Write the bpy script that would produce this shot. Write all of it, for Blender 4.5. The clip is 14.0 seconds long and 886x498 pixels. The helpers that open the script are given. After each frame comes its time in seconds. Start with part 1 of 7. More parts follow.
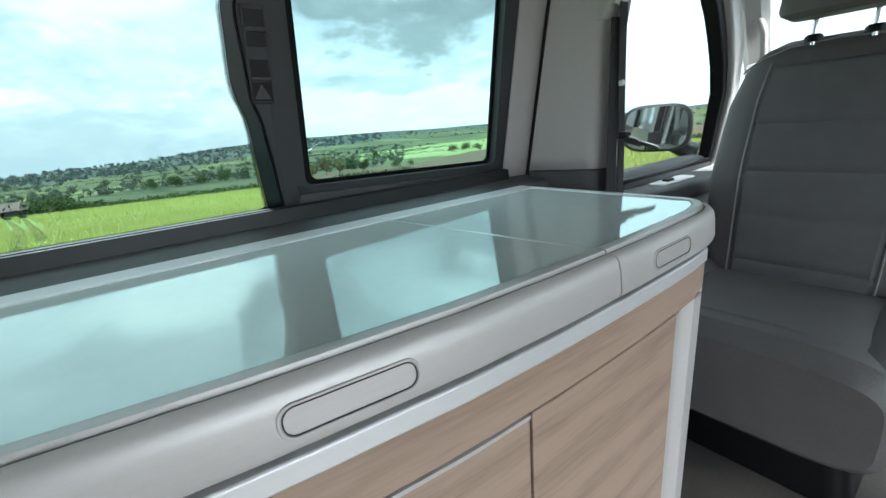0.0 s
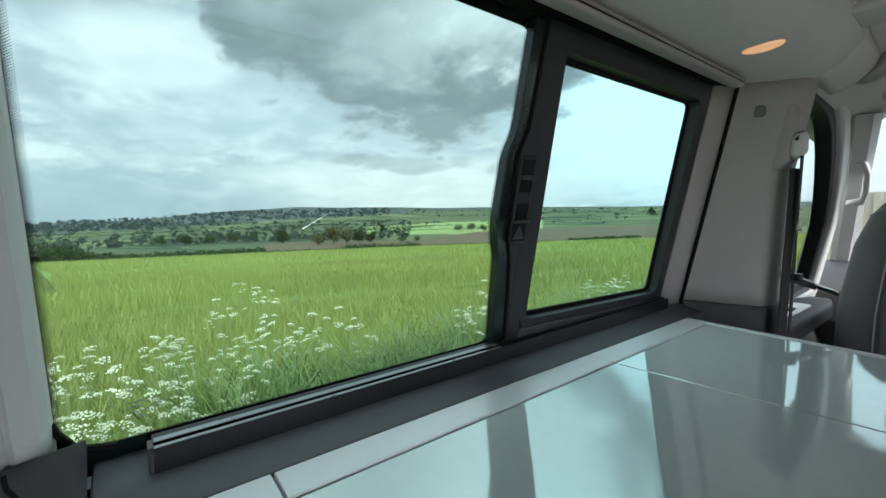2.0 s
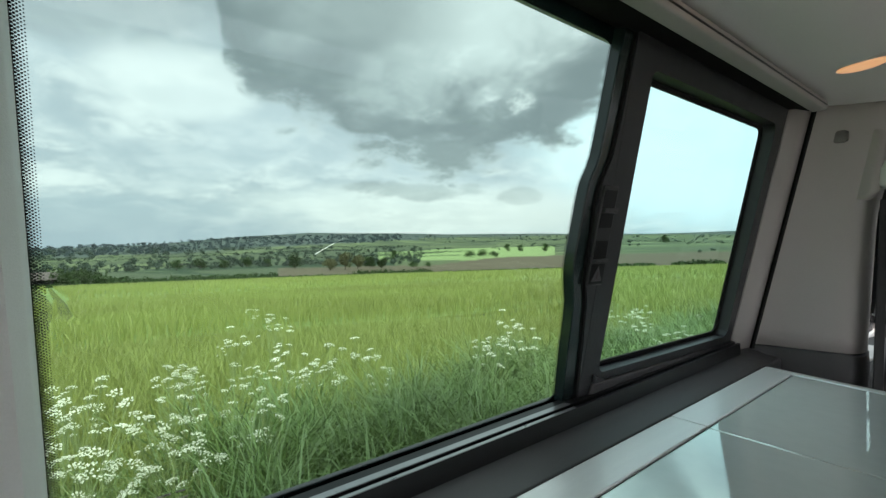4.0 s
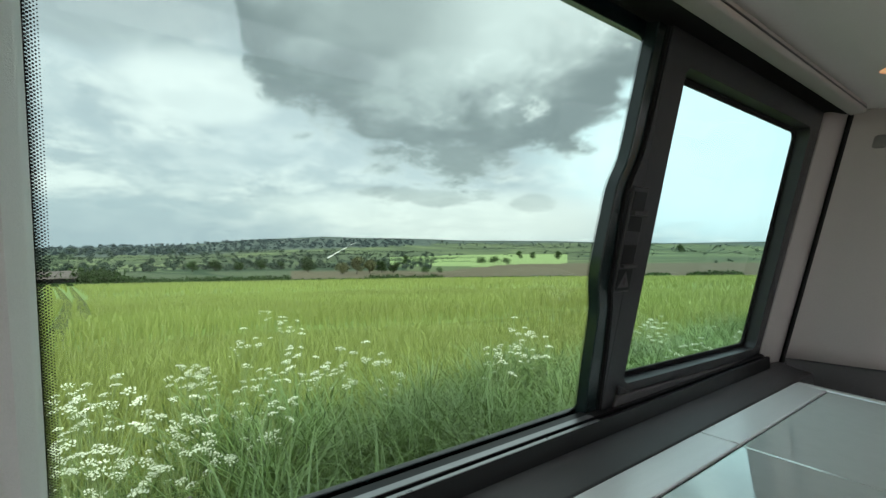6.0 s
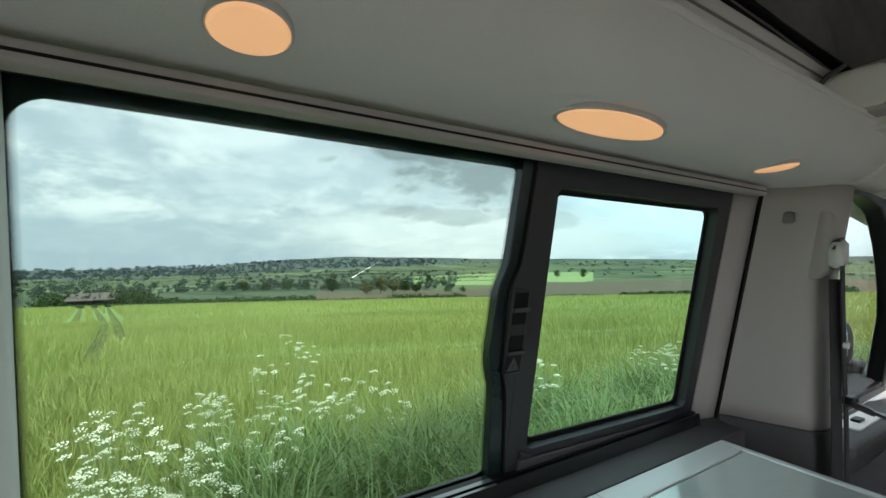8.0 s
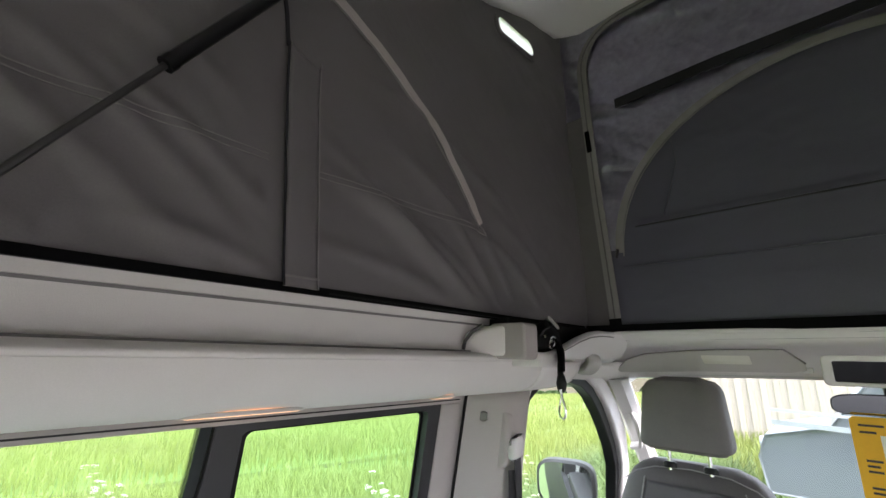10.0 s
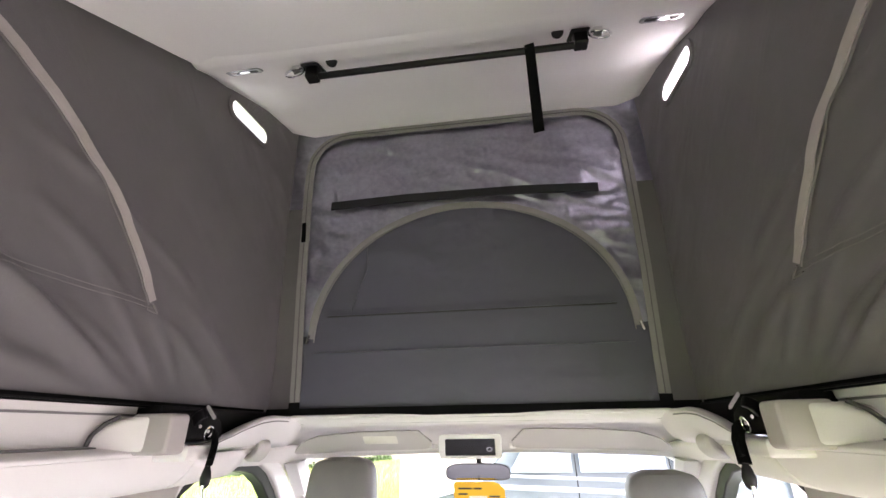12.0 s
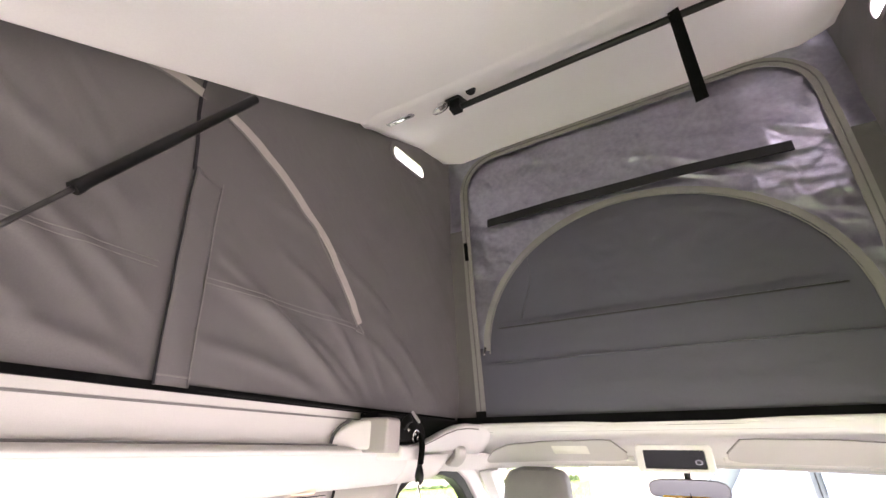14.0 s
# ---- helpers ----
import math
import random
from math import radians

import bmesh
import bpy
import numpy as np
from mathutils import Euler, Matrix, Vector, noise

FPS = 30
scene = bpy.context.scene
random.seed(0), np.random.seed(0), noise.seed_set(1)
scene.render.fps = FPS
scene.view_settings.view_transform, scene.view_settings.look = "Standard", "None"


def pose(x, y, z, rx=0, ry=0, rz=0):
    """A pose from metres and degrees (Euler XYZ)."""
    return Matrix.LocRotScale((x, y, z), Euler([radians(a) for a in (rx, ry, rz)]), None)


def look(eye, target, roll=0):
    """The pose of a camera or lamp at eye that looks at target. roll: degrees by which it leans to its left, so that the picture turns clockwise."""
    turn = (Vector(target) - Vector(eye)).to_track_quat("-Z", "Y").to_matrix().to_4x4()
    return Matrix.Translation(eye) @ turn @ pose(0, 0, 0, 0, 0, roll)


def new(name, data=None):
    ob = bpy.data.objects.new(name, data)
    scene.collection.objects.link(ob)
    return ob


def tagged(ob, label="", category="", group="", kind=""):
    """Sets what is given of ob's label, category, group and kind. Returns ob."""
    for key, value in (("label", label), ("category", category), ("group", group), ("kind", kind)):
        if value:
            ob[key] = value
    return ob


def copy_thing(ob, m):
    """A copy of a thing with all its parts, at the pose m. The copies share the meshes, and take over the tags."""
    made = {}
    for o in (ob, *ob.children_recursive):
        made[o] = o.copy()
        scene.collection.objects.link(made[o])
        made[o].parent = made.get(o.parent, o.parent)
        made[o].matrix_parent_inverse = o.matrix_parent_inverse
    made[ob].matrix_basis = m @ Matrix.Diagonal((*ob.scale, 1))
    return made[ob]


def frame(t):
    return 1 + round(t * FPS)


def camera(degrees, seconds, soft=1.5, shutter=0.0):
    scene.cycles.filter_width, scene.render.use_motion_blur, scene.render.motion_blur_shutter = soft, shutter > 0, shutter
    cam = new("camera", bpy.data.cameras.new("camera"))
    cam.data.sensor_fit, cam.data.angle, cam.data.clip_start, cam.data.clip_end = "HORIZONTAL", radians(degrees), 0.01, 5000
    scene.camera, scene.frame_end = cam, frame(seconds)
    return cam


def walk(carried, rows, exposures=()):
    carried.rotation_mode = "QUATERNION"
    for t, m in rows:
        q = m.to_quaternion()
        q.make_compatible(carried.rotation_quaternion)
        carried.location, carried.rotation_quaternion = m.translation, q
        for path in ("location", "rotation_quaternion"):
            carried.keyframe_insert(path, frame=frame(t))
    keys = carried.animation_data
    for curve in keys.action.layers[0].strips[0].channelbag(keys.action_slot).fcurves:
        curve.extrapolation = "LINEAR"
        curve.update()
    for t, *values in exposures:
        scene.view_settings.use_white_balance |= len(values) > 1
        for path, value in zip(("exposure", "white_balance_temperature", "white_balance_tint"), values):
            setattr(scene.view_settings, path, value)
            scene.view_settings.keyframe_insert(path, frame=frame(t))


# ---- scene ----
cam = camera(93.8, 14.0, shutter=0.0)
PATH = [
    (0, (-0.208, 0.524, 0.845), (-1.744, 1.677, 0.285), -4.7),
    (0.5, (-0.204, 0.281, 0.939), (-1.731, 1.501, 0.514), -4.6),
    (1, (-0.262, 0.206, 0.95), (-1.779, 1.463, 0.607), -2.2),
    (1.5, (-0.366, 0.226, 0.938), (-1.893, 1.485, 0.653), -0.7),
    (2, (-0.457, 0.261, 0.953), (-2.041, 1.465, 0.755), -0.4),
    (2.5, (-0.537, 0.29, 0.939), (-2.17, 1.442, 0.861), -0.8),
    (3, (-0.541, 0.275, 0.959), (-2.159, 1.447, 0.888), -0.5),
    (5.5, (-0.598, 0.248, 0.969), (-2.24, 1.389, 0.906), 0.9),
    (6, (-0.584, 0.257, 0.961), (-2.24, 1.378, 0.917), 0.8),
    (6.5, (-0.565, 0.265, 0.966), (-2.229, 1.373, 0.928), 0.8),
    (7, (-0.528, 0.27, 0.975), (-2.206, 1.356, 0.929), 0.9),
    (9.3, (-0.233, 0.416, 1.225), (-1.923, 1.438, 1.542), 0.2),
    (9.5, (-0.202, 0.425, 1.242), (-1.827, 1.528, 1.622), 0.5),
    (10, (-0.072, 0.448, 1.295), (-1.404, 1.852, 1.8), 1.0),
    (10.5, (0.016, 0.435, 1.313), (-0.94, 2.096, 1.884), 1.7),
    (11, (0.072, 0.411, 1.328), (-0.553, 2.205, 1.956), 1.4),
    (11.5, (0.098, 0.402, 1.326), (-0.255, 2.24, 2.032), 0.0),
    (12, (0.105, 0.397, 1.331), (-0.139, 2.214, 2.13), -0.9),
    (12.5, (0.107, 0.372, 1.332), (-0.205, 2.129, 2.235), -0.6),
    (13, (0.099, 0.349, 1.329), (-0.408, 2.033, 2.281), 1.2),
    (13.5, (0.081, 0.335, 1.315), (-0.63, 1.947, 2.262), 1.6),
    (14, (0.089, 0.368, 1.302), (-0.827, 1.919, 2.171), 0.3),
]
EXPOSURES = [(0, 1.0, 6200, 10), (1.0, 0.8, 6150, 9), (1.5, 0.65, 6200, 11), (2.2, 0.50, 6400, 14), (3, 0.48, 6600, 15), (7, 0.48, 6900, 18), (9.3, 1.1, 6300, 10), (9.5, 1.27, 6300, 11),
             (10, 1.85, 6500, 25), (10.5, 2.4, 6500, 35), (11, 2.88, 6600, 34), (12, 3.25, 6700, 35), (13, 3.5, 6900, 37), (14, 3.62, 7000, 37)]
walk(cam, [(t, look(eye, target, roll)) for t, eye, target, roll in PATH], EXPOSURES)

# ---------------------------------------------------------------- world and sun
SUN_AZ, SUN_EL = radians(98), radians(44)      # azimuth clockwise from the van's nose
SUN_DIR = Vector((math.sin(SUN_AZ) * math.cos(SUN_EL), math.cos(SUN_AZ) * math.cos(SUN_EL), math.sin(SUN_EL)))


def make_world():
    world = bpy.data.worlds.new("overcast_sky")
    scene.world = world
    world.use_nodes = True
    nt = world.node_tree
    nt.nodes.clear()
    N, L = nt.nodes.new, nt.links.new

    def val(op, a, b=None, clamp=False):
        n = N("ShaderNodeMath")
        n.operation, n.use_clamp = op, clamp
        for i, s in enumerate((a, b)):
            if s is None:
                continue
            if isinstance(s, (int, float)):
                n.inputs[i].default_value = s
            else:
                L(s, n.inputs[i])
        return n.outputs[0]

    def smooth(x, lo, hi):
        n = N("ShaderNodeMapRange")
        n.interpolation_type = "SMOOTHERSTEP"
        L(x, n.inputs[0])
        n.inputs[1].default_value, n.inputs[2].default_value = lo, hi
        return n.outputs[0]

    def mix(f, a, b):
        n = N("ShaderNodeMix")
        n.data_type = "RGBA"
        for s, v in ((n.inputs[0], f), (n.inputs[6], a), (n.inputs[7], b)):
            if isinstance(v, tuple):
                s.default_value = (*v, 1)
            elif isinstance(v, (int, float)):
                s.default_value = v
            else:
                L(v, s)
        return n.outputs[2]

    co = N("ShaderNodeTexCoord")
    sep = N("ShaderNodeSeparateXYZ")
    L(co.outputs["Generated"], sep.inputs[0])
    dx, dy, dz = sep.outputs
    # clouds lie on a high flat layer: direction divided by height
    h = val("ADD", val("MAXIMUM", dz, 0.0), 0.30)
    comb = N("ShaderNodeCombineXYZ")
    L(val("DIVIDE", dx, h), comb.inputs[0])
    L(val("DIVIDE", dy, h), comb.inputs[1])

    def cloud(scale, detail, rough, off, distortion=0.0):
        m = N("ShaderNodeMapping")
        m.inputs["Location"].default_value = off
        L(comb.outputs[0], m.inputs[0])
        n = N("ShaderNodeTexNoise")
        n.inputs["Scale"].default_value, n.inputs["Detail"].default_value = scale, detail
        n.inputs["Roughness"].default_value, n.inputs["Distortion"].default_value = rough, distortion
        L(m.outputs[0], n.inputs["Vector"])
        return n.outputs["Fac"]

    big = cloud(1.1, 7, 0.52, (3.1, 1.7, 0), 0.2)
    fine = cloud(3.6, 9, 0.56, (8.2, 4.4, 0), 0.25)
    # the heavy cloud bank over the field and its ragged lower edge
    az = val("ARCTAN2", dx, dy)
    el = val("ARCSINE", dz)

    def bank(az0, el0, wa, we):
        a = val("DIVIDE", val("SUBTRACT", az, radians(az0)), radians(wa))
        e = val("DIVIDE", val("SUBTRACT", el, radians(el0)), radians(we))
        return val("ADD", val("MULTIPLY", a, a), val("MULTIPLY", e, e))

    def edge(stops, span):
        """A height over the horizon (degrees) that changes with the azimuth."""
        n = N("ShaderNodeMapRange")
        L(az, n.inputs[0])
        n.inputs[1].default_value, n.inputs[2].default_value = radians(stops[0][0]), radians(stops[-1][0])
        ramp = N("ShaderNodeValToRGB")
        e = ramp.color_ramp.elements
        first, last = stops[0], stops[-1]
        e[0].position, e[0].color = 0.0, (first[1] / span, first[1] / span, first[1] / span, 1)
        e[1].position, e[1].color = 1.0, (last[1] / span, last[1] / span, last[1] / span, 1)
        for a_, h_ in stops[1:-1]:
            stop = e.new((a_ - first[0]) / (last[0] - first[0]))
            stop.color = (h_ / span, h_ / span, h_ / span, 1)
        L(n.outputs[0], ramp.inputs[0])
        return val("MULTIPLY", ramp.outputs[0], span)

    deg = val("MULTIPLY", el, 180 / math.pi)
    tiny = cloud(9.0, 10, 0.6, (1.3, 6.1, 0), 0.3)
    wob = val("MULTIPLY", val("SUBTRACT", fine, 0.5), 2.0)
    ragged = val("ADD", val("MULTIPLY", val("SUBTRACT", fine, 0.5), 15.0), val("MULTIPLY", val("SUBTRACT", tiny, 0.5), 6.0))
    low = edge(((-112, 46), (-100, 42), (-88, 36), (-83.2, 28), (-81.6, 19), (-79, 15.6), (-73.4, 14.6), (-69.5, 13.6), (-66.8, 10.8), (-61.5, 9.8), (-55, 8.4), (-50.6, 8.4), (-45.3, 10.4), (-40, 11.6), (-36, 13.6), (-30, 18), (-23, 28), (-16, 44)), 50)
    over = val("ADD", val("SUBTRACT", deg, low), ragged)
    body = smooth(over, -1.6, 3.0)
    top = smooth(deg, 66, 48)
    tuft = val("MULTIPLY", smooth(val("ADD", bank(-57, 5.9, 9.5, 1.5), val("MULTIPLY", wob, 2.0)), 1.2, 0.2), 0.55)
    wisp = val("MULTIPLY", smooth(val("ADD", bank(-43.6, 5.0, 3.2, 1.3), val("MULTIPLY", wob, 1.8)), 1.2, 0.2), 0.35)
    dark = val("MAXIMUM", val("MAXIMUM", val("MULTIPLY", body, top), tuft), wisp)
    # its belly is darkest a little above the lower edge
    belly = val("MULTIPLY", smooth(over, 13, 3), smooth(over, -1.0, 4.0))
    # pale blue gap low to the front, grey veil low behind
    gap = smooth(val("ADD", bank(-18, 12, 26, 13), val("MULTIPLY", wob, 0.35)), 1.3, 0.2)
    veil = smooth(val("ADD", bank(-101, 0.5, 34, 4.6), val("MULTIPLY", wob, 0.5)), 1.4, 0.1)
    # grey sheet high behind, a bright break beside the bank, cream light low ahead
    sheet = smooth(val("ADD", bank(-98, 26, 19, 7.5), val("MULTIPLY", wob, 0.9)), 1.3, 0.2)
    brk = smooth(val("ADD", bank(-86.5, 17.0, 9, 4.5), val("MULTIPLY", wob, 1.2)), 1.2, 0.1)
    cream = smooth(val("ADD", bank(-56, 2.8, 26, 4.2), val("MULTIPLY", wob, 0.6)), 1.4, 0.2)
    sky = N("ShaderNodeTexSky")
    sky.sky_type, sky.sun_disc = "NISHITA", False
    sky.sun_elevation, sky.sun_rotation = SUN_EL, SUN_AZ
    sky.air_density, sky.dust_density, sky.altitude = 1.0, 2.5, 100
    scaled = N("ShaderNodeVectorMath")
    scaled.operation = "SCALE"
    scaled.inputs["Scale"].default_value = 0.1
    L(sky.outputs[0], scaled.inputs[0])
    streak = cloud(1.6, 6, 0.55, (5.3, 9.1, 0), 0.5)
    white = mix(smooth(val("ADD", val("MULTIPLY", fine, 0.75), val("MULTIPLY", tiny, 0.25)), 0.36, 0.66), (0.47, 0.555, 0.60), (0.83, 0.895, 0.90))
    white = mix(val("MULTIPLY", smooth(big, 0.44, 0.62), 0.65), white, (0.62, 0.71, 0.76))
    white = mix(val("MULTIPLY", smooth(streak, 0.50, 0.62), 0.55), white, (0.50, 0.59, 0.64))
    white = mix(val("MULTIPLY", gap, 0.85), white, (0.90, 1.14, 1.20))
    white = mix(val("MULTIPLY", sheet, 0.80), white, (0.40, 0.46, 0.48))
    white = mix(val("MULTIPLY", brk, 0.5), white, (1.06, 1.12, 1.10))
    white = mix(val("MULTIPLY", cream, 0.70), white, (0.88, 0.94, 0.92))
    white = mix(val("MULTIPLY", veil, 0.80), white, (0.42, 0.53, 0.60))
    shade = mix(smooth(val("ADD", val("MULTIPLY", big, 0.55), val("MULTIPLY", fine, 0.45)), 0.40, 0.62), (0.275, 0.325, 0.330), (0.43, 0.50, 0.505))
    shade = mix(val("MULTIPLY", belly, 0.62), shade, (0.215, 0.258, 0.262))
    # thinner and brighter high up and towards the nose
    nose = smooth(az, radians(-65), radians(-44))
    thin = val("MULTIPLY", smooth(over, 4, 18), val("ADD", 0.22, val("MULTIPLY", nose, 0.66)))
    shade = mix(thin, shade, (0.80, 0.885, 0.885))
    # white wisps break through it towards the nose
    tear = val("MULTIPLY", val("MULTIPLY", smooth(val("ADD", val("MULTIPLY", fine, 0.6), val("MULTIPLY", tiny, 0.4)), 0.54, 0.66), smooth(over, 4, 10)), nose)
    shade = mix(val("MULTIPLY", tear, 0.45), shade, (1.04, 1.12, 1.11))
    cover = mix(dark, white, shade)
    # an overcast sky grows brighter towards the zenith
    # and round the hidden sun
    sv = N("ShaderNodeVectorMath")
    sv.operation = "DOT_PRODUCT"
    L(co.outputs["Generated"], sv.inputs[0])
    sv.inputs[1].default_value = SUN_DIR
    glow = val("MULTIPLY", smooth(sv.outputs["Value"], 0.2, 1.0), 3.2)
    lift = val("ADD", val("ADD", 1.0, glow), val("MULTIPLY", smooth(dz, 0.45, 0.95), 1.3))
    lifted = N("ShaderNodeVectorMath")
    lifted.operation = "SCALE"
    L(cover, lifted.inputs[0])
    L(lift, lifted.inputs["Scale"])
    total = mix(0.88, scaled.outputs[0], lifted.outputs[0])
    bg = N("ShaderNodeBackground")
    bg.inputs["Strength"].default_value = 1.0
    L(total, bg.inputs[0])
    out = N("ShaderNodeOutputWorld")
    L(bg.outputs[0], out.inputs[0])


make_world()
sun = new("sun", bpy.data.lights.new("sun", "SUN"))
sun.data.energy, sun.data.angle, sun.data.color = 3.4, radians(14), (1.0, 0.95, 0.88)
sun.matrix_world = look(SUN_DIR * 40, (0, 0, 0))

# ---------------------------------------------------------------- materials


def material(name, base, rough=0.6, metal=0.0, vary=0.12, scale=18.0, fine=220.0, bump=0.0, bump_scale=300.0, coat=0.0, spec=0.5,
             random=0.0, stretch=(1, 1, 1), sheen=0.0, translucent=0.0, rough_vary=0.08, hue=0.0):
    """A principled surface with blotches at one scale and grain at another, and fine relief."""
    m = bpy.data.materials.new(name)
    m.use_nodes = True
    nt = m.node_tree
    N, L = nt.nodes.new, nt.links.new
    bsdf = nt.nodes["Principled BSDF"]
    co = N("ShaderNodeTexCoord")
    mp = N("ShaderNodeMapping")
    mp.inputs["Scale"].default_value = stretch
    L(co.outputs["Object"], mp.inputs[0])

    def noise_tex(s, detail):
        n = N("ShaderNodeTexNoise")
        n.inputs["Scale"].default_value, n.inputs["Detail"].default_value = s, detail
        L(mp.outputs[0], n.inputs["Vector"])
        return n.outputs["Fac"]

    a, b = noise_tex(scale, 4), noise_tex(fine, 3)
    add = N("ShaderNodeMath")
    add.operation = "ADD"
    L(a, add.inputs[0]), L(b, add.inputs[1])
    ramp = N("ShaderNodeMapRange")
    ramp.inputs[1].default_value, ramp.inputs[2].default_value = 0.6, 1.4
    ramp.inputs[3].default_value, ramp.inputs[4].default_value = 1 - vary, 1 + vary
    L(add.outputs[0], ramp.inputs[0])
    value = ramp.outputs[0]
    if random:
        info = N("ShaderNodeObjectInfo")
        rr = N("ShaderNodeMapRange")
        rr.inputs[3].default_value, rr.inputs[4].default_value = 1 - random, 1 + random
        L(info.outputs["Random"], rr.inputs[0])
        mul = N("ShaderNodeMath")
        mul.operation = "MULTIPLY"
        L(value, mul.inputs[0]), L(rr.outputs[0], mul.inputs[1])
        value = mul.outputs[0]
    hsv = N("ShaderNodeHueSaturation")
    hsv.inputs["Color"].default_value = (*base, 1)
    L(value, hsv.inputs["Value"])
    if hue:
        hr = N("ShaderNodeMapRange")
        hr.inputs[3].default_value, hr.inputs[4].default_value = 0.5 - hue, 0.5 + hue
        L(a, hr.inputs[0]), L(hr.outputs[0], hsv.inputs["Hue"])
    L(hsv.outputs[0], bsdf.inputs["Base Color"])
    rv = N("ShaderNodeMapRange")
    rv.inputs[3].default_value, rv.inputs[4].default_value = max(rough - rough_vary, 0.02), min(rough + rough_vary, 1)
    L(a, rv.inputs[0]), L(rv.outputs[0], bsdf.inputs["Roughness"])
    bsdf.inputs["Metallic"].default_value = metal
    bsdf.inputs["Specular IOR Level"].default_value = spec
    bsdf.inputs["Coat Weight"].default_value = coat
    bsdf.inputs["Coat Roughness"].default_value = 0.04
    bsdf.inputs["Sheen Weight"].default_value = sheen
    if bump:
        bn = N("ShaderNodeBump")
        bn.inputs["Strength"].default_value, bn.inputs["Distance"].default_value = bump, 0.002
        L(noise_tex(bump_scale, 2), bn.inputs["Height"])
        L(bn.outputs[0], bsdf.inputs["Normal"])
    if translucent:
        out = nt.nodes["Material Output"]
        tr = N("ShaderNodeBsdfTranslucent")
        L(hsv.outputs[0], tr.inputs["Color"])
        mx = N("ShaderNodeMixShader")
        mx.inputs[0].default_value = translucent
        L(bsdf.outputs[0], mx.inputs[1]), L(tr.outputs[0], mx.inputs[2]), L(mx.outputs[0], out.inputs[0])
    return m


def glass_material(name, tint, gloss=0.012):
    """A thin tinted pane: light goes straight through it, and its face mirrors a little."""
    m = bpy.data.materials.new(name)
    m.use_nodes = True
    nt = m.node_tree
    N, L = nt.nodes.new, nt.links.new
    nt.nodes.clear()
    clear = N("ShaderNodeBsdfTransparent")
    clear.inputs[0].default_value = (*tint, 1)
    shine = N("ShaderNodeBsdfGlossy")
    shine.inputs["Roughness"].default_value = 0.02
    lw = N("ShaderNodeLayerWeight")
    lw.inputs[0].default_value = 0.5
    pw = N("ShaderNodeMath")
    pw.operation = "POWER"
    pw.inputs[1].default_value = 5.0
    L(lw.outputs["Facing"], pw.inputs[0])
    k = N("ShaderNodeMath")
    k.operation = "MULTIPLY_ADD"
    k.inputs[1].default_value, k.inputs[2].default_value = 0.35, gloss
    k.use_clamp = True
    L(pw.outputs[0], k.inputs[0])
    mx = N("ShaderNodeMixShader")
    L(k.outputs[0], mx.inputs[0]), L(clear.outputs[0], mx.inputs[1]), L(shine.outputs[0], mx.inputs[2])
    out = N("ShaderNodeOutputMaterial")
    L(mx.outputs[0], out.inputs[0])
    return m


def wood_material(name):
    m = material(name, (0.42, 0.27, 0.17), rough=0.45, vary=0.05, bump=0.0)
    nt = m.node_tree
    N, L = nt.nodes.new, nt.links.new
    bsdf = nt.nodes["Principled BSDF"]
    co = N("ShaderNodeTexCoord")
    mp = N("ShaderNodeMapping")
    mp.inputs["Scale"].default_value = (6, 1.6, 9)
    mp.inputs["Rotation"].default_value = (radians(9), 0, 0)
    L(co.outputs["Object"], mp.inputs[0])
    wave = N("ShaderNodeTexWave")
    wave.bands_direction = "Z"
    wave.inputs["Scale"].default_value, wave.inputs["Distortion"].default_value = 0.42, 16.0
    wave.inputs["Detail"].default_value, wave.inputs["Detail Scale"].default_value = 4, 0.8
    L(mp.outputs[0], wave.inputs["Vector"])
    gr = N("ShaderNodeTexNoise")
    gr.inputs["Scale"].default_value, gr.inputs["Detail"].default_value = 14, 6
    mp2 = N("ShaderNodeMapping")
    mp2.inputs["Scale"].default_value = (8, 1, 16)
    mp2.inputs["Rotation"].default_value = (radians(6), 0, 0)
    L(co.outputs["Object"], mp2.inputs[0]), L(mp2.outputs[0], gr.inputs["Vector"])
    ramp = N("ShaderNodeValToRGB")
    ramp.color_ramp.elements[0].color, ramp.color_ramp.elements[1].color = (0.25, 0.160, 0.115, 1), (0.43, 0.300, 0.230, 1)
    ramp.color_ramp.elements[0].position, ramp.color_ramp.elements[1].position = 0.05, 0.62
    mixv = N("ShaderNodeMath")
    mixv.operation = "MULTIPLY_ADD"
    mixv.inputs[1].default_value = 0.30
    half = N("ShaderNodeMath")
    half.operation = "MULTIPLY"
    half.inputs[1].default_value = 0.78
    L(gr.outputs["Fac"], half.inputs[0]), L(wave.outputs["Fac"], mixv.inputs[0]), L(half.outputs[0], mixv.inputs[2])
    L(mixv.outputs[0], ramp.inputs[0]), L(ramp.outputs[0], bsdf.inputs["Base Color"])
    return m


def lid_material():
    """Dark-backed teal glass with a strong mirror on its face."""
    m = material("teal_grey_lid_glass", (0.74, 0.775, 0.76), rough=0.05, vary=0.04, scale=9, fine=60, rough_vary=0.02)
    b = m.node_tree.nodes["Principled BSDF"]
    b.inputs["IOR"].default_value = 5.5
    b.inputs["Specular Tint"].default_value = (0.85, 0.98, 0.96, 1)
    return m


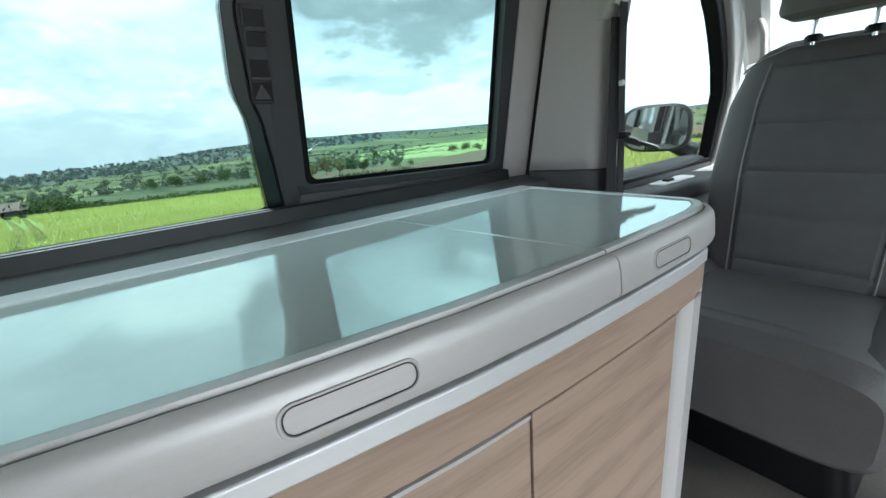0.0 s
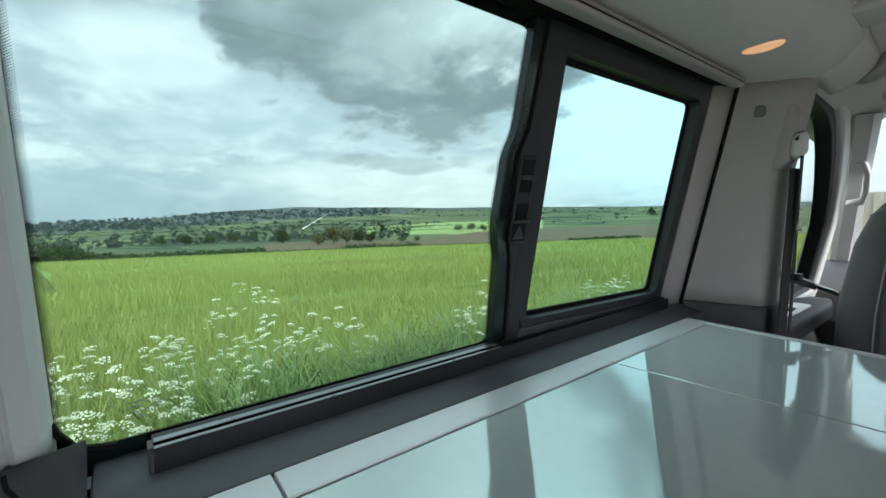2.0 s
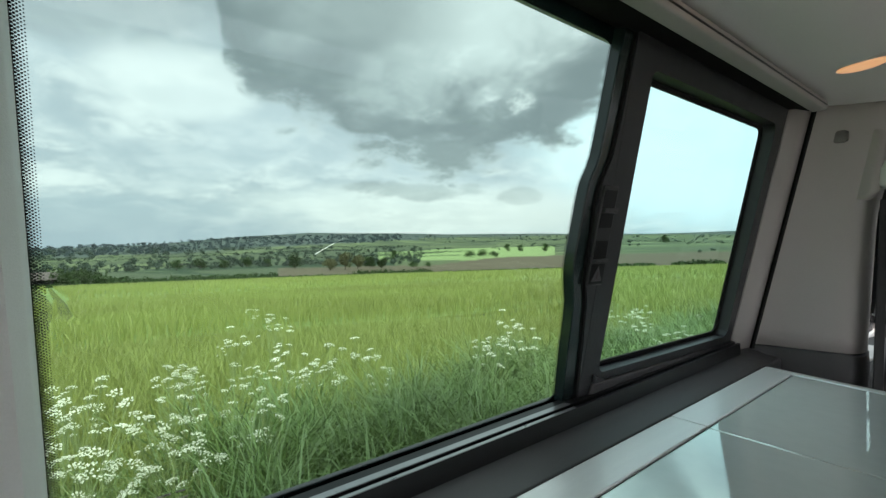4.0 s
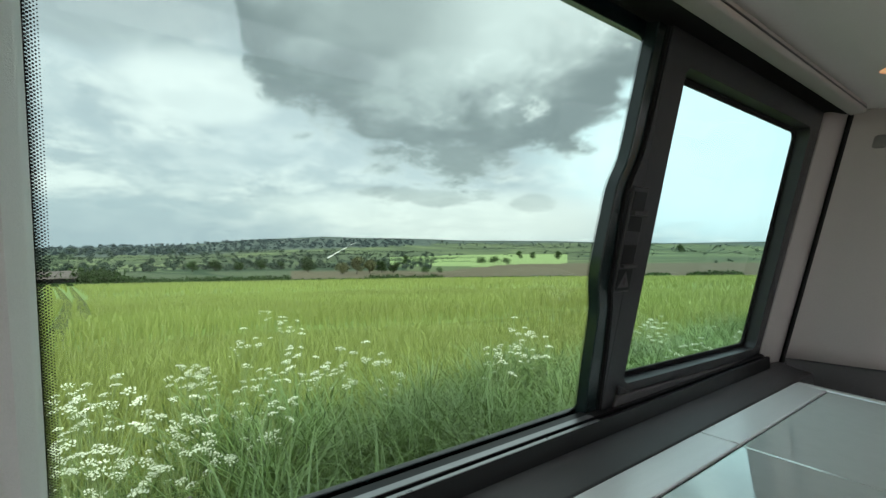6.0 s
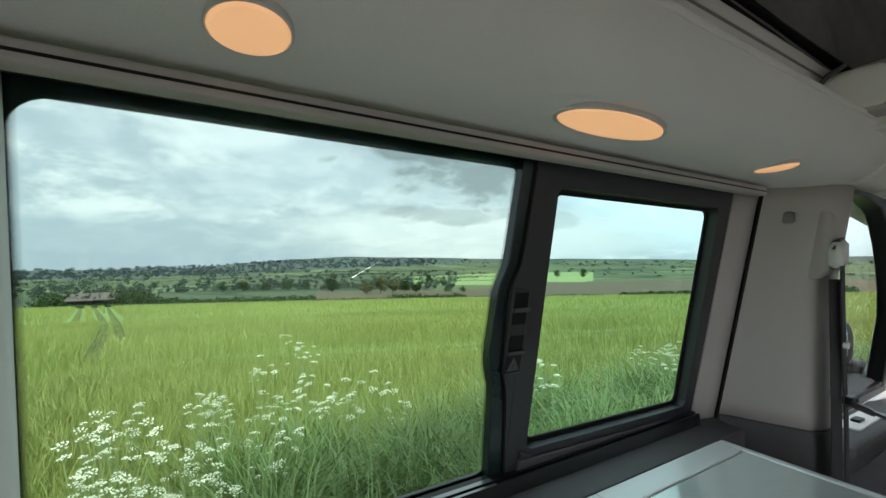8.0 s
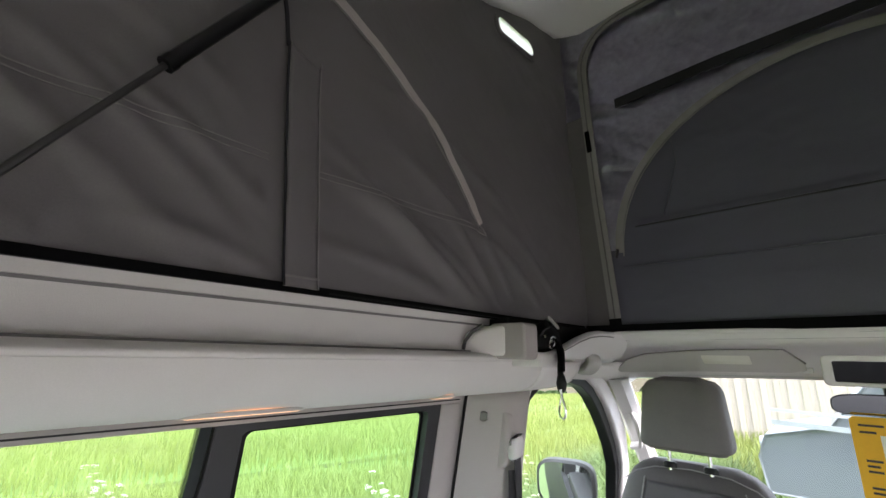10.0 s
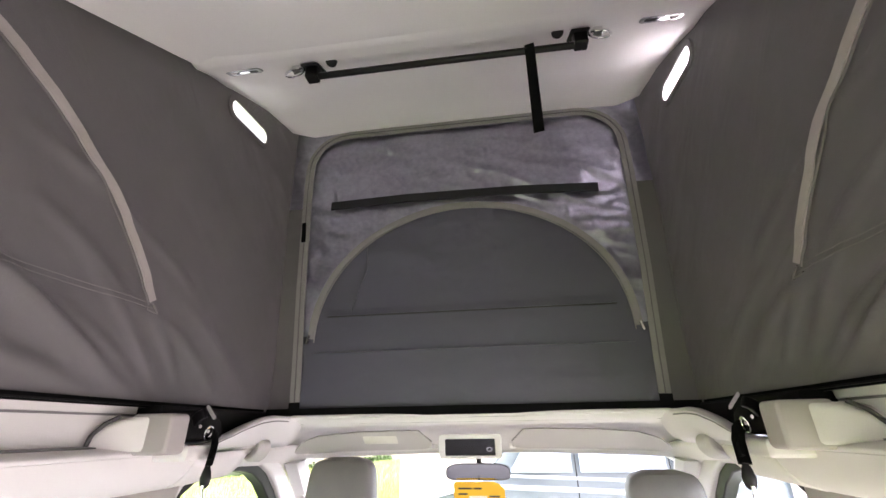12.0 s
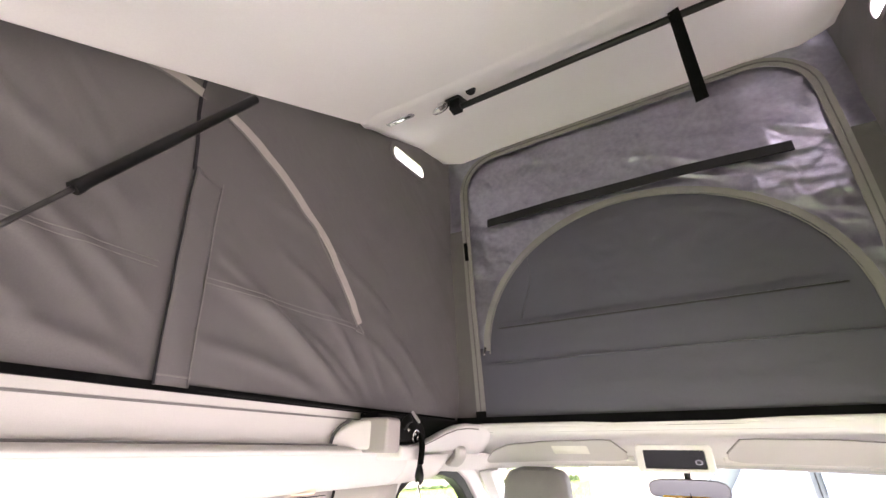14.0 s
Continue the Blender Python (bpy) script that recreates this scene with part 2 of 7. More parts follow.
def relief(m, layers):
    """Adds creases: layers of (scale, stretch, turn, strength, depth, ridged)."""
    nt = m.node_tree
    N, L = nt.nodes.new, nt.links.new
    b = nt.nodes["Principled BSDF"]
    co = N("ShaderNodeTexCoord")
    last = b.inputs["Normal"].links[0].from_socket if b.inputs["Normal"].links else None
    for scale, stretch, turn, strength, depth, ridged in layers:
        mp = N("ShaderNodeMapping")
        mp.vector_type = "TEXTURE"
        mp.inputs["Rotation"].default_value = turn
        mp.inputs["Scale"].default_value = stretch
        L(co.outputs["Object"], mp.inputs[0])
        n = N("ShaderNodeTexNoise")
        if ridged:
            n.noise_type = "RIDGED_MULTIFRACTAL"
        n.inputs["Scale"].default_value, n.inputs["Detail"].default_value = scale, 3
        n.inputs["Distortion"].default_value = 0.6
        L(mp.outputs[0], n.inputs["Vector"])
        bn = N("ShaderNodeBump")
        bn.inputs["Strength"].default_value, bn.inputs["Distance"].default_value = strength, depth
        L(n.outputs["Fac"], bn.inputs["Height"])
        if last is not None:
            L(last, bn.inputs["Normal"])
        last = bn.outputs[0]
    L(last, b.inputs["Normal"])
    return m


def canvas_material(name, base, rough=0.50, fine=0.5):
    m = material(name, base, rough=rough, vary=0.12, scale=4, fine=420, bump=0.4, bump_scale=1500, sheen=0.1, rough_vary=0.12)
    return relief(m, ((5.0, (1, 2.6, 0.55), (radians(-38), 0, 0), 0.45, 0.016, False), (16.0, (1, 2.2, 0.6), (radians(-52), 0, 0), fine * 0.35, 0.0040, True)))


def silver_material():
    m = material("silver_coated_fabric", (0.36, 0.345, 0.425), rough=0.34, metal=0.88, vary=0.2, scale=9, fine=60)
    return relief(m, ((7.0, (1.7, 1, 0.7), (0, radians(18), 0), 1.0, 0.024, True), (17.0, (1.0, 1, 1.5), (0, radians(-24), 0), 0.9, 0.010, True), (34.0, (1.8, 1, 0.6), (0, radians(8), 0), 0.4, 0.0025, False)))


MAT = dict(
    headliner=material("headliner_fabric", (0.69, 0.66, 0.635), rough=0.9, vary=0.05, scale=6, fine=600, bump=0.25, bump_scale=900, sheen=0.1),
    roofshell=material("roof_liner_white", (0.87, 0.845, 0.835), rough=0.75, vary=0.03, scale=3, fine=250, bump=0.1, bump_scale=400),
    trim=material("grey_moulded_trim", (0.40, 0.366, 0.348), rough=0.65, vary=0.05, scale=5, fine=500, bump=0.3, bump_scale=1100),
    trim_pale=material("pale_moulded_trim", (0.68, 0.66, 0.645), rough=0.55, vary=0.04, scale=5, fine=500, bump=0.2, bump_scale=1100),
    trim_dark=material("charcoal_moulded_trim", (0.052, 0.050, 0.052), rough=0.52, vary=0.12, scale=9, fine=500, bump=0.4, bump_scale=1000),
    black=material("black_plastic", (0.005, 0.005, 0.0055), rough=0.34, vary=0.15, scale=30, fine=400, spec=0.3),
    rubber=material("black_rubber", (0.006, 0.006, 0.006), rough=0.7, vary=0.15, scale=30, fine=400, spec=0.2),
    print_black=material("ceramic_print", (0.012, 0.022, 0.022), rough=0.18, vary=0.1, scale=20),
    sash=material("dark_sash_plastic", (0.026, 0.026, 0.028), rough=0.42, vary=0.12, scale=20, fine=500, bump=0.25, bump_scale=900),
    alu=material("brushed_aluminium", (0.60, 0.560, 0.545), rough=0.40, metal=0.25, vary=0.05, scale=40, fine=500, stretch=(8, 0.4, 8)),
    alu_light=material("satin_silver_strip", (0.80, 0.79, 0.795), rough=0.36, metal=0.35, vary=0.04, scale=30, fine=400, stretch=(8, 0.4, 8)),
    chrome=material("chrome", (0.78, 0.78, 0.80), rough=0.12, metal=1.0, vary=0.04),
    lid=lid_material(),
    wood=wood_material("oak_laminate"),
    leather=material("dark_grey_leatherette", (0.096, 0.088, 0.088), rough=0.44, vary=0.14, scale=14, fine=260, bump=0.5, bump_scale=520, rough_vary=0.1),
    leather_mid=material("perforated_seat_panel", (0.105, 0.100, 0.105), rough=0.6, vary=0.16, scale=20, fine=700, bump=0.7, bump_scale=900),
    piping=material("grey_stitching", (0.26, 0.255, 0.25), rough=0.6, vary=0.1, scale=60),
    headrest=material("grey_headrest_leatherette", (0.15, 0.142, 0.138), rough=0.5, vary=0.1, scale=20, fine=300, bump=0.5, bump_scale=600),
    canvas=canvas_material("charcoal_tent_canvas", (0.127, 0.116, 0.118), 0.42),
    canvas_front=canvas_material("dark_coated_canvas", (0.078, 0.074, 0.101), 0.38, 0.6),
    silver=silver_material(),
    grey_tape=material("grey_zip_tape", (0.275, 0.258, 0.252), rough=0.75, vary=0.08, scale=60, fine=900, bump=0.6, bump_scale=1500),
    strip=material("soft_dark_strip", (0.026, 0.025, 0.030), rough=0.8, vary=0.15, scale=60, fine=700, bump=0.5, bump_scale=1200, spec=0.2),
    dim_mirror=material("dimmed_mirror_glass", (0.36, 0.36, 0.37), rough=0.05, metal=1.0, vary=0.01, rough_vary=0.01),
    zip_tape=material("pale_zip_tape", (0.46, 0.412, 0.392), rough=0.75, vary=0.08, scale=60, fine=900, bump=0.6, bump_scale=1500),
    band=material("black_webbing", (0.004, 0.004, 0.0045), rough=0.85, vary=0.2, scale=90, fine=900, bump=0.7, bump_scale=1400, spec=0.08),
    belt=material("charcoal_belt_webbing", (0.035, 0.033, 0.035), rough=0.65, vary=0.15, scale=90, fine=900, bump=0.7, bump_scale=1600, stretch=(1, 1, 4)),
    vent=material("white_mesh_window", (0.86, 0.87, 0.86), rough=0.8, vary=0.03, translucent=0.85),
    thread=material("grey_thread", (0.205, 0.19, 0.187), rough=0.8, vary=0.1, scale=90),
    vinyl=material("dark_floor_vinyl", (0.075, 0.068, 0.064), rough=0.55, vary=0.25, scale=12, fine=140, bump=0.4, bump_scale=300),
    paint=material("pale_grey_van_paint", (0.55, 0.57, 0.57), rough=0.25, vary=0.03, coat=0.6),
    yellow=material("yellow_card", (0.88, 0.47, 0.015), rough=0.5, vary=0.04, scale=30),
    card_white=material("card_white_print", (0.80, 0.78, 0.74), rough=0.5, vary=0.03),
    card_red=material("card_red_print", (0.55, 0.04, 0.05), rough=0.5, vary=0.05),
    card_ink=material("card_dark_print", (0.05, 0.035, 0.04), rough=0.5, vary=0.1),
    screen=material("dark_display", (0.008, 0.008, 0.010), rough=0.12, vary=0.05, coat=0.5),
    mirror=material("mirror_glass", (0.86, 0.88, 0.89), rough=0.03, metal=1.0, vary=0.01, rough_vary=0.01),
    glass=glass_material("tinted_side_glass", (0.82, 0.92, 0.895)),
    glass_slide=glass_material("tinted_sliding_glass", (0.79, 0.93, 0.92)),
    glass_door=glass_material("clear_door_glass", (0.93, 0.97, 0.96), 0.008),
    glass_clear=glass_material("clear_cab_glass", (0.84, 0.88, 0.87), 0.03),
    wheat=material("young_wheat", (0.120, 0.180, 0.046), rough=0.7, vary=0.28, scale=0.22, fine=9, hue=0.012, spec=0.2),
    blade=material("wheat_blades", (0.205, 0.242, 0.064), rough=0.5, vary=0.34, scale=0.16, fine=26, hue=0.018, translucent=0.3, spec=0.3),
    verge=material("long_verge_grass", (0.108, 0.170, 0.046), rough=0.5, vary=0.3, scale=1.6, fine=30, hue=0.02, translucent=0.3),
    stem=material("parsley_stems", (0.17, 0.22, 0.075), rough=0.6, vary=0.15, scale=10),
    petal=material("white_umbel_florets", (0.80, 0.82, 0.68), rough=0.8, vary=0.1, scale=30, translucent=0.3, spec=0.1),
    soil=material("ploughed_brown_soil", (0.082, 0.070, 0.046), rough=0.95, vary=0.12, scale=0.03, fine=0.4, hue=0.01, spec=0.05),
    meadow=material("pale_green_far_field", (0.150, 0.205, 0.080), rough=0.9, vary=0.12, scale=0.02, fine=0.3, spec=0.1),
    leaf=material("hedge_leaves", (0.045, 0.074, 0.028), rough=0.8, vary=0.3, scale=0.08, fine=1.2, hue=0.02, random=0.15, spec=0.05, translucent=0.4),
    # leaf_mid and leaf_far: blue distance haze is mixed into these leaf greens
    leaf_mid=material("haze_tinted_valley_leaves", (0.056, 0.077, 0.058), rough=0.95, vary=0.22, scale=0.03, fine=0.4, spec=0.02, translucent=0.4),
    leaf_far=material("haze_blue_far_leaves", (0.062, 0.084, 0.086), rough=0.95, vary=0.12, scale=0.01, fine=0.1, spec=0.02, translucent=0.5),
    leaf_tan=material("young_bronze_leaves", (0.105, 0.108, 0.050), rough=0.8, vary=0.25, scale=0.2, fine=1.5, spec=0.05, translucent=0.4),
    bark=material("tree_bark", (0.075, 0.060, 0.048), rough=0.95, vary=0.25, scale=3, fine=30),
    fence=material("weathered_fence_boards", (0.45, 0.39, 0.335), rough=0.85, vary=0.18, scale=4, fine=60, stretch=(5, 5, 0.6), random=0.1),
    tin=material("brown_barn_sheet", (0.085, 0.070, 0.062), rough=0.9, vary=0.15, scale=0.6, spec=0.2),
    barn=material("dark_barn_boards", (0.03, 0.028, 0.027), rough=0.9, vary=0.2, scale=0.6),
    asphalt=material("grey_track", (0.16, 0.155, 0.145), rough=0.9, vary=0.2, scale=1.5, fine=40),
    car=material("blue_grey_van_paint", (0.125, 0.145, 0.158), rough=0.35, vary=0.08, scale=3, coat=0.5),
    van_glass=material("bluish_van_window", (0.190, 0.235, 0.285), rough=0.15, vary=0.05),
    car_pale=material("pale_grey_van_trim", (0.30, 0.33, 0.345), rough=0.5, vary=0.08),
    lamp_body=material("lamp_bezel", (0.55, 0.53, 0.51), rough=0.5, vary=0.05),
    groove=material("dark_grey_channel", (0.20, 0.19, 0.185), rough=0.7, vary=0.08, scale=20),
    steel=material("dark_steel_rod", (0.055, 0.053, 0.053), rough=0.34, metal=0.5, vary=0.05, scale=30),
    track=material("dull_track_metal", (0.36, 0.36, 0.37), rough=0.3, metal=0.9, vary=0.06, scale=40),
    # trodden soil, its colour darkened for the shade between the wheat stalks
    track_soil=material("shade_darkened_soil", (0.062, 0.074, 0.028), rough=0.95, vary=0.2, scale=1.0, spec=0.05),
    visor=material("grey_visor_vinyl", (0.47, 0.45, 0.435), rough=0.65, vary=0.05, scale=6, fine=500, bump=0.3, bump_scale=900),
    sill=material("grey_sill_plastic", (0.060, 0.056, 0.059), rough=0.42, vary=0.1, scale=9, fine=500, bump=0.25, bump_scale=1000),
    sticker=material("white_sticker", (0.70, 0.68, 0.62), rough=0.6, vary=0.05),
)


def patchwork_material():
    """Far farmland: a patchwork of fields of different greens, with hedge lines between."""
    m = material("far_farmland", (0.12, 0.18, 0.07), rough=0.95, vary=0.1, scale=0.01, fine=0.1, spec=0.02)
    nt = m.node_tree
    N, L = nt.nodes.new, nt.links.new
    co = N("ShaderNodeTexCoord")
    mp = N("ShaderNodeMapping")
    mp.inputs["Scale"].default_value = (0.0060, 0.0100, 0.0)
    mp.inputs["Rotation"].default_value = (0, 0, radians(24))
    L(co.outputs["Object"], mp.inputs[0])
    vo = N("ShaderNodeTexVoronoi")
    vo.inputs["Scale"].default_value = 1.0
    vo.inputs["Randomness"].default_value = 0.75
    L(mp.outputs[0], vo.inputs["Vector"])
    sp = N("ShaderNodeSeparateColor")
    L(vo.outputs["Color"], sp.inputs[0])
    ramp = N("ShaderNodeValToRGB")
    e = ramp.color_ramp.elements
    e[0].color, e[1].color = (0.060, 0.076, 0.046, 1), (0.104, 0.128, 0.066, 1)
    mid = e.new(0.45)
    mid.color = (0.078, 0.098, 0.052, 1)
    ramp.color_ramp.interpolation = "CONSTANT"
    ramp.color_ramp.elements[2].position = 0.74
    L(sp.outputs[0], ramp.inputs[0])
    edge = N("ShaderNodeTexVoronoi")
    edge.feature = "DISTANCE_TO_EDGE"
    edge.inputs["Scale"].default_value = 1.0
    edge.inputs["Randomness"].default_value = 0.75
    L(mp.outputs[0], edge.inputs["Vector"])
    lim = N("ShaderNodeMapRange")
    lim.inputs[1].default_value, lim.inputs[2].default_value = 0.012, 0.03
    L(edge.outputs["Distance"], lim.inputs[0])
    mx = N("ShaderNodeMix")
    mx.data_type = "RGBA"
    mx.inputs[6].default_value = (0.034, 0.052, 0.032, 1)
    L(lim.outputs[0], mx.inputs[0]), L(ramp.outputs[0], mx.inputs[7])
    L(mx.outputs[2], nt.nodes["Principled BSDF"].inputs["Base Color"])
    return m


MAT["farmland"] = patchwork_material()
# wood green shifted to blue: distance haze painted into the ground colour
MAT["woodland"] = material("haze_tinted_slope", (0.056, 0.072, 0.062), rough=0.95, vary=0.4, scale=0.02, fine=0.14, spec=0.02)


def lamp_material():
    m = bpy.data.materials.new("warm_lamp_lens")
    m.use_nodes = True
    b = m.node_tree.nodes["Principled BSDF"]
    b.inputs["Base Color"].default_value = (0.80, 0.62, 0.45, 1)
    b.inputs["Roughness"].default_value = 0.35
    b.inputs["Emission Color"].default_value = (1.0, 0.50, 0.22, 1)
    b.inputs["Emission Strength"].default_value = 0.42
    return m


MAT["lamp"] = lamp_material()

# ---------------------------------------------------------------- builders


class Shape:
    """Collects points and faces of one mesh."""

    def __init__(self):
        self.v, self.f = [], []

    def add(self, pts, faces):
        n = len(self.v)
        self.v += [tuple(p) for p in pts]
        self.f += [tuple(i + n for i in f) for f in faces]
        return self

    def box(self, x0, y0, z0, x1, y1, z1):
        p = [(x, y, z) for x in (x0, x1) for y in (y0, y1) for z in (z0, z1)]
        return self.add(p, [(0, 1, 3, 2), (4, 6, 7, 5), (0, 4, 5, 1), (2, 3, 7, 6), (0, 2, 6, 4), (1, 5, 7, 3)])

    def prism(self, profile, lo, hi, axis="y"):
        """A closed outline drawn out along an axis: (x, z) along y, (y, z) along x, (x, y) along z."""
        put = {"y": lambda a, b, d: (a, d, b), "x": lambda a, b, d: (d, a, b), "z": lambda a, b, d: (a, b, d)}[axis]
        n = len(profile)
        pts = [put(a, b, d) for d in (lo, hi) for a, b in profile]
        sides = [(i, (i + 1) % n, n + (i + 1) % n, n + i) for i in range(n)]
        return self.add(pts, sides + [tuple(range(n - 1, -1, -1)), tuple(range(n, 2 * n))])

    def tube(self, path, r, n=8, closed=False, caps=True, flat=None):
        """A round rod along a path; flat=(a, b, up) makes it an a by b band."""
        path = [Vector(p) for p in path]
        rings = []
        side = None
        for i, p in enumerate(path):
            a = path[i - 1] if (i or closed) else p
            b = path[(i + 1) % len(path)] if (i + 1 < len(path) or closed) else p
            t = (b - a).normalized()
            if flat:
                side = t.cross(Vector(flat[2])).normalized()
            elif side is None:
                side = t.orthogonal().normalized()
            else:
                side = (side - t * side.dot(t)).normalized()
            up = t.cross(side)
            rad = r[i] if isinstance(r, (list, tuple)) else r
            if flat:
                rings.append([p + side * (flat[0] / 2 * sx) + up * (flat[1] / 2 * sy) for sx, sy in ((1, 1), (-1, 1), (-1, -1), (1, -1))])
            else:
                rings.append([p + (side * math.cos(k * 2 * math.pi / n) + up * math.sin(k * 2 * math.pi / n)) * rad for k in range(n)])
        m, k = len(rings), len(rings[0])
        faces = [(i * k + j, i * k + (j + 1) % k, ((i + 1) % m) * k + (j + 1) % k, ((i + 1) % m) * k + j)
                 for i in range(m if closed else m - 1) for j in range(k)]
        if caps and not closed:
            faces += [tuple(range(k - 1, -1, -1)), tuple(range((m - 1) * k, m * k))]
        return self.add([p for ring in rings for p in ring], faces)

    def loft(self, rings, caps=True):
        k = len(rings[0])
        faces = [(i * k + j, i * k + (j + 1) % k, (i + 1) * k + (j + 1) % k, (i + 1) * k + j) for i in range(len(rings) - 1) for j in range(k)]
        if caps:
            faces += [tuple(range(k - 1, -1, -1)), tuple(range((len(rings) - 1) * k, len(rings) * k))]
        return self.add([p for ring in rings for p in ring], faces)

    def grid(self, rows):
        k = len(rows[0])
        return self.add([p for r in rows for p in r],
                        [(i * k + j, i * k + j + 1, (i + 1) * k + j + 1, (i + 1) * k + j) for i in range(len(rows) - 1) for j in range(k - 1)])

    def ring(self, outer, inner, put, d0, d1):
        """A flat frame between two outlines of equal count, from depth d0 to d1; put(u, v, d) gives the place."""
        n = len(outer)
        pts = [put(u, v, d) for d in (d0, d1) for line in (outer, inner) for u, v in line]
        faces = []
        for i in range(n):
            j = (i + 1) % n
            faces += [(i, j, n + j, n + i), (2 * n + i, 3 * n + i, 3 * n + j, 2 * n + j), (i, 2 * n + i, 2 * n + j, j), (n + i, n + j, 3 * n + j, 3 * n + i)]
        return self.add(pts, faces)

    def slab(self, outline, put, d0, d1):
        n = len(outline)
        pts = [put(u, v, d) for d in (d0, d1) for u, v in outline]
        return self.add(pts, [(i, (i + 1) % n, n + (i + 1) % n, n + i) for i in range(n)] + [tuple(range(n - 1, -1, -1)), tuple(range(n, 2 * n))])


def rounded(x0, y0, x1, y1, r, n=5):
    """Outline of a rounded rectangle."""
    out = []
    for cx, cy, a in ((x1 - r, y1 - r, 0), (x0 + r, y1 - r, 90), (x0 + r, y0 + r, 180), (x1 - r, y0 + r, 270)):
        out += [(cx + r * math.cos(radians(a + 90 * i / n)), cy + r * math.sin(radians(a + 90 * i / n))) for i in range(n + 1)]
    return out


def lerp(x, xs, ys):
    return float(np.interp(x, xs, ys))


def part(name, shape, mat, parent=None, label="", bevel=0.0, smooth=True, solid=0.0, segments=2):
    """Links a shape as one mesh under a thing or part."""
    me = bpy.data.meshes.new(name)
    me.from_pydata(shape.v, [], shape.f)
    bm = bmesh.new()
    bm.from_mesh(me)
    bmesh.ops.recalc_face_normals(bm, faces=bm.faces)
    bm.to_mesh(me)
    bm.free()
    me.materials.append(MAT[mat])
    if smooth:
        for p in me.polygons:
            p.use_smooth = True
        me.set_sharp_from_angle(angle=radians(38))
    ob = new(name, me)
    if parent is not None:
        ob.parent = parent
        ob.matrix_parent_inverse = Matrix.Translation(-parent.location) if parent.parent is None else Matrix.Identity(4)
    if label:
        tagged(ob, label)
    if solid:
        mod = ob.modifiers.new("thickness", "SOLIDIFY")
        mod.thickness, mod.offset = solid, 0
    if bevel:
        mod = ob.modifiers.new("edges", "BEVEL")
        mod.width, mod.segments, mod.limit_method, mod.angle_limit = bevel, segments, "ANGLE", radians(40)
    return ob


def thing(name, loc, label, category, group="", kind=""):
    e = new(name)
    e.empty_display_size = 0.05
    e.location = loc
    return tagged(e, label, category, group, kind)


def setting(name, shape, mat, label, **kw):
    return tagged(part(name, shape, mat, **kw), label, kind="structure")


# the left side's window plane leans inwards: x grows with height
def side(y, z, d=0.0, s=-1):
    return (s * (1.0643 - 0.19 * z - d), y, z)


# ---------------------------------------------------------------- land outside


def near_ground(x, y):
    return -0.45 + 0.0806 * min(x, 0.0) + 0.012 * max(x, 0) * math.exp(-max(x, 0) / 30) - 0.0217 * y


EYE = 0.96
AZ_LIST = (-180, -125, -100, -90, -80, -72, -65, -55, -40, -28, -18, -8, 30, 120, 180)
HILL = (-0.8, -1.2, -1.45, -1.15, -0.30, 0.22, 0.15, 0.0, 0.02, -0.02, 0.30, 0.35, 0.3, 0.2, -0.5)


def land(az, r):
    """Height of the land at azimuth az (degrees, clockwise from the nose) and distance r."""
    x, y = r * math.sin(radians(az)), r * math.cos(radians(az))
    flat = near_ground(x, y)
    if r <= 92:
        return flat
    e0 = math.degrees(math.atan2(near_ground(92 * math.sin(radians(az)), 92 * math.cos(radians(az))) - EYE, 92))
    top = lerp(az, AZ_LIST, HILL)
    steps = (92, 130, 200, 330, 560, 950, 1600, 2500, 3600, 4400)
    share = (0.0, -0.03, 0.13, 0.36, 0.52, 0.66, 0.80, 0.92, 1.0, 0.93)
    k = lerp(math.log(r), [math.log(s) for s in steps], share)
    rough = 0.10 * noise.noise(Vector((x / 420, y / 420, 1.3))) * min(1, (r - 92) / 400)
    return EYE + r * math.tan(radians(e0 + (top - e0) * k + rough))


def spot(az, r, dz=0.0):
    return Vector((r * math.sin(radians(az)), r * math.cos(radians(az)), land(az, r) + dz))


def far_r(az, el):
    """The distance at which the land lies at an elevation angle, beyond the field's edge."""
    for r in np.geomspace(110, 4300, 130):
        if math.degrees(math.atan2(land(az, r) - EYE, r)) >= el:
            return float(r)
    return 4300.0


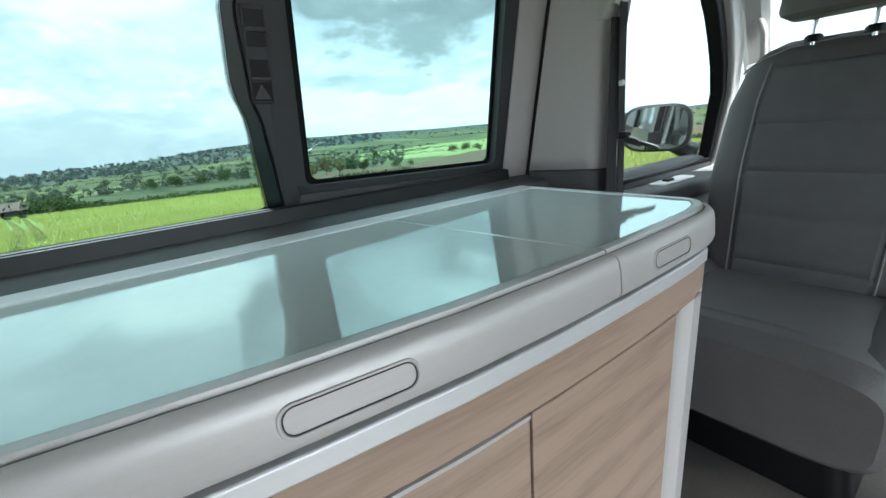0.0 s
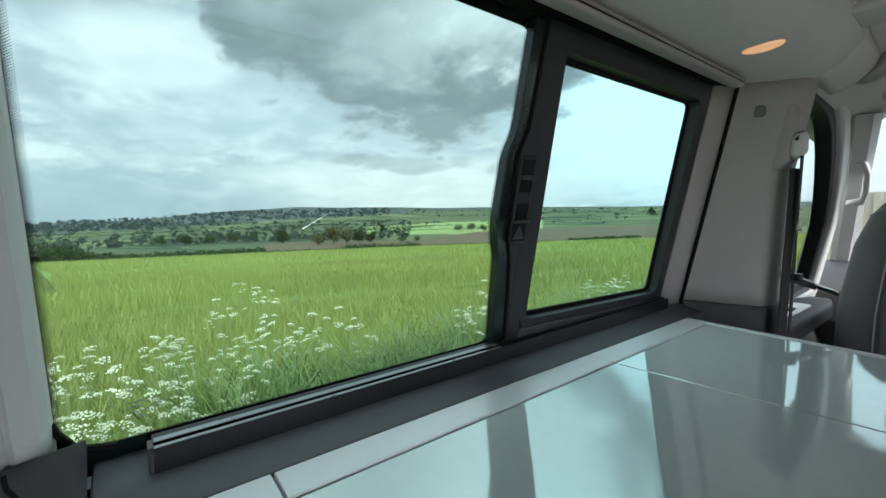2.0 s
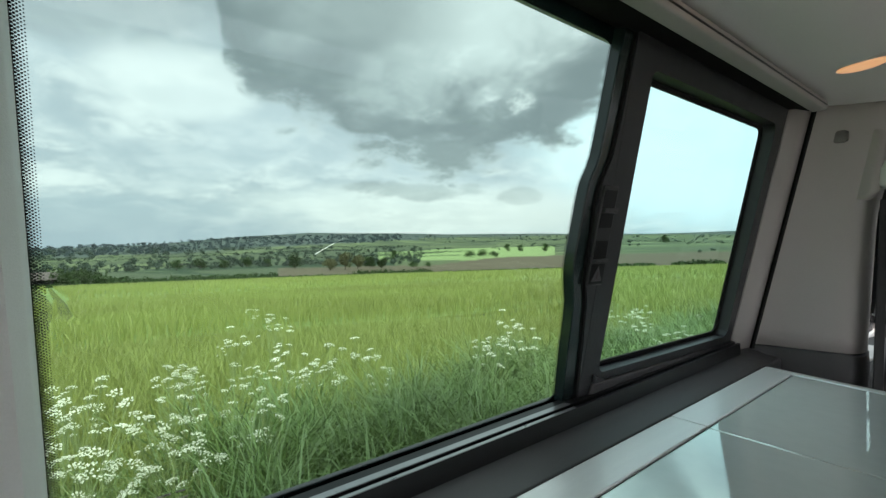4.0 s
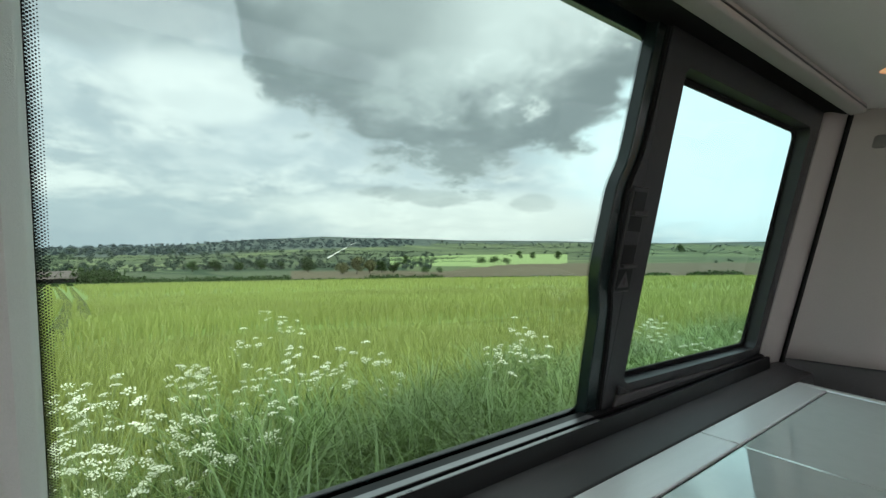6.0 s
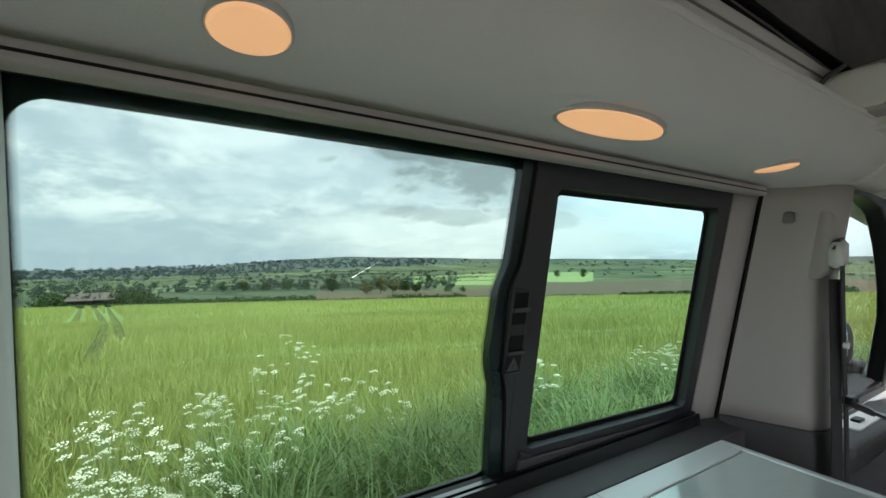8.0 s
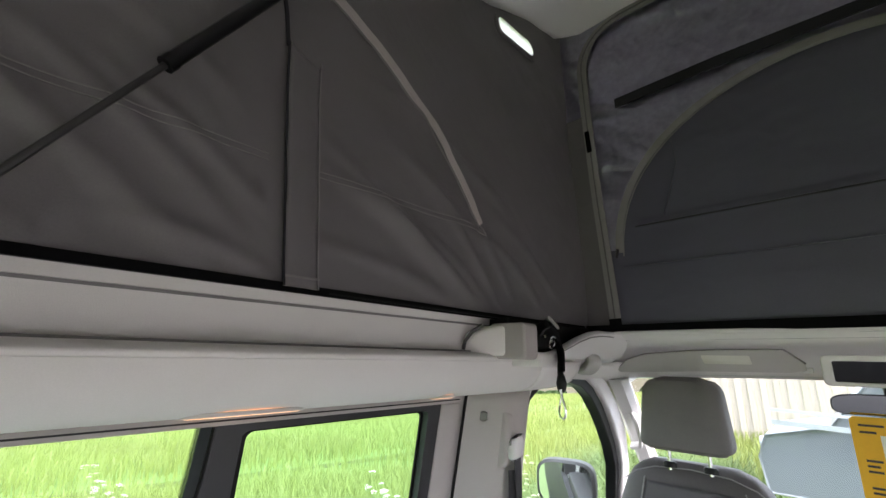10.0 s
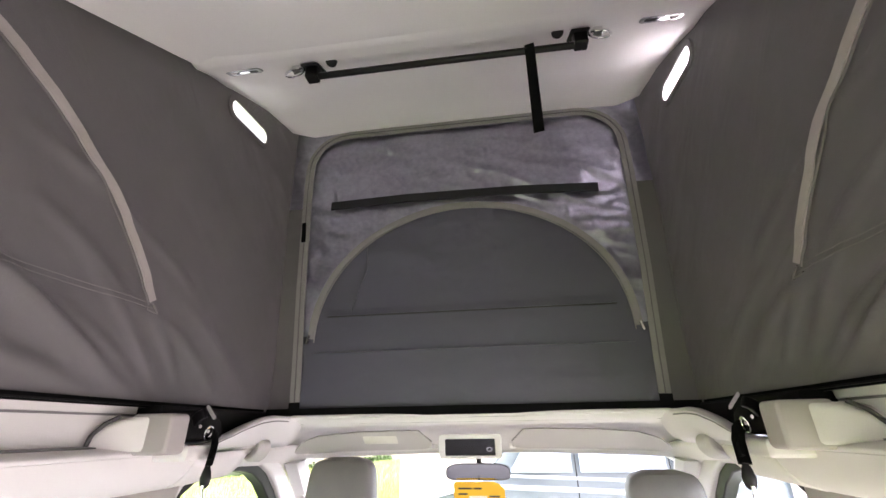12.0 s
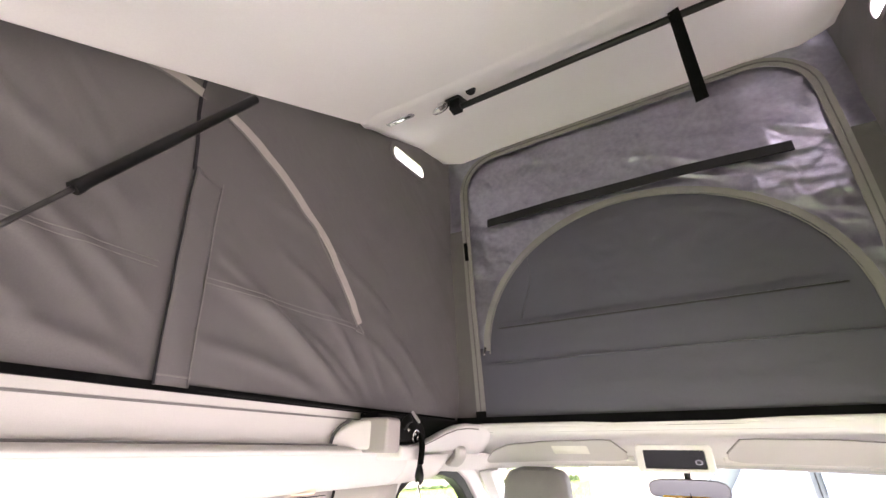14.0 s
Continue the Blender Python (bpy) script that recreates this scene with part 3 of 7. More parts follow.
def make_ground():
    azs = [a for a in np.arange(-180, -112, 1.0)] + [a for a in np.arange(-112, -8, 0.8)] + [a for a in np.arange(-8, 180, 1.0)]
    rs = list(np.arange(0.6, 26, 0.5)) + [27, 29, 31.5, 34, 37, 41, 45, 51, 58, 65, 72, 78, 84, 92, 96, 104, 115] + list(np.geomspace(130, 4400, 70))
    me = bpy.data.meshes.new("ground")
    verts = [(r * math.sin(radians(a)), r * math.cos(radians(a)), land(a, r)) for r in rs for a in azs]
    k = len(azs)
    faces, slots = [], []
    for i in range(len(rs) - 1):
        rm = 0.5 * (rs[i] + rs[i + 1])
        for j in range(k):
            faces.append((i * k + j, i * k + (j + 1) % k, (i + 1) * k + (j + 1) % k, (i + 1) * k + j))
            a = azs[j] + 0.4
            x, y = rm * math.sin(radians(a)), rm * math.cos(radians(a))
            s = 0
            if rm > 92:
                e = math.degrees(math.atan2(land(a, rm) - EYE, rm))
                s = 1
                lim = lerp(a, (-56, -47, -30, -16), (-4.3, -3.2, -2.5, -1.9))
                if -56 < a < -12 and e < lim:
                    s = 2
                elif -63 < a < -39 and -3.6 < e < lerp(a, (-63, -55, -39), (-2.5, -2.1, -1.6)):
                    s = 3
                elif -76 < a < -56 and e < -4.35:
                    s = 2
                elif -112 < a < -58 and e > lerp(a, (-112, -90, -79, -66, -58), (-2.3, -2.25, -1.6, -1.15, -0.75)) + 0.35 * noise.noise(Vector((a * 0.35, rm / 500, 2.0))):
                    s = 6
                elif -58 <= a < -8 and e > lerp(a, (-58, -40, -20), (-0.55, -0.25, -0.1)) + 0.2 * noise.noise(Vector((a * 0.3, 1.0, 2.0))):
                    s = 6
            elif x > -2.9 + 0.25 * math.sin(y * 0.9) and rm < 60:
                s = 4
                if x > 1.6 + 0.3 * noise.noise(Vector((0.0, y * 0.7, 3.0))):
                    s = 5
            slots.append(s)
    centre = len(verts)
    verts.append((0, 0, land(0, 0)))
    faces += [(centre, (j + 1) % k, j) for j in range(k)]
    slots += [4] * k
    me.from_pydata(verts, [], faces)
    for name in ("wheat", "farmland", "soil", "meadow", "verge", "asphalt", "woodland"):
        me.materials.append(MAT[name])
    me.polygons.foreach_set("material_index", slots)
    me.polygons.foreach_set("use_smooth", [True] * len(slots))
    me.update()
    tagged(new("ground", me), "rolling farmland with a green wheat field, grassy verge and far hills", kind="structure")


make_ground()


def stuff_mesh(name, verts, faces, mat, label):
    me = bpy.data.meshes.new(name)
    me.vertices.add(len(verts))
    me.vertices.foreach_set("co", np.asarray(verts, "f").ravel())
    k = faces.shape[1]
    me.loops.add(faces.size)
    me.loops.foreach_set("vertex_index", faces.ravel().astype("i"))
    me.polygons.add(len(faces))
    me.polygons.foreach_set("loop_start", np.arange(0, faces.size, k, dtype="i"))
    me.polygons.foreach_set("loop_total", np.full(len(faces), k, "i"))
    me.update(calc_edges=True)
    me.validate()
    me.materials.append(MAT[mat])
    return tagged(new(name, me), label, kind="stuff")


def make_blades(name, xy, h_lo, h_hi, width, lean, mat, label, rng):
    """Blades of grass: each a bent strip that ends in a point."""
    n = len(xy)
    x, y = xy[:, 0], xy[:, 1]
    z = -0.45 + 0.0806 * np.minimum(x, 0) - 0.0217 * y
    h = rng.uniform(h_lo, h_hi, n)
    face = rng.uniform(0, 2 * np.pi, n)
    bend = rng.uniform(0, 2 * np.pi, n)
    amount = rng.uniform(0.1, 1, n) * lean * h
    w = width * rng.uniform(0.6, 1.3, n) / 2
    side_x, side_y = np.cos(face) * w, np.sin(face) * w
    levels, widths, bends = (0.0, 0.45, 0.8), (1.0, 0.85, 0.5), (0.0, 0.16, 0.6)
    cols = []
    for lv, wd, bd in zip(levels, widths, bends):
        cx, cy, cz = x + np.cos(bend) * amount * bd, y + np.sin(bend) * amount * bd, z + h * lv * (1 - 0.12 * bd * lean)
        cols += [np.stack([cx - side_x * wd, cy - side_y * wd, cz], 1), np.stack([cx + side_x * wd, cy + side_y * wd, cz], 1)]
    tip = np.stack([x + np.cos(bend) * amount, y + np.sin(bend) * amount, z + h * (1 - 0.25 * lean)], 1)
    cols.append(tip)
    verts = np.stack(cols, 1).reshape(-1, 3)
    base = np.arange(n)[:, None] * 7
    tris = np.array([(0, 1, 3), (0, 3, 2), (2, 3, 5), (2, 5, 4), (4, 5, 6)])
    faces = (base[:, :, None] + tris[None]).reshape(-1, 3)
    return stuff_mesh(name, verts, faces, mat, label)


def scatter(rng, n, az0, az1, r0, r1, power=0.5):
    az = np.radians(rng.uniform(az0, az1, n))
    r = r0 + (r1 - r0) * rng.uniform(0, 1, n) ** power
    return np.stack([r * np.sin(az), r * np.cos(az)], 1)


TRACKS = [[(-13.0, -1.75), (-19.1, -2.5), (-28.6, -3.7), (-37.3, -5.1), (-63, -9.4), (-90, -14.0)],
          [(-17.0, -1.65), (-22.7, -2.4), (-31.7, -3.6), (-53.2, -6.8), (-90, -12.2)],
          [(-30, -5.3), (-41.7, -7.3), (-62.2, -10.8), (-90, -15.8)],
          [(-11.6, 0.6), (-11.2, 2.6), (-10.6, 4.2), (-10.1, 6.0), (-9.7, 8.4), (-9.4, 11.2), (-8.9, 15.0), (-8.6, 22.0)],
          [(-17.6, 10.6), (-14.2, 10.9), (-11.6, 11.2), (-10.1, 12.0), (-9.6, 15.0)]]


def clear_tracks(xy, half=0.22):
    keep = np.ones(len(xy), bool)
    for line in TRACKS:
        for (x0, y0), (x1, y1) in zip(line, line[1:]):
            d = np.array([x1 - x0, y1 - y0])
            n2 = d @ d
            t = np.clip(((xy - [x0, y0]) @ d) / n2, 0, 1)
            gap = np.hypot(*(xy - [x0, y0] - t[:, None] * d).T)
            keep &= gap > (half if x0 < -12 or y0 < 0 else 0.5)
    return xy[keep]


def make_fields():
    rng = np.random.default_rng(4)
    near = scatter(rng, 82000, -116, -4, 2.6, 9.5, 0.62)
    near = near[near[:, 0] < -3.1 + 0.3 * np.sin(near[:, 1] * 1.7) + 0.35 * (near[:, 1] < 0.4)]
    near = clear_tracks(near)
    make_blades("wheat_plants", near, 0.30, 0.52, 0.010, 0.5, "blade", "dense young green wheat growing beside the van", rng)
    mid = scatter(rng, 95000, -114, -6, 9.0, 30, 0.62)
    mid = clear_tracks(mid)
    make_blades("wheat_plants", mid, 0.34, 0.55, 0.018, 0.45, "blade", "dense young green wheat across the field", rng)
    far = scatter(rng, 48000, -112, -6, 29, 90, 0.66)
    far = clear_tracks(far, 0.45)
    make_blades("wheat_plants", far, 0.36, 0.62, 0.058, 0.4, "blade", "young green wheat far across the field", rng)
    n = 26000
    v = np.stack([rng.uniform(-3.5, -1.25, n), rng.uniform(-1.8, 9.0, n)], 1)
    make_blades("verge_grass", v, 0.30, 0.62, 0.010, 0.75, "verge", "long arching bluish-green grass of the verge", rng)
    clumps = np.stack([rng.uniform(-3.7, -1.6, 190), rng.uniform(0.5, 9.0, 190)], 1)
    v2 = (clumps[:, None, :] + rng.normal(0, 0.085, (190, 95, 2))).reshape(-1, 2)
    make_blades("verge_grass", v2, 0.50, 0.98, 0.011, 0.95, "verge", "tall arching tussocks of verge grass", rng)
    # front of the van: rough grass up to the fence
    f = np.stack([rng.uniform(-6, 1.0, 9000), rng.uniform(4, 15.5, 9000)], 1)
    make_blades("rough_grass", f, 0.06, 0.20, 0.02, 0.6, "verge", "rough grass before the wooden fence", rng)


make_fields()


def leaf_cloud(rng, centres, radii, per, size):
    """Small leaf clumps scattered in lobes: triangles with random turns, thinned towards the middle."""
    pts = []
    for c, r in zip(centres, radii):
        d = rng.normal(size=(per, 3))
        d /= np.linalg.norm(d, axis=1)[:, None]
        rad = rng.uniform(0.55, 1.05, (per, 1)) * (1 + 0.25 * np.sin(d[:, :1] * 5 + c[0]))
        pts.append(np.asarray(c) + d * rad * np.asarray(r))
    p = np.concatenate(pts)
    n = len(p)
    a, b = rng.normal(size=(n, 3)), rng.normal(size=(n, 3))
    a /= np.linalg.norm(a, axis=1)[:, None]
    b -= a * (a * b).sum(1)[:, None]
    b /= np.linalg.norm(b, axis=1)[:, None]
    s = size * rng.uniform(0.5, 1.3, (n, 1))
    verts = np.stack([p + a * s, p - a * s * 0.5 + b * s * 0.9, p - a * s * 0.5 - b * s * 0.9, p + b * s * 0.2 + np.cross(a, b) * s * 0.5], 1).reshape(-1, 3)
    base = np.arange(n)[:, None] * 4
    faces = (base[:, :, None] + np.array([(0, 1, 3), (1, 2, 3), (2, 0, 3)])[None]).reshape(-1, 3)
    return verts, faces


def make_tree(az, r, height, width, mat, label, seed, trunk=0.28):
    rng = np.random.default_rng(seed)
    base = spot(az, r, -0.1)
    e = thing("tree", base, label, "tree", "trees of the valley")
    s = Shape()
    th = height * trunk
    lean = rng.uniform(-0.04, 0.04, 2) * height
    s.tube([base + Vector((lean[0] * k, lean[1] * k, height * 0.75 * k)) for k in (0, 0.25, 0.5, 0.8, 1)],
           [height * q for q in (0.032, 0.024, 0.018, 0.010, 0.004)], 6)
    for i in range(6):
        a = i * 2.4 + seed
        z0 = th * rng.uniform(0.8, 1.6)
        tip = base + Vector((math.cos(a) * width * 0.36, math.sin(a) * width * 0.36, z0 + height * 0.28))
        s.tube([base + Vector((0, 0, z0)), (base + Vector((0, 0, z0)) + tip) / 2 + Vector((0, 0, height * 0.03)), tip],
               [height * 0.012, height * 0.008, height * 0.003], 5)
    part("trunk", s, "bark", e)
    centres, radii = [], []
    for i in range(11):
        a, q = rng.uniform(0, 6.28), rng.uniform(0.1, 0.62) ** 0.8
        zz = rng.uniform(0.24, 0.84)
        span = 1 - abs(zz - 0.5) * 1.3
        centres.append((base.x + math.cos(a) * q * width * 0.5 * span, base.y + math.sin(a) * q * width * 0.5 * span, base.z + height * zz))
        rr = width * rng.uniform(0.15, 0.25)
        radii.append((rr, rr, rr * 0.85))
    v, f = leaf_cloud(rng, centres, radii, 120, height * 0.040)
    ob = stuff_mesh("crown", v, f, mat, "leafy crown")
    del ob["kind"]
    ob.parent, ob.matrix_parent_inverse = e, Matrix.Translation(-base)
    return e


def make_woods(name, spans, mat, label, seed, size, per=10):
    """Hedges and woods: runs from azimuth to azimuth at given distances, with height and gaps."""
    rng = np.random.default_rng(seed)
    centres, radii = [], []
    for az0, r0, az1, r1, hgt, count in spans:
        for i in range(count):
            q = (i + rng.uniform(0, 1)) / count
            az, r = az0 + (az1 - az0) * q, (r0 + (r1 - r0) * q) * rng.uniform(0.97, 1.03)
            h = hgt * rng.uniform(0.55, 1.2)
            p = spot(az, r)
            w = h * rng.uniform(0.6, 1.0)
            centres.append((p.x, p.y, p.z + h * 0.42))
            radii.append((w, w, h * 0.55))
    v, f = leaf_cloud(rng, centres, radii, per, size)
    stuff_mesh(name, v, f, mat, label)


def make_lumps(name, lumps, mat, label, seed, per=34):
    """Single tree crowns and bushes of the distance: rows of (azimuth, distance, height), each of three leafy lobes."""
    rng = np.random.default_rng(seed)
    vs, fs, n = [], [], 0
    for az, r, h in lumps:
        p = spot(az, r)
        c, rad = [], []
        for k in range(3):
            w = h * rng.uniform(0.30, 0.48)
            o = rng.uniform(-0.42, 0.42, 2) * h
            c.append((p.x + o[0], p.y + o[1], p.z + h * rng.uniform(0.36, 0.62)))
            rad.append((w, w, h * rng.uniform(0.28, 0.40)))
        v, f = leaf_cloud(rng, c, rad, per, h * 0.13)
        vs.append(v)
        fs.append(f + n)
        n += len(v)
    stuff_mesh(name, np.concatenate(vs), np.concatenate(fs), mat, label)


def make_countryside():
    # single trees that stand out against the fields: azimuth, foot, angular height and width
    for i, (az, el, dh, dw, mat) in enumerate((
            (-87.0, -4.2, 1.25, 1.7, "leaf"), (-84.6, -4.2, 1.35, 1.9, "leaf"), (-82.0, -4.15, 1.25, 1.7, "leaf"), (-79.6, -4.1, 1.35, 1.9, "leaf"), (-77.2, -4.2, 1.1, 1.4, "leaf"),
            (-73.9, -4.5, 2.1, 2.6, "leaf"), (-69.5, -4.8, 2.4, 2.3, "leaf_tan"), (-67.6, -4.8, 2.6, 2.5, "leaf_tan"), (-65.9, -4.7, 2.3, 2.2, "leaf_tan"),
            (-64.3, -4.6, 1.9, 2.0, "leaf"), (-62.7, -4.6, 1.7, 2.0, "leaf"), (-61.1, -3.7, 1.6, 1.3, "leaf"), (-58.4, -4.6, 0.9, 1.6, "leaf"), (-56.4, -4.6, 0.8, 1.5, "leaf"),
            (-50.6, -3.3, 0.95, 1.9, "leaf"), (-48.8, -3.25, 1.05, 2.0, "leaf"), (-47.2, -3.2, 0.9, 1.6, "leaf"),
            (-45.4, -2.4, 1.0, 1.3, "leaf"), (-43.7, -2.4, 0.9, 1.2, "leaf"), (-40.4, -2.4, 1.1, 1.5, "leaf"), (-26.1, -1.1, 0.95, 1.4, "leaf"))):
        r = far_r(az, el)
        make_tree(az, r, r * radians(dh), r * radians(dw), mat,
                  "broad tree with bronze young leaves beyond the field" if mat == "leaf_tan" else "broad dark green tree among the far fields", 30 + i)
    near = [(-103, 93, -56, 93, 0.45, 220), (-97.2, 97, -94.0, 97, 3.4, 34), (-94.2, 97, -91.5, 97, 1.6, 18), (-103, 100, -98.8, 99, 2.6, 24), (-92, 150, -76, 155, 1.6, 60), (-66, 120, -56, 125, 1.8, 46),
            (-36, 94, -27.5, 94, 0.9, 34), (-25.5, 94, -20.5, 94, 1.1, 26), (-18.5, 94, -14.5, 94, 1.3, 20), (-55, 93, -38, 93, 0.4, 60)]
    make_woods("hedgerow", near, "leaf", "dark green hedges and bushes along the field edge", 8, 0.30, 44)
    rng = random.Random(5)
    hedges, trees, woods = [], [], []
    for i in range(44):                                   # thin hedges across the valley
        az, el = rng.uniform(-106, -58), rng.uniform(-4.1, -1.9)
        wide = rng.uniform(4, 14)
        for k in range(int(wide * 5)):
            a = az + wide * k / (wide * 5)
            r = far_r(a, el + 0.03 * (a - az) * rng.uniform(0.6, 1.0))
            hedges.append((a, r, r * rng.uniform(0.0024, 0.0050)))
    for i in range(22):
        az, el = rng.uniform(-58, -12), rng.uniform(-1.9, -0.5)
        wide = rng.uniform(4, 12)
        for k in range(int(wide * 5)):
            a = az + wide * k / (wide * 5)
            r = far_r(a, el)
            hedges.append((a, r, r * rng.uniform(0.0014, 0.0032)))
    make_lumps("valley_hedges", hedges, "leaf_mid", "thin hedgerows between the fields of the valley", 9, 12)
    for i in range(430):                                  # trees strewn along them, thicker towards the near slope
        az, el = rng.uniform(-106, -57), -4.2 + 2.4 * rng.random() ** 1.5
        r = far_r(az, el)
        trees.append((az, r, r * rng.uniform(0.005, 0.010) * (1.6 if el < -3.4 else 1.0)))
    for i in range(80):
        az, el = rng.uniform(-58, -12), -2.3 + 2.0 * rng.random()
        r = far_r(az, el)
        trees.append((az, r, r * rng.uniform(0.003, 0.008)))
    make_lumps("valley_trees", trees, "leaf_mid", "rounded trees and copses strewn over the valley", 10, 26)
    for i in range(1000):                                 # the wooded slope under the ridge
        az = rng.uniform(-108, -60)
        hi = lerp(az, (-108, -90, -80, -70, -60), (-1.35, -1.1, -0.45, -0.20, -0.15))
        lo = lerp(az, (-108, -90, -79, -60), (-2.4, -2.3, -1.6, -1.1))
        r = far_r(az, rng.uniform(lo, hi))
        woods.append((az, r, r * rng.uniform(0.004, 0.0075)))
    for i in range(260):                                  # the ridge line
        az = rng.uniform(-108, -10)
        r = rng.uniform(2600, 3400)
        woods.append((az, r, r * rng.uniform(0.0008, 0.0026)))
    for i in range(240):                                  # woods and hedges low on the far side ahead
        az = rng.uniform(-62, -12)
        r = far_r(az, rng.uniform(-1.0, -0.15))
        woods.append((az, r, r * rng.uniform(0.0016, 0.0042)))
    make_lumps("far_woods", woods, "leaf_far", "woods on the far slope and ridge, distance haze in their blue-green colour", 12, 22)
    # farm sheds at the field's corner
    for az, w, h, mat in ((-99.9, 3.0, 1.3, "barn"), (-98.1, 2.6, 1.4, "tin")):
        p = spot(az, 96)
        e = thing("farm_shed", p, "low dark open-fronted farm shed at the field corner", "shed", "farm sheds")
        part("wall", Shape().box(p.x - 3, p.y - w / 2, p.z - 0.3, p.x + 1, p.y + w / 2, p.z + h), "barn", e)
        part("roof", Shape().prism([(p.x - 3.6, p.z + h + 0.9), (p.x + 1.8, p.z + h + 0.05), (p.x + 1.8, p.z + h + 0.2), (p.x - 3.6, p.z + h + 1.05)], p.y - w / 2 - 0.4, p.y + w / 2 + 0.4), "tin", e)
    # pale lane that climbs the far slope
    rows = []
    for k in range(14):
        q = k / 13
        az = -71.5 + 3.6 * q
        el = -2.9 + 2.3 * q
        r = far_r(az, el)
        rows.append([spot(az - 0.09, r, 2.0), spot(az + 0.09, r, 2.0)])
    setting("road", Shape().grid(rows), "sticker", "pale lane climbing a far hillside", solid=0.2)
    # wheel tracks through the wheat
    for line in TRACKS:
        rows = []
        for (x0, y0), (x1, y1) in zip(line, line[1:]):
            n = Vector((y1 - y0, x0 - x1, 0)).normalized() * 0.20
            for k in range(9):
                x, y = x0 + (x1 - x0) * k / 9, y0 + (y1 - y0) * k / 9
                rows.append([(x - n.x, y - n.y, near_ground(x, y) + 0.02), (x + n.x, y + n.y, near_ground(x, y) + 0.02)])
        setting("wheel_track", Shape().grid(rows), "track_soil", "wheel track through the wheat, its soil darkened for shade")
    rng = np.random.default_rng(77)
    tufts = []
    for line in TRACKS:
        for (x0, y0), (x1, y1) in zip(line, line[1:]):
            n = int(40 * min(math.hypot(x1 - x0, y1 - y0), 12))
            q = rng.uniform(0, 1, n)
            tufts.append(np.stack([x0 + (x1 - x0) * q + rng.normal(0, 0.10, n), y0 + (y1 - y0) * q + rng.normal(0, 0.12, n)], 1))
    make_blades("track_grass", np.concatenate(tufts), 0.05, 0.13, 0.016, 0.7, "blade", "short grass in the wheel tracks", rng)


make_countryside()


def make_parsley():
    """Cow parsley: a branched stem with flat white flower heads; a few kinds, then copies."""
    rng = random.Random(21)

    def plant(h, heads, seed):
        r = random.Random(seed)
        e = thing("cow_parsley", (0, 0, 0), "cow parsley with flat white flower heads on thin green stems", "wild flower", "cow parsley on the verge")
        s = Shape()
        top = Vector((r.uniform(-0.05, 0.05), r.uniform(-0.05, 0.05), h * 0.62))
        s.tube([(0, 0, 0), top * 0.5 + Vector((0.01, 0, 0)), top], [0.006, 0.005, 0.004], 5)
        places = []
        for i in range(heads):
            a = i * 2.4 + r.uniform(-0.4, 0.4)
            q = r.uniform(0.35, 1.0)
            out = r.uniform(0.05, 0.19) * h
            p = Vector((math.cos(a) * out, math.sin(a) * out, h * r.uniform(0.76, 1.0)))
            s.tube([top * q, (top * q + p) / 2 + Vector((math.cos(a), math.sin(a), -0.3)) * 0.02, p - Vector((0, 0, 0.025))], [0.003, 0.0025, 0.0018], 4)
            places.append((p, r.uniform(0.020, 0.040)))
        heads_ = []
        for p, rad in places:
            u = Shape()
            tilt = Euler((r.uniform(-0.35, 0.35), r.uniform(-0.35, 0.35), 0)).to_matrix()
            for i in range(11):
                d = math.sqrt((i + 0.4) / 11) * r.uniform(0.86, 1.08)
                a = i * 2.39996
                c = tilt @ Vector((math.cos(a) * rad * d, math.sin(a) * rad * d, 0.012 * (1 - d * d)))
                s.tube([p - Vector((0, 0, 0.026)), p + c], 0.0006, 3, caps=False)
                for k in range(9):
                    b = k * 2.4 + i
                    q = p + c + Vector((math.cos(b), math.sin(b), 0.5 * (k % 3))) * rad * (0.05 + 0.013 * k)
                    t = rad * r.uniform(0.045, 0.075)
                    u.add([q + Vector((t, 0, 0.002)), q + Vector((0, t, 0.003)), q + Vector((-t, 0, 0.002)), q + Vector((0, -t, 0.004)), q - Vector((0, 0, t))],
                          [(0, 1, 2, 3), (0, 4, 1), (1, 4, 2), (2, 4, 3), (3, 4, 0)])
            heads_.append(u)
        part("stem", s, "stem", e)
        for u in heads_:
            part("flower_head", u, "petal", e, smooth=False)
        return e

    kinds = [plant(0.80, 9, 1), plant(0.88, 10, 2), plant(0.72, 8, 3), plant(0.94, 7, 4), plant(0.66, 9, 5)]
    # clumps along the verge
    spots = []
    for x, y, n in ((-4.0, -0.25, 1), (-4.0, -0.1, 2), (-3.4, -0.09, 2), (-3.2, -0.13, 1), (-2.85, 0.02, 2), (-3.0, 0.12, 2), (-3.0, 0.27, 2), (-2.68, 0.2, 1), (-2.76, 0.36, 1), (-2.5, 0.42, 1),
                    (-4.2, 0.36, 2), (-3.4, 0.42, 2), (-4.3, 0.55, 2), (-5.0, 0.9, 2), (-3.55, 0.72, 2), (-3.1, 0.77, 2), (-3.85, 1.0, 2), (-4.15, 1.26, 2), (-3.25, 1.08, 1),
                    (-3.6, 1.4, 2), (-4.3, 1.4, 1), (-3.57, 1.6, 1), (-3.5, 1.85, 1), (-3.5, 2.8, 2), (-3.75, 3.45, 2), (-3.35, 3.2, 2), (-3.2, 2.65, 1), (-3.9, 5.5, 2), (-3.8, 6.2, 2)):
        spots += [(x + rng.uniform(-0.10, 0.10), y + rng.uniform(-0.06, 0.06)) for k in range(n)]
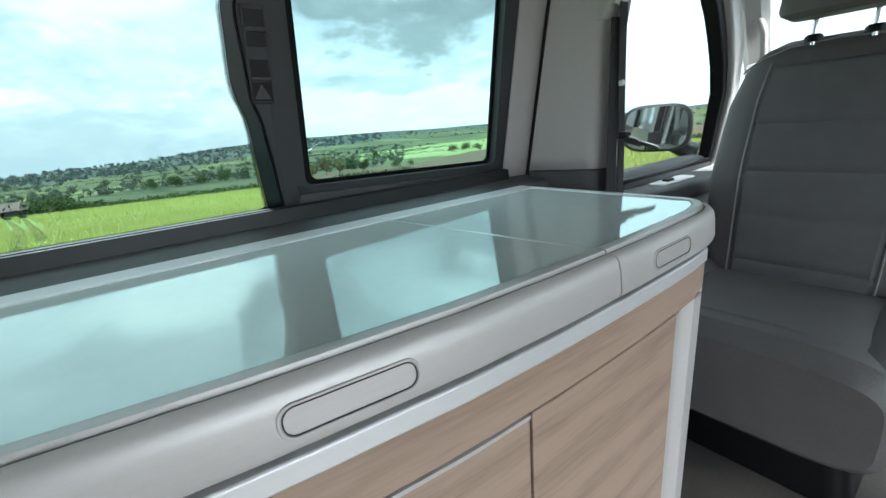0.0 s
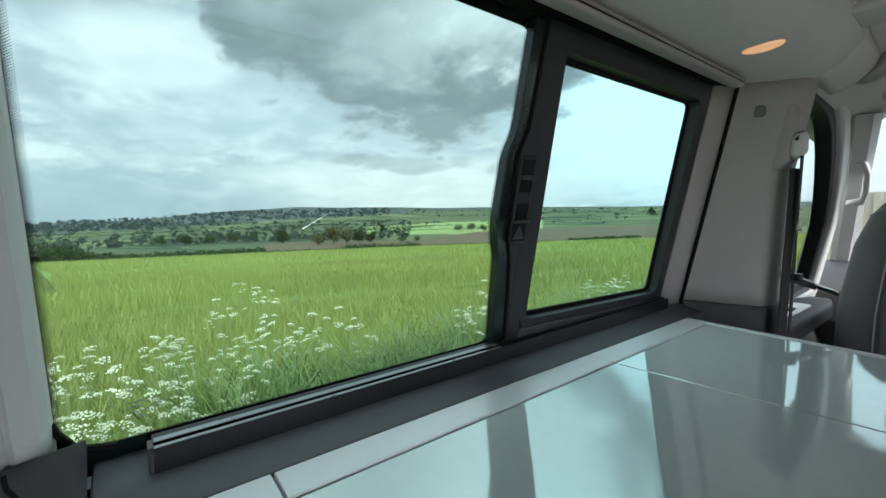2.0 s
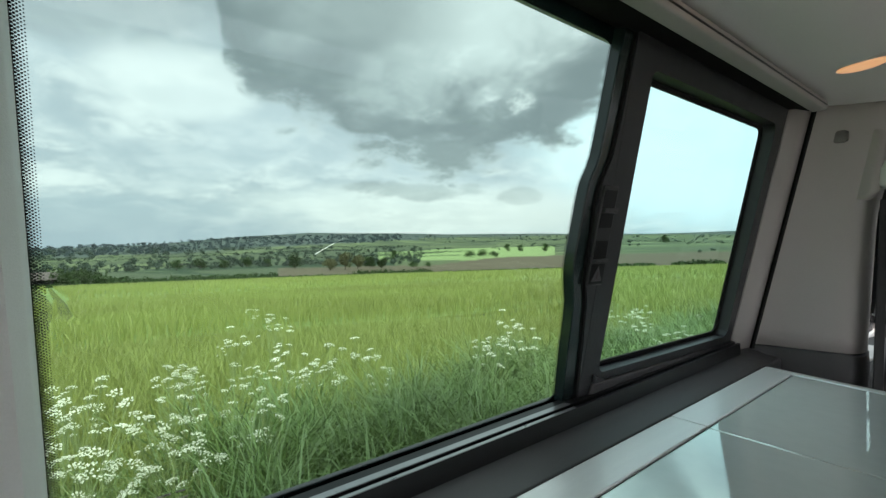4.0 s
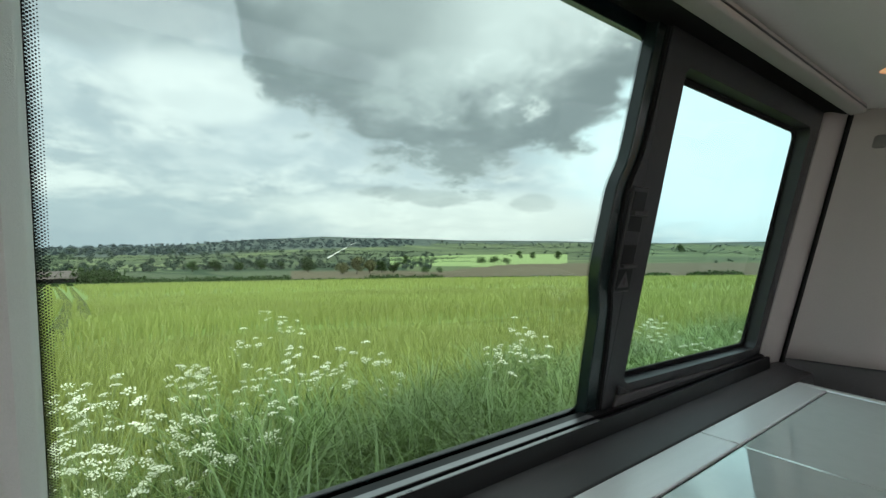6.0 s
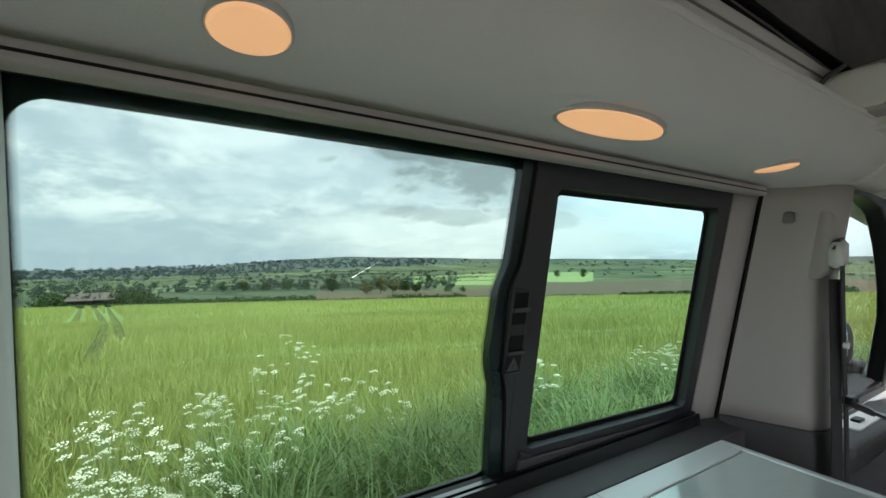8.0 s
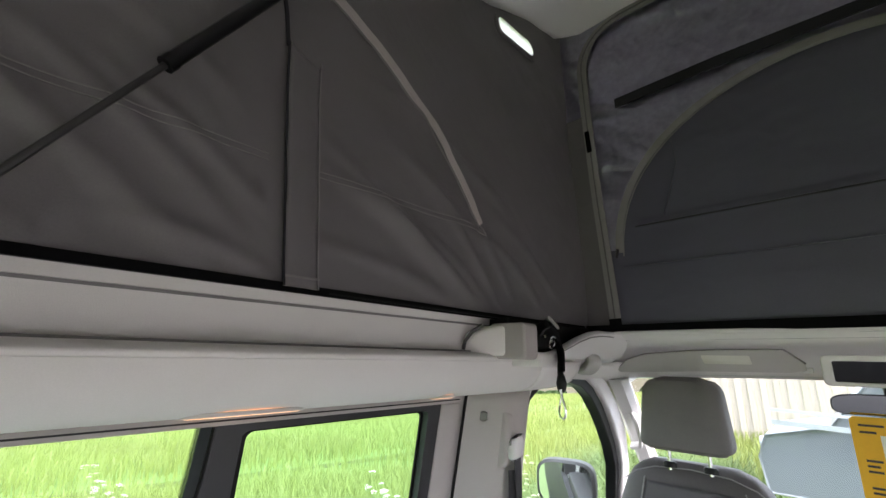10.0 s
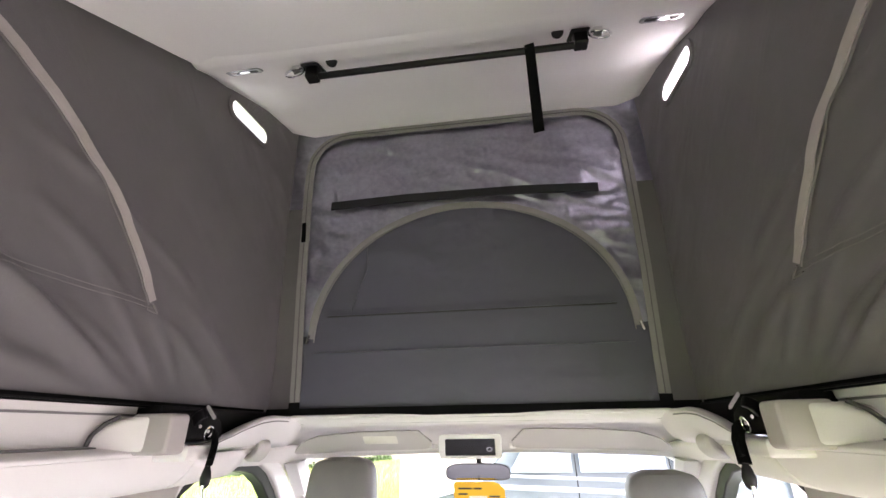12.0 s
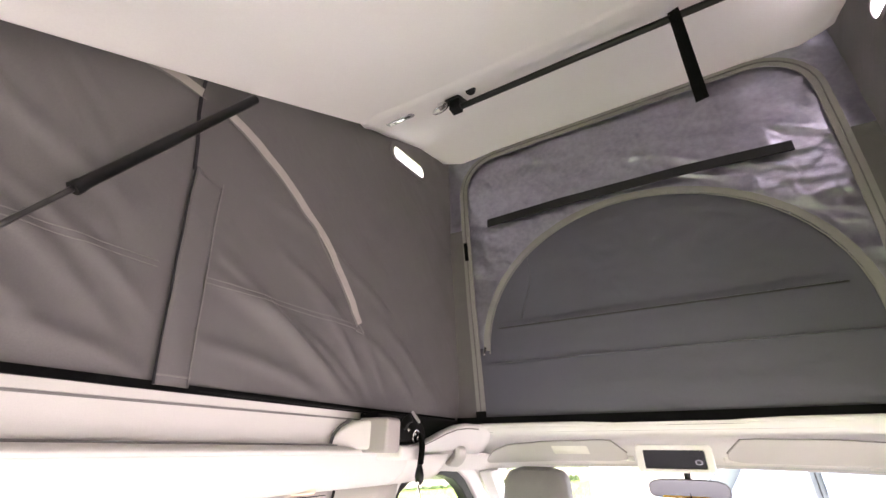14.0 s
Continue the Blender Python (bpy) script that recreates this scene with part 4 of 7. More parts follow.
    spots += [(rng.uniform(-3.6, -2.4), rng.uniform(4.2, 8.0)) for k in range(7)] + [(rng.uniform(-3.3, -2.6), rng.uniform(-1.3, -0.6)) for k in range(6)]
    spots += [(-6.6, 1.05), (-6.2, 1.62), (-9.4, 1.95), (-5.9, 1.5)]
    for i, (x, y) in enumerate(spots):
        m = Matrix.Translation((x, y, near_ground(x, y) - 0.02)) @ Matrix.Rotation(rng.uniform(0, 6.28), 4, "Z") @ Matrix.Scale(rng.uniform(0.8, 1.08), 4)
        if i < len(kinds):
            kinds[i].matrix_basis = m
        else:
            c = copy_thing(kinds[rng.randrange(len(kinds))], m)
            c.scale = (1, 1, 1)
            c.matrix_basis = m


make_parsley()

# ---------------------------------------------------------------- van shell
GLASS = {}


def pane(name, outline, put, mat, parent, d=0.0, label=""):
    ob = part(name, Shape().slab(outline, put, d - 0.002, d + 0.002), mat, parent, label)
    ob.visible_shadow = False
    return ob


setting("floor", Shape().box(-0.95, -1.5, -0.05, 0.95, 2.7, 0.0), "vinyl", "dark vinyl van floor")


def wall_ring(s, hole, outer):
    """Thick side wall with an opening, in the leaning window plane."""
    sh = Shape()
    sh.ring(outer, hole, lambda u, v, d: side(u, v, d, s), -0.035, -0.004)
    return sh


hole = rounded(0.165, 0.700, 1.325, 1.222, 0.03)
outer = [(u if 0.166 < u < 1.324 else (-1.5 if u < 0.5 else 1.50), v if 0.701 < v < 1.221 else (0.60 if v < 1 else 1.30)) for u, v in hole]
setting("wall_left", wall_ring(-1, hole, outer), "black", "van side wall behind the trim with a window opening")
setting("wall_left_low", Shape().box(-0.99, -1.5, -0.05, -0.955, 2.6, 0.60), "trim_dark", "lower van side wall")
setting("wall_right_low", Shape().box(0.955, 1.25, -0.05, 0.99, 2.6, 0.66), "trim_dark", "lower van side wall")
setting("wall_right_rear", Shape().box(0.90, -1.5, -0.05, 0.97, -0.05, 1.28), "trim", "grey side wall trim")
# rear end is out of view; left open to bring more light inside
rear = Shape().box(-0.97, -1.56, -0.05, -0.80, -1.5, 1.36).box(0.80, -1.56, -0.05, 0.97, -1.5, 1.36).box(-0.80, -1.56, 1.22, 0.80, -1.5, 1.36)
setting("wall_rear", rear, "trim", "unseen grey rear trim, left open to let light in")

# side rails above the windows: curved lining, ledge, groove and upright board (x from the middle, z)
COVE = [(0.835, 1.212), (0.79, 1.212), (0.745, 1.2105), (0.70, 1.2135), (0.668, 1.225), (0.645, 1.244), (0.629, 1.268), (0.623, 1.289)]


def make_rail(s, label):
    body = Shape()
    prof = COVE + [(0.640, 1.286), (0.70, 1.296), (0.88, 1.296), (0.88, 1.212)]
    body.prism([(s * x, z) for x, z in prof], -1.5, 1.42)
    name = "ceiling_left" if s < 0 else "ceiling_right"
    setting(name, body, "headliner", "pale grey lined roof edge above the windows")
    rows = []
    for i in range(9):
        y = 1.40 + 0.22 * i / 8
        rows.append([(s * (x + 0.006 * i / 8), y, z + 0.004 * i / 8) for x, z in ((0.705, 1.2125), (0.680, 1.2185), (0.660, 1.2300), (0.645, 1.2440), (0.632, 1.2620), (0.624, 1.2840))])
    setting("ceiling_corner", Shape().grid(rows), "headliner", "pale lining curving under the roof corner", solid=0.003)
    led = Shape()
    led.prism([(s * x, z) for x, z in [(0.621, 1.2895), (0.619, 1.296), (0.624, 1.3015), (0.640, 1.3055), (0.655, 1.3075), (0.655, 1.288)]], -1.5, 1.30)
    setting("trim_ledge", led, "headliner", "pale ledge along the roof opening", bevel=0.002)
    gr = Shape().prism([(s * x, z) for x, z in [(0.655, 1.288), (0.655, 1.310), (0.690, 1.312), (0.690, 1.288)]], -1.5, 1.22)
    setting("trim_groove", gr, "groove", "grey channel behind the ledge")
    fine_line = Shape().prism([(s * x, z) for x, z in [(0.6738, 1.3662), (0.6735, 1.3702), (0.680, 1.3702), (0.680, 1.3662)]], -1.49, 1.243)
    setting("trim_board_line", fine_line, "groove", "fine dark joint along the upright board")
    up = Shape().prism([(s * x, z) for x, z in [(0.677, 1.311), (0.674, 1.366), (0.678, 1.3665), (0.678, 1.370), (0.673, 1.371), (0.671, 1.387), (0.69, 1.389), (0.715, 1.31)]], -1.5, 1.245)
    setting("trim_board", up, "headliner", "pale upright board under the tent canvas")


make_rail(-1, "left")
make_rail(1, "right")


def make_curtain_rail(s):
    sh = Shape().prism([(s * x, z) for x, z in rounded(0.771, 1.189, 0.794, 1.206, 0.004, 3)], -1.2, 1.255)
    setting("trim_rail", sh, "trim_dark" if s > 0 else "trim", "grey curtain rail above the window")
    sl = Shape().prism([(s * x, z) for x, z in [(0.7705, 1.1955), (0.7705, 1.198), (0.778, 1.198), (0.778, 1.1955)]], -1.2, 1.2535)
    setting("trim_rail_slot", sl, "black", "dark slot of the curtain rail")


make_curtain_rail(-1)

# ---------------------------------------------------------------- left side window


def wave_edge(z):
    """The fixed pane's free edge."""
    return lerp(z, (0.70, 0.742, 0.776, 0.817, 0.865, 0.884, 0.903, 0.918, 0.936, 0.996, 1.020, 1.032, 1.046, 1.062, 1.105, 1.19, 1.22),
                (0.711, 0.707, 0.703, 0.699, 0.696, 0.693, 0.686, 0.682, 0.680, 0.682, 0.6825, 0.685, 0.691, 0.696, 0.698, 0.701, 0.702))


def stile_edge(z):
    """Where the sliding sash begins."""
    return lerp(z, (0.70, 0.741, 0.817, 0.849, 0.872, 0.888, 0.905, 0.947, 0.975, 1.003, 1.023, 1.037, 1.058, 1.098, 1.149, 1.22),
                (0.735, 0.732, 0.724, 0.719, 0.716, 0.712, 0.705, 0.7035, 0.702, 0.700, 0.701, 0.705, 0.714, 0.718, 0.720, 0.723))


def make_left_window():
    w = thing("window_1", side(0.75, 0.70), "wide tinted side window with a sliding front half", "window", kind="structure")
    put = lambda u, v, d: side(u, v, d)
    pane("pane", rounded(0.17, 0.705, 0.735, 1.215, 0.02), put, "glass", w, -0.008, "large fixed green-tinted pane")
    zs = [0.706 + 0.506 * i / 40 for i in range(41)]
    strip = [(wave_edge(z), z) for z in zs] + [(stile_edge(z) - 0.0015, z) for z in reversed(zs)]
    part("divider", Shape().slab(strip, put, -0.010, 0.006), "print_black", w, "glossy dark green-black wavy window edge", bevel=0.0015)
    part("divider_seal", Shape().tube([side(stile_edge(z), z, 0.0065) for z in zs], 0.0022, 6), "rubber", w)
    # black printed border of the fixed pane
    inner = rounded(0.1985, 0.738, 0.72, 1.192, 0.030, 6)
    outer_line = [(min(max((u - 0.46) * 1.22 + 0.46, 0.168), 0.73), min(max((v - 0.96) * 1.13 + 0.96, 0.70), 1.222)) for u, v in inner]
    part("border", Shape().ring(outer_line, inner, put, -0.012, -0.0105), "print_black", w, "black printed border of the pane")
    dots = Shape()

    def dot(y, z, size):
        dots.add([side(y + size * a, z + size * b, -0.0098) for a, b in ((1, 0), (0.5, 0.87), (-0.5, 0.87), (-1, 0), (-0.5, -0.87), (0.5, -0.87))], [(0, 1, 2, 3, 4, 5)])

    for i in range(240):
        for j in range(6):
            z = 0.752 + 0.00185 * i + (0.00092 if j % 2 else 0)
            if z < 1.185:
                dot(0.1992 + 0.00125 * j, z, 0.00096 - 0.00011 * j)
    for i in range(250):
        z = 0.735 + 0.00185 * i
        if z < 1.195:
            dot(wave_edge(z) - 0.0006, z, 0.0008)
            dot(wave_edge(z) - 0.0019, z + 0.0009, 0.0005)
    for i in range(270):
        y = 0.205 + 0.00185 * i
        dot(y, 0.7390, 0.0008)
        dot(y + 0.0009, 0.7403, 0.0005)
        dot(y, 1.1912, 0.0008)
    part("dot_border", dots, "rubber", w, smooth=False)["kind"] = "stuff"
    # sliding sash
    def quad(p, q):
        """Opening of the sash: p from rear to front, q from top to foot."""
        return (0.783 + 0.006 * q + p * (0.420 + 0.005 * q), 1.1630 - q * (0.3870 + 0.012 * p))

    unit = rounded(0, 0, 1, 1, 0.035, 6)
    inner = [quad(p, 1 - q) for p, q in unit]
    face = [quad(-0.040 + 1.055 * p, 1.020 - 1.035 * q) for p, q in unit]
    yc, zc = 0.992, 0.964
    out = []
    for u, v in face:
        zz = zc + (v - zc) * (0.246 / 0.200) - (0.004 if v < zc else 0)
        yy = min(yc + (u - yc) * 1.30, 1.250) if u > yc else stile_edge(zz) + 0.001 + max(u - 0.774, 0) * 1.20
        out.append((yy, zz))
    part("sash", Shape().ring(out, face, put, -0.012, 0.011), "sash", w, "dark plastic frame of the sliding pane", bevel=0.002)
    zs2 = [z for z in zs if 0.722 < z < 1.20]
    part("sash_stile", Shape().slab([(stile_edge(z) + 0.001, z) for z in zs2] + [(0.768, 1.195), (0.768, 0.728)], put, -0.003, 0.0106), "sash", w)
    part("sash_lip", Shape().ring(face, inner, put, -0.0135, -0.0085), "rubber", w, bevel=0.001)
    pane("sliding_pane", face, put, "glass_slide", w, -0.0155, "sliding green-tinted pane")
    top = Shape().prism([(-0.842, 1.204), (-0.828, 1.200), (-0.800, 1.206), (-0.800, 1.215), (-0.842, 1.215)], 0.16, 1.31)
    part("head_channel", top, "rubber", w)
    part("sash_foot", Shape().slab([(0.752, 0.722), (1.248, 0.704), (1.248, 0.738), (0.758, 0.757)], put, 0.010, 0.0155), "sill", w, "grey foot rail of the sash", bevel=0.003)
    part("foot_corner", Shape().slab([(0.756, 0.772), (0.758, 0.757), (0.790, 0.7555)], put, 0.011, 0.0170), "sash", w, bevel=0.003)
    # catch: two pockets and a triangular mark, in a leaning plate
    def row(z0, z1, a, b):
        return [(lerp(z1, (0.90, 1.03), (0.7035, 0.704)) + a, z1), (lerp(z1, (0.90, 1.03), (0.736, 0.7365)) - b, z1), (lerp(z0, (0.90, 1.03), (0.736, 0.7365)) - b, z0), (lerp(z0, (0.90, 1.03), (0.7035, 0.704)) + a, z0)]
    catch = part("catch", Shape().slab(row(0.900, 1.026, 0.0005, 0.0), put, 0.010, 0.0135), "sash", w, "black finger catch", bevel=0.002)
    for z0, z1 in ((0.974, 1.020), (0.932, 0.958)):
        part("pocket", Shape().slab(row(z0, z1, 0.004, 0.003), put, 0.0132, 0.0142), "black", catch)
        part("pull", Shape().slab(row(z0 + 0.018 if z1 > 1 else z0 - 0.001, z0 + 0.024 if z1 > 1 else z0 + 0.003, 0.003, 0.001), put, 0.013, 0.0190), "trim_dark", catch, bevel=0.001)
    part("mark_plate", Shape().slab(row(0.903, 0.929, 0.003, 0.002), put, 0.0134, 0.0144), "black", catch)
    part("warning_label", Shape().slab([(0.7085, 0.906), (0.7315, 0.906), (0.7200, 0.926)], put, 0.0144, 0.0150), "sill", catch, "small triangular warning label")
    part("warning_mark", Shape().slab([(0.7185, 0.909), (0.7215, 0.909), (0.7215, 0.918), (0.7185, 0.918)], put, 0.0150, 0.0154), "card_ink", catch)
    # maker's etching: plain bars
    for i, (y, z, n) in enumerate(((0.252, 0.776, 0.013), (0.252, 0.771, 0.010), (0.252, 0.766, 0.014), (0.254, 0.761, 0.008), (0.268, 0.776, 0.006), (0.269, 0.770, 0.007))):
        part("etched_bar", Shape().slab([(y, z), (y + n, z), (y + n, z + 0.0012), (y, z + 0.0012)], put, -0.0055, -0.005), "groove", w)
    # bottom track with a bright edge
    track = Shape().prism([(-0.925, 0.716), (-0.925, 0.740), (-0.912, 0.740), (-0.912, 0.741), (-0.9035, 0.741), (-0.9035, 0.732), (-0.8995, 0.732), (-0.8995, 0.7395), (-0.8945, 0.7395), (-0.893, 0.716)], 0.266, 1.250)
    part("track", track, "black", w, "black bottom track", bevel=0.0006)
    for x0, wd, z in ((-0.9118, 0.0080, 0.7412), (-0.8992, 0.0042, 0.7397)):
        part("track_edge", Shape().box(x0, 0.267, z - 0.0006, x0 + wd, 0.706, z + 0.0006), "track", w, "bright satin edge of the track")
    part("track_end", Shape().box(-0.9118, 0.262, 0.712, -0.8940, 0.2668, 0.7414), "sill", w, bevel=0.001)


make_left_window()

sill = Shape().prism([(-0.97, 0.60), (-0.97, 0.722), (-0.93, 0.722), (-0.895, 0.718), (-0.882, 0.712), (-0.872, 0.7075), (-0.852, 0.7035), (-0.849, 0.698), (-0.849, 0.60)], 0.2215, 1.345)
setting("trim_sill", sill, "sill", "dark moulded sill below the side window", bevel=0.002)
gasket = Shape().tube([(-0.921, 0.205 + 0.035, 0.741), (-0.919, 0.214, 0.748), (-0.918, 0.2025, 0.765), (-0.917, 0.199, 0.775)], 0.003, 6)
setting("trim_gasket", gasket, "rubber", "black rubber window seal")

# ---------------------------------------------------------------- rear pillar (left)
sh = Shape()
rows = []
for i in range(19):
    z = 0.748 + (1.206 - 0.748) * i / 18
    xw = -(1.0643 - 0.19 * z)
    prof = [(0.1986, xw - 0.004), (0.1978, xw + 0.010), (0.194, xw + 0.022), (0.182, xw + 0.028), (0.1765, xw + 0.024), (0.173, xw + 0.030), (0.166, xw + 0.038),
            (0.150, xw + 0.047), (0.12, xw + 0.056), (0.06, xw + 0.065), (-0.05, xw + 0.078), (-0.25, xw + 0.095), (-0.6, xw + 0.11), (-1.5, xw + 0.12)]
    rows.append([(x, y, z) for y, x in prof])
setting("trim_pillar_rear", sh.grid(rows), "trim_pale", "pale grey moulded rear pillar trim", solid=0.004)
FOOT_Y = (-1.5, -0.6, -0.25, -0.05, 0.06, 0.12, 0.150, 0.165, 0.180, 0.20, 0.212, 0.221)
FOOT_D = (0.127, 0.117, 0.103, 0.087, 0.075, 0.066, 0.058, 0.050, 0.040, 0.034, 0.030, 0.026)


def foot_x(y, z):
    """Face of the charcoal foot under the rear pillar: upright below, drawn back towards the pillar above."""
    x = -(1.0643 - 0.19 * 0.748) + lerp(y, FOOT_Y, FOOT_D)
    k = lerp(z, (0.698, 0.706, 0.714, 0.722, 0.732, 0.742, 0.749, 0.762), (1.0, 0.94, 0.78, 0.52, 0.24, 0.07, 0.0, -0.1))
    return x + (max(-0.849, x + 0.004) - x) * k


rows = [[(foot_x(y, z), y, z) for y in FOOT_Y] for z in (0.60, 0.698, 0.706, 0.714, 0.722, 0.732, 0.742, 0.749, 0.762)]
setting("trim_pillar_foot", Shape().grid(rows), "trim_dark", "charcoal foot of the rear pillar trim", solid=0.004)
seam_line = ((0.1765, 0.760), (0.1775, 0.750), (0.182, 0.741), (0.189, 0.734), (0.199, 0.729), (0.212, 0.7265), (0.2195, 0.7255), (0.2205, 0.715), (0.2205, 0.700))
seam = Shape().tube([(foot_x(y, z) + 0.0025, y, z) for y, z in seam_line], 0.0017, 6)
setting("trim_corner_seam", seam, "rubber", "black seam curving from the rear pillar to the sill")

# ---------------------------------------------------------------- middle pillar (left) with belt


def pillar_x(y, z):
    """Inner face of the middle pillar's trim."""
    xw = -(1.0643 - 0.19 * z)
    inner = lerp(z, (0.66, 0.73, 1.0, 1.22), (-0.742, -0.742, -0.735, -0.70))
    return lerp(y, (1.322, 1.335, 1.355, 1.38, 1.40, 1.415, 1.45, 1.475, 1.50, 1.525), (xw + 0.035, xw + 0.055, lerp(0.45, (0, 1), (xw + 0.055, inner)), inner - 0.012, inner, inner + 0.004, inner + 0.002, inner - 0.012, inner - 0.05, inner - 0.12))


ys = (1.318, 1.322, 1.335, 1.345, 1.355, 1.368, 1.38, 1.39, 1.40, 1.408, 1.415, 1.435, 1.45, 1.463, 1.475, 1.488, 1.50, 1.513, 1.525)
rows = []
for i in range(15):
    z = 0.728 + (1.214 - 0.728) * i / 14
    rows.append([(pillar_x(y, z), y, z) for y in ys])
setting("trim_pillar_middle", Shape().grid(rows), "trim", "grey moulded middle pillar trim", solid=0.004)
rows = [[(pillar_x(y, 0.728) + k, y, z) for y in ys] for z, k in ((0.55, 0.004), (0.70, 0.004), (0.722, 0.002), (0.727, -0.004))]
setting("trim_pillar_base", Shape().grid(rows), "trim_dark", "charcoal foot of the middle pillar trim", solid=0.004)
rows = [[side(y, 0.716 + 0.492 * i / 8, d) for y, d in ((1.2505, 0.004), (1.252, 0.012), (1.262, 0.017), (1.290, 0.022), (1.318, 0.027))] for i in range(9)]
setting("trim_reveal", Shape().grid(rows), "trim", "grey strip between window and pillar", solid=0.003)
seal = Shape().tube([(-(1.0643 - 0.19 * z) + 0.032, 1.3195, z) for z in (0.715, 0.85, 1.0, 1.12, 1.206)], 0.0048, 6)
setting("trim_pillar_seal", seal, "rubber", "black seal between window trim and pillar")


def make_belt():
    e = thing("seat_belt", (-0.70, 1.392, 0.70), "dark seat belt with a chrome buckle tongue on the grey pillar", "seat belt")
    part("guide_housing", Shape().loft([[(x + k, y, z) for x, y in rounded(-0.760, 1.372, -0.714, 1.424, 0.014, 4)] for z, k in ((1.030, -0.020), (1.048, -0.004), (1.155, 0.002), (1.172, -0.012))]), "trim", e, "grey height adjuster", bevel=0.003)
    part("guide", Shape().loft([[(x, y, z + (y - 1.39) * 0.25) for x, y in rounded(-0.722 + k, 1.374 + k, -0.698 - k, 1.422 - k, 0.010, 3)] for z, k in ((1.052, 0.006), (1.060, 0), (1.092, 0), (1.104, 0.006))]), "trim_pale", e, "rounded belt guide", bevel=0.003)
    web = Shape().tube([(-0.703, 1.394, 1.066), (-0.704, 1.396, 0.99), (-0.706, 1.404, 0.86), (-0.706, 1.410, 0.74), (-0.708, 1.414, 0.60)], 0, flat=(0.030, 0.0025, (1, 0.1, 0)))
    part("webbing", web, "belt", e)
    part("webbing_return", Shape().tube([(-0.712, 1.384, 1.03), (-0.713, 1.384, 0.80), (-0.714, 1.386, 0.60)], 0, flat=(0.022, 0.002, (1, -0.5, 0))), "belt", e)
    tongue = part("buckle_tongue", Shape().slab(rounded(-0.735, 0.0, -0.675, 0.03, 0.006, 3), lambda u, v, d: (u + 0.005, 1.410 + v * 0.5 + (u + 0.70) * 0.25, 0.798 - v * 0.6 - (u + 0.70) * 0.35 + d), -0.002, 0.002), "chrome", e, "chrome buckle tongue", bevel=0.001)
    part("tongue_blade", Shape().slab(rounded(-0.676, 0.006, -0.640, 0.022, 0.005, 3), lambda u, v, d: (u + 0.005, 1.410 + v * 0.5 + (u + 0.70) * 0.25, 0.798 - v * 0.6 - (u + 0.70) * 0.35 + d), -0.0015, 0.0015), "chrome", tongue)
    part("tongue_grip", Shape().box(-0.722, 1.394, 0.792, -0.690, 1.422, 0.806), "black", tongue, bevel=0.004)
    part("stop_button", Shape().tube([(-0.7015, 1.387, 0.905), (-0.694, 1.387, 0.905)], 0.006, 10), "trim_pale", e)


make_belt()
hook = thing("coat_hook", (-0.775, 1.365, 1.10), "small grey coat hook on the pillar trim", "coat hook")
part("hook_plate", Shape().loft([[(x, y, z) for y, z in rounded(1.340 + k, 1.140 + k, 1.349 - k, 1.164 - k, 0.004, 3)] for x, k in ((-0.82, 0), (-0.764, 0.0), (-0.758, 0.004))]), "groove", hook, bevel=0.002)

# ---------------------------------------------------------------- kitchen unit


def rim_x(y):
    """Front line of the worktop: straight, drawn in at the far corner."""
    return lerp(y, (-1.2, -0.3, 0.0, 0.2, 0.4, 0.56, 0.71, 0.83, 0.95, 1.07, 1.15, 1.195, 1.222, 1.236),
                (-0.560, -0.545, -0.528, -0.503, -0.474, -0.449, -0.433, -0.427, -0.425, -0.426, -0.429, -0.437, -0.453, -0.482))


def glass_x(y):
    return rim_x(y) - 0.030


SEAMS = ((-1.1, 0.3528), (0.3556, 0.9140), (0.9165, 1.222))


def seam_y(x, y):
    """The far lid's joint runs askew: nearer at the back."""
    return y - 0.142 * (-0.455 - x) if 0.9 < y < 1.0 else y


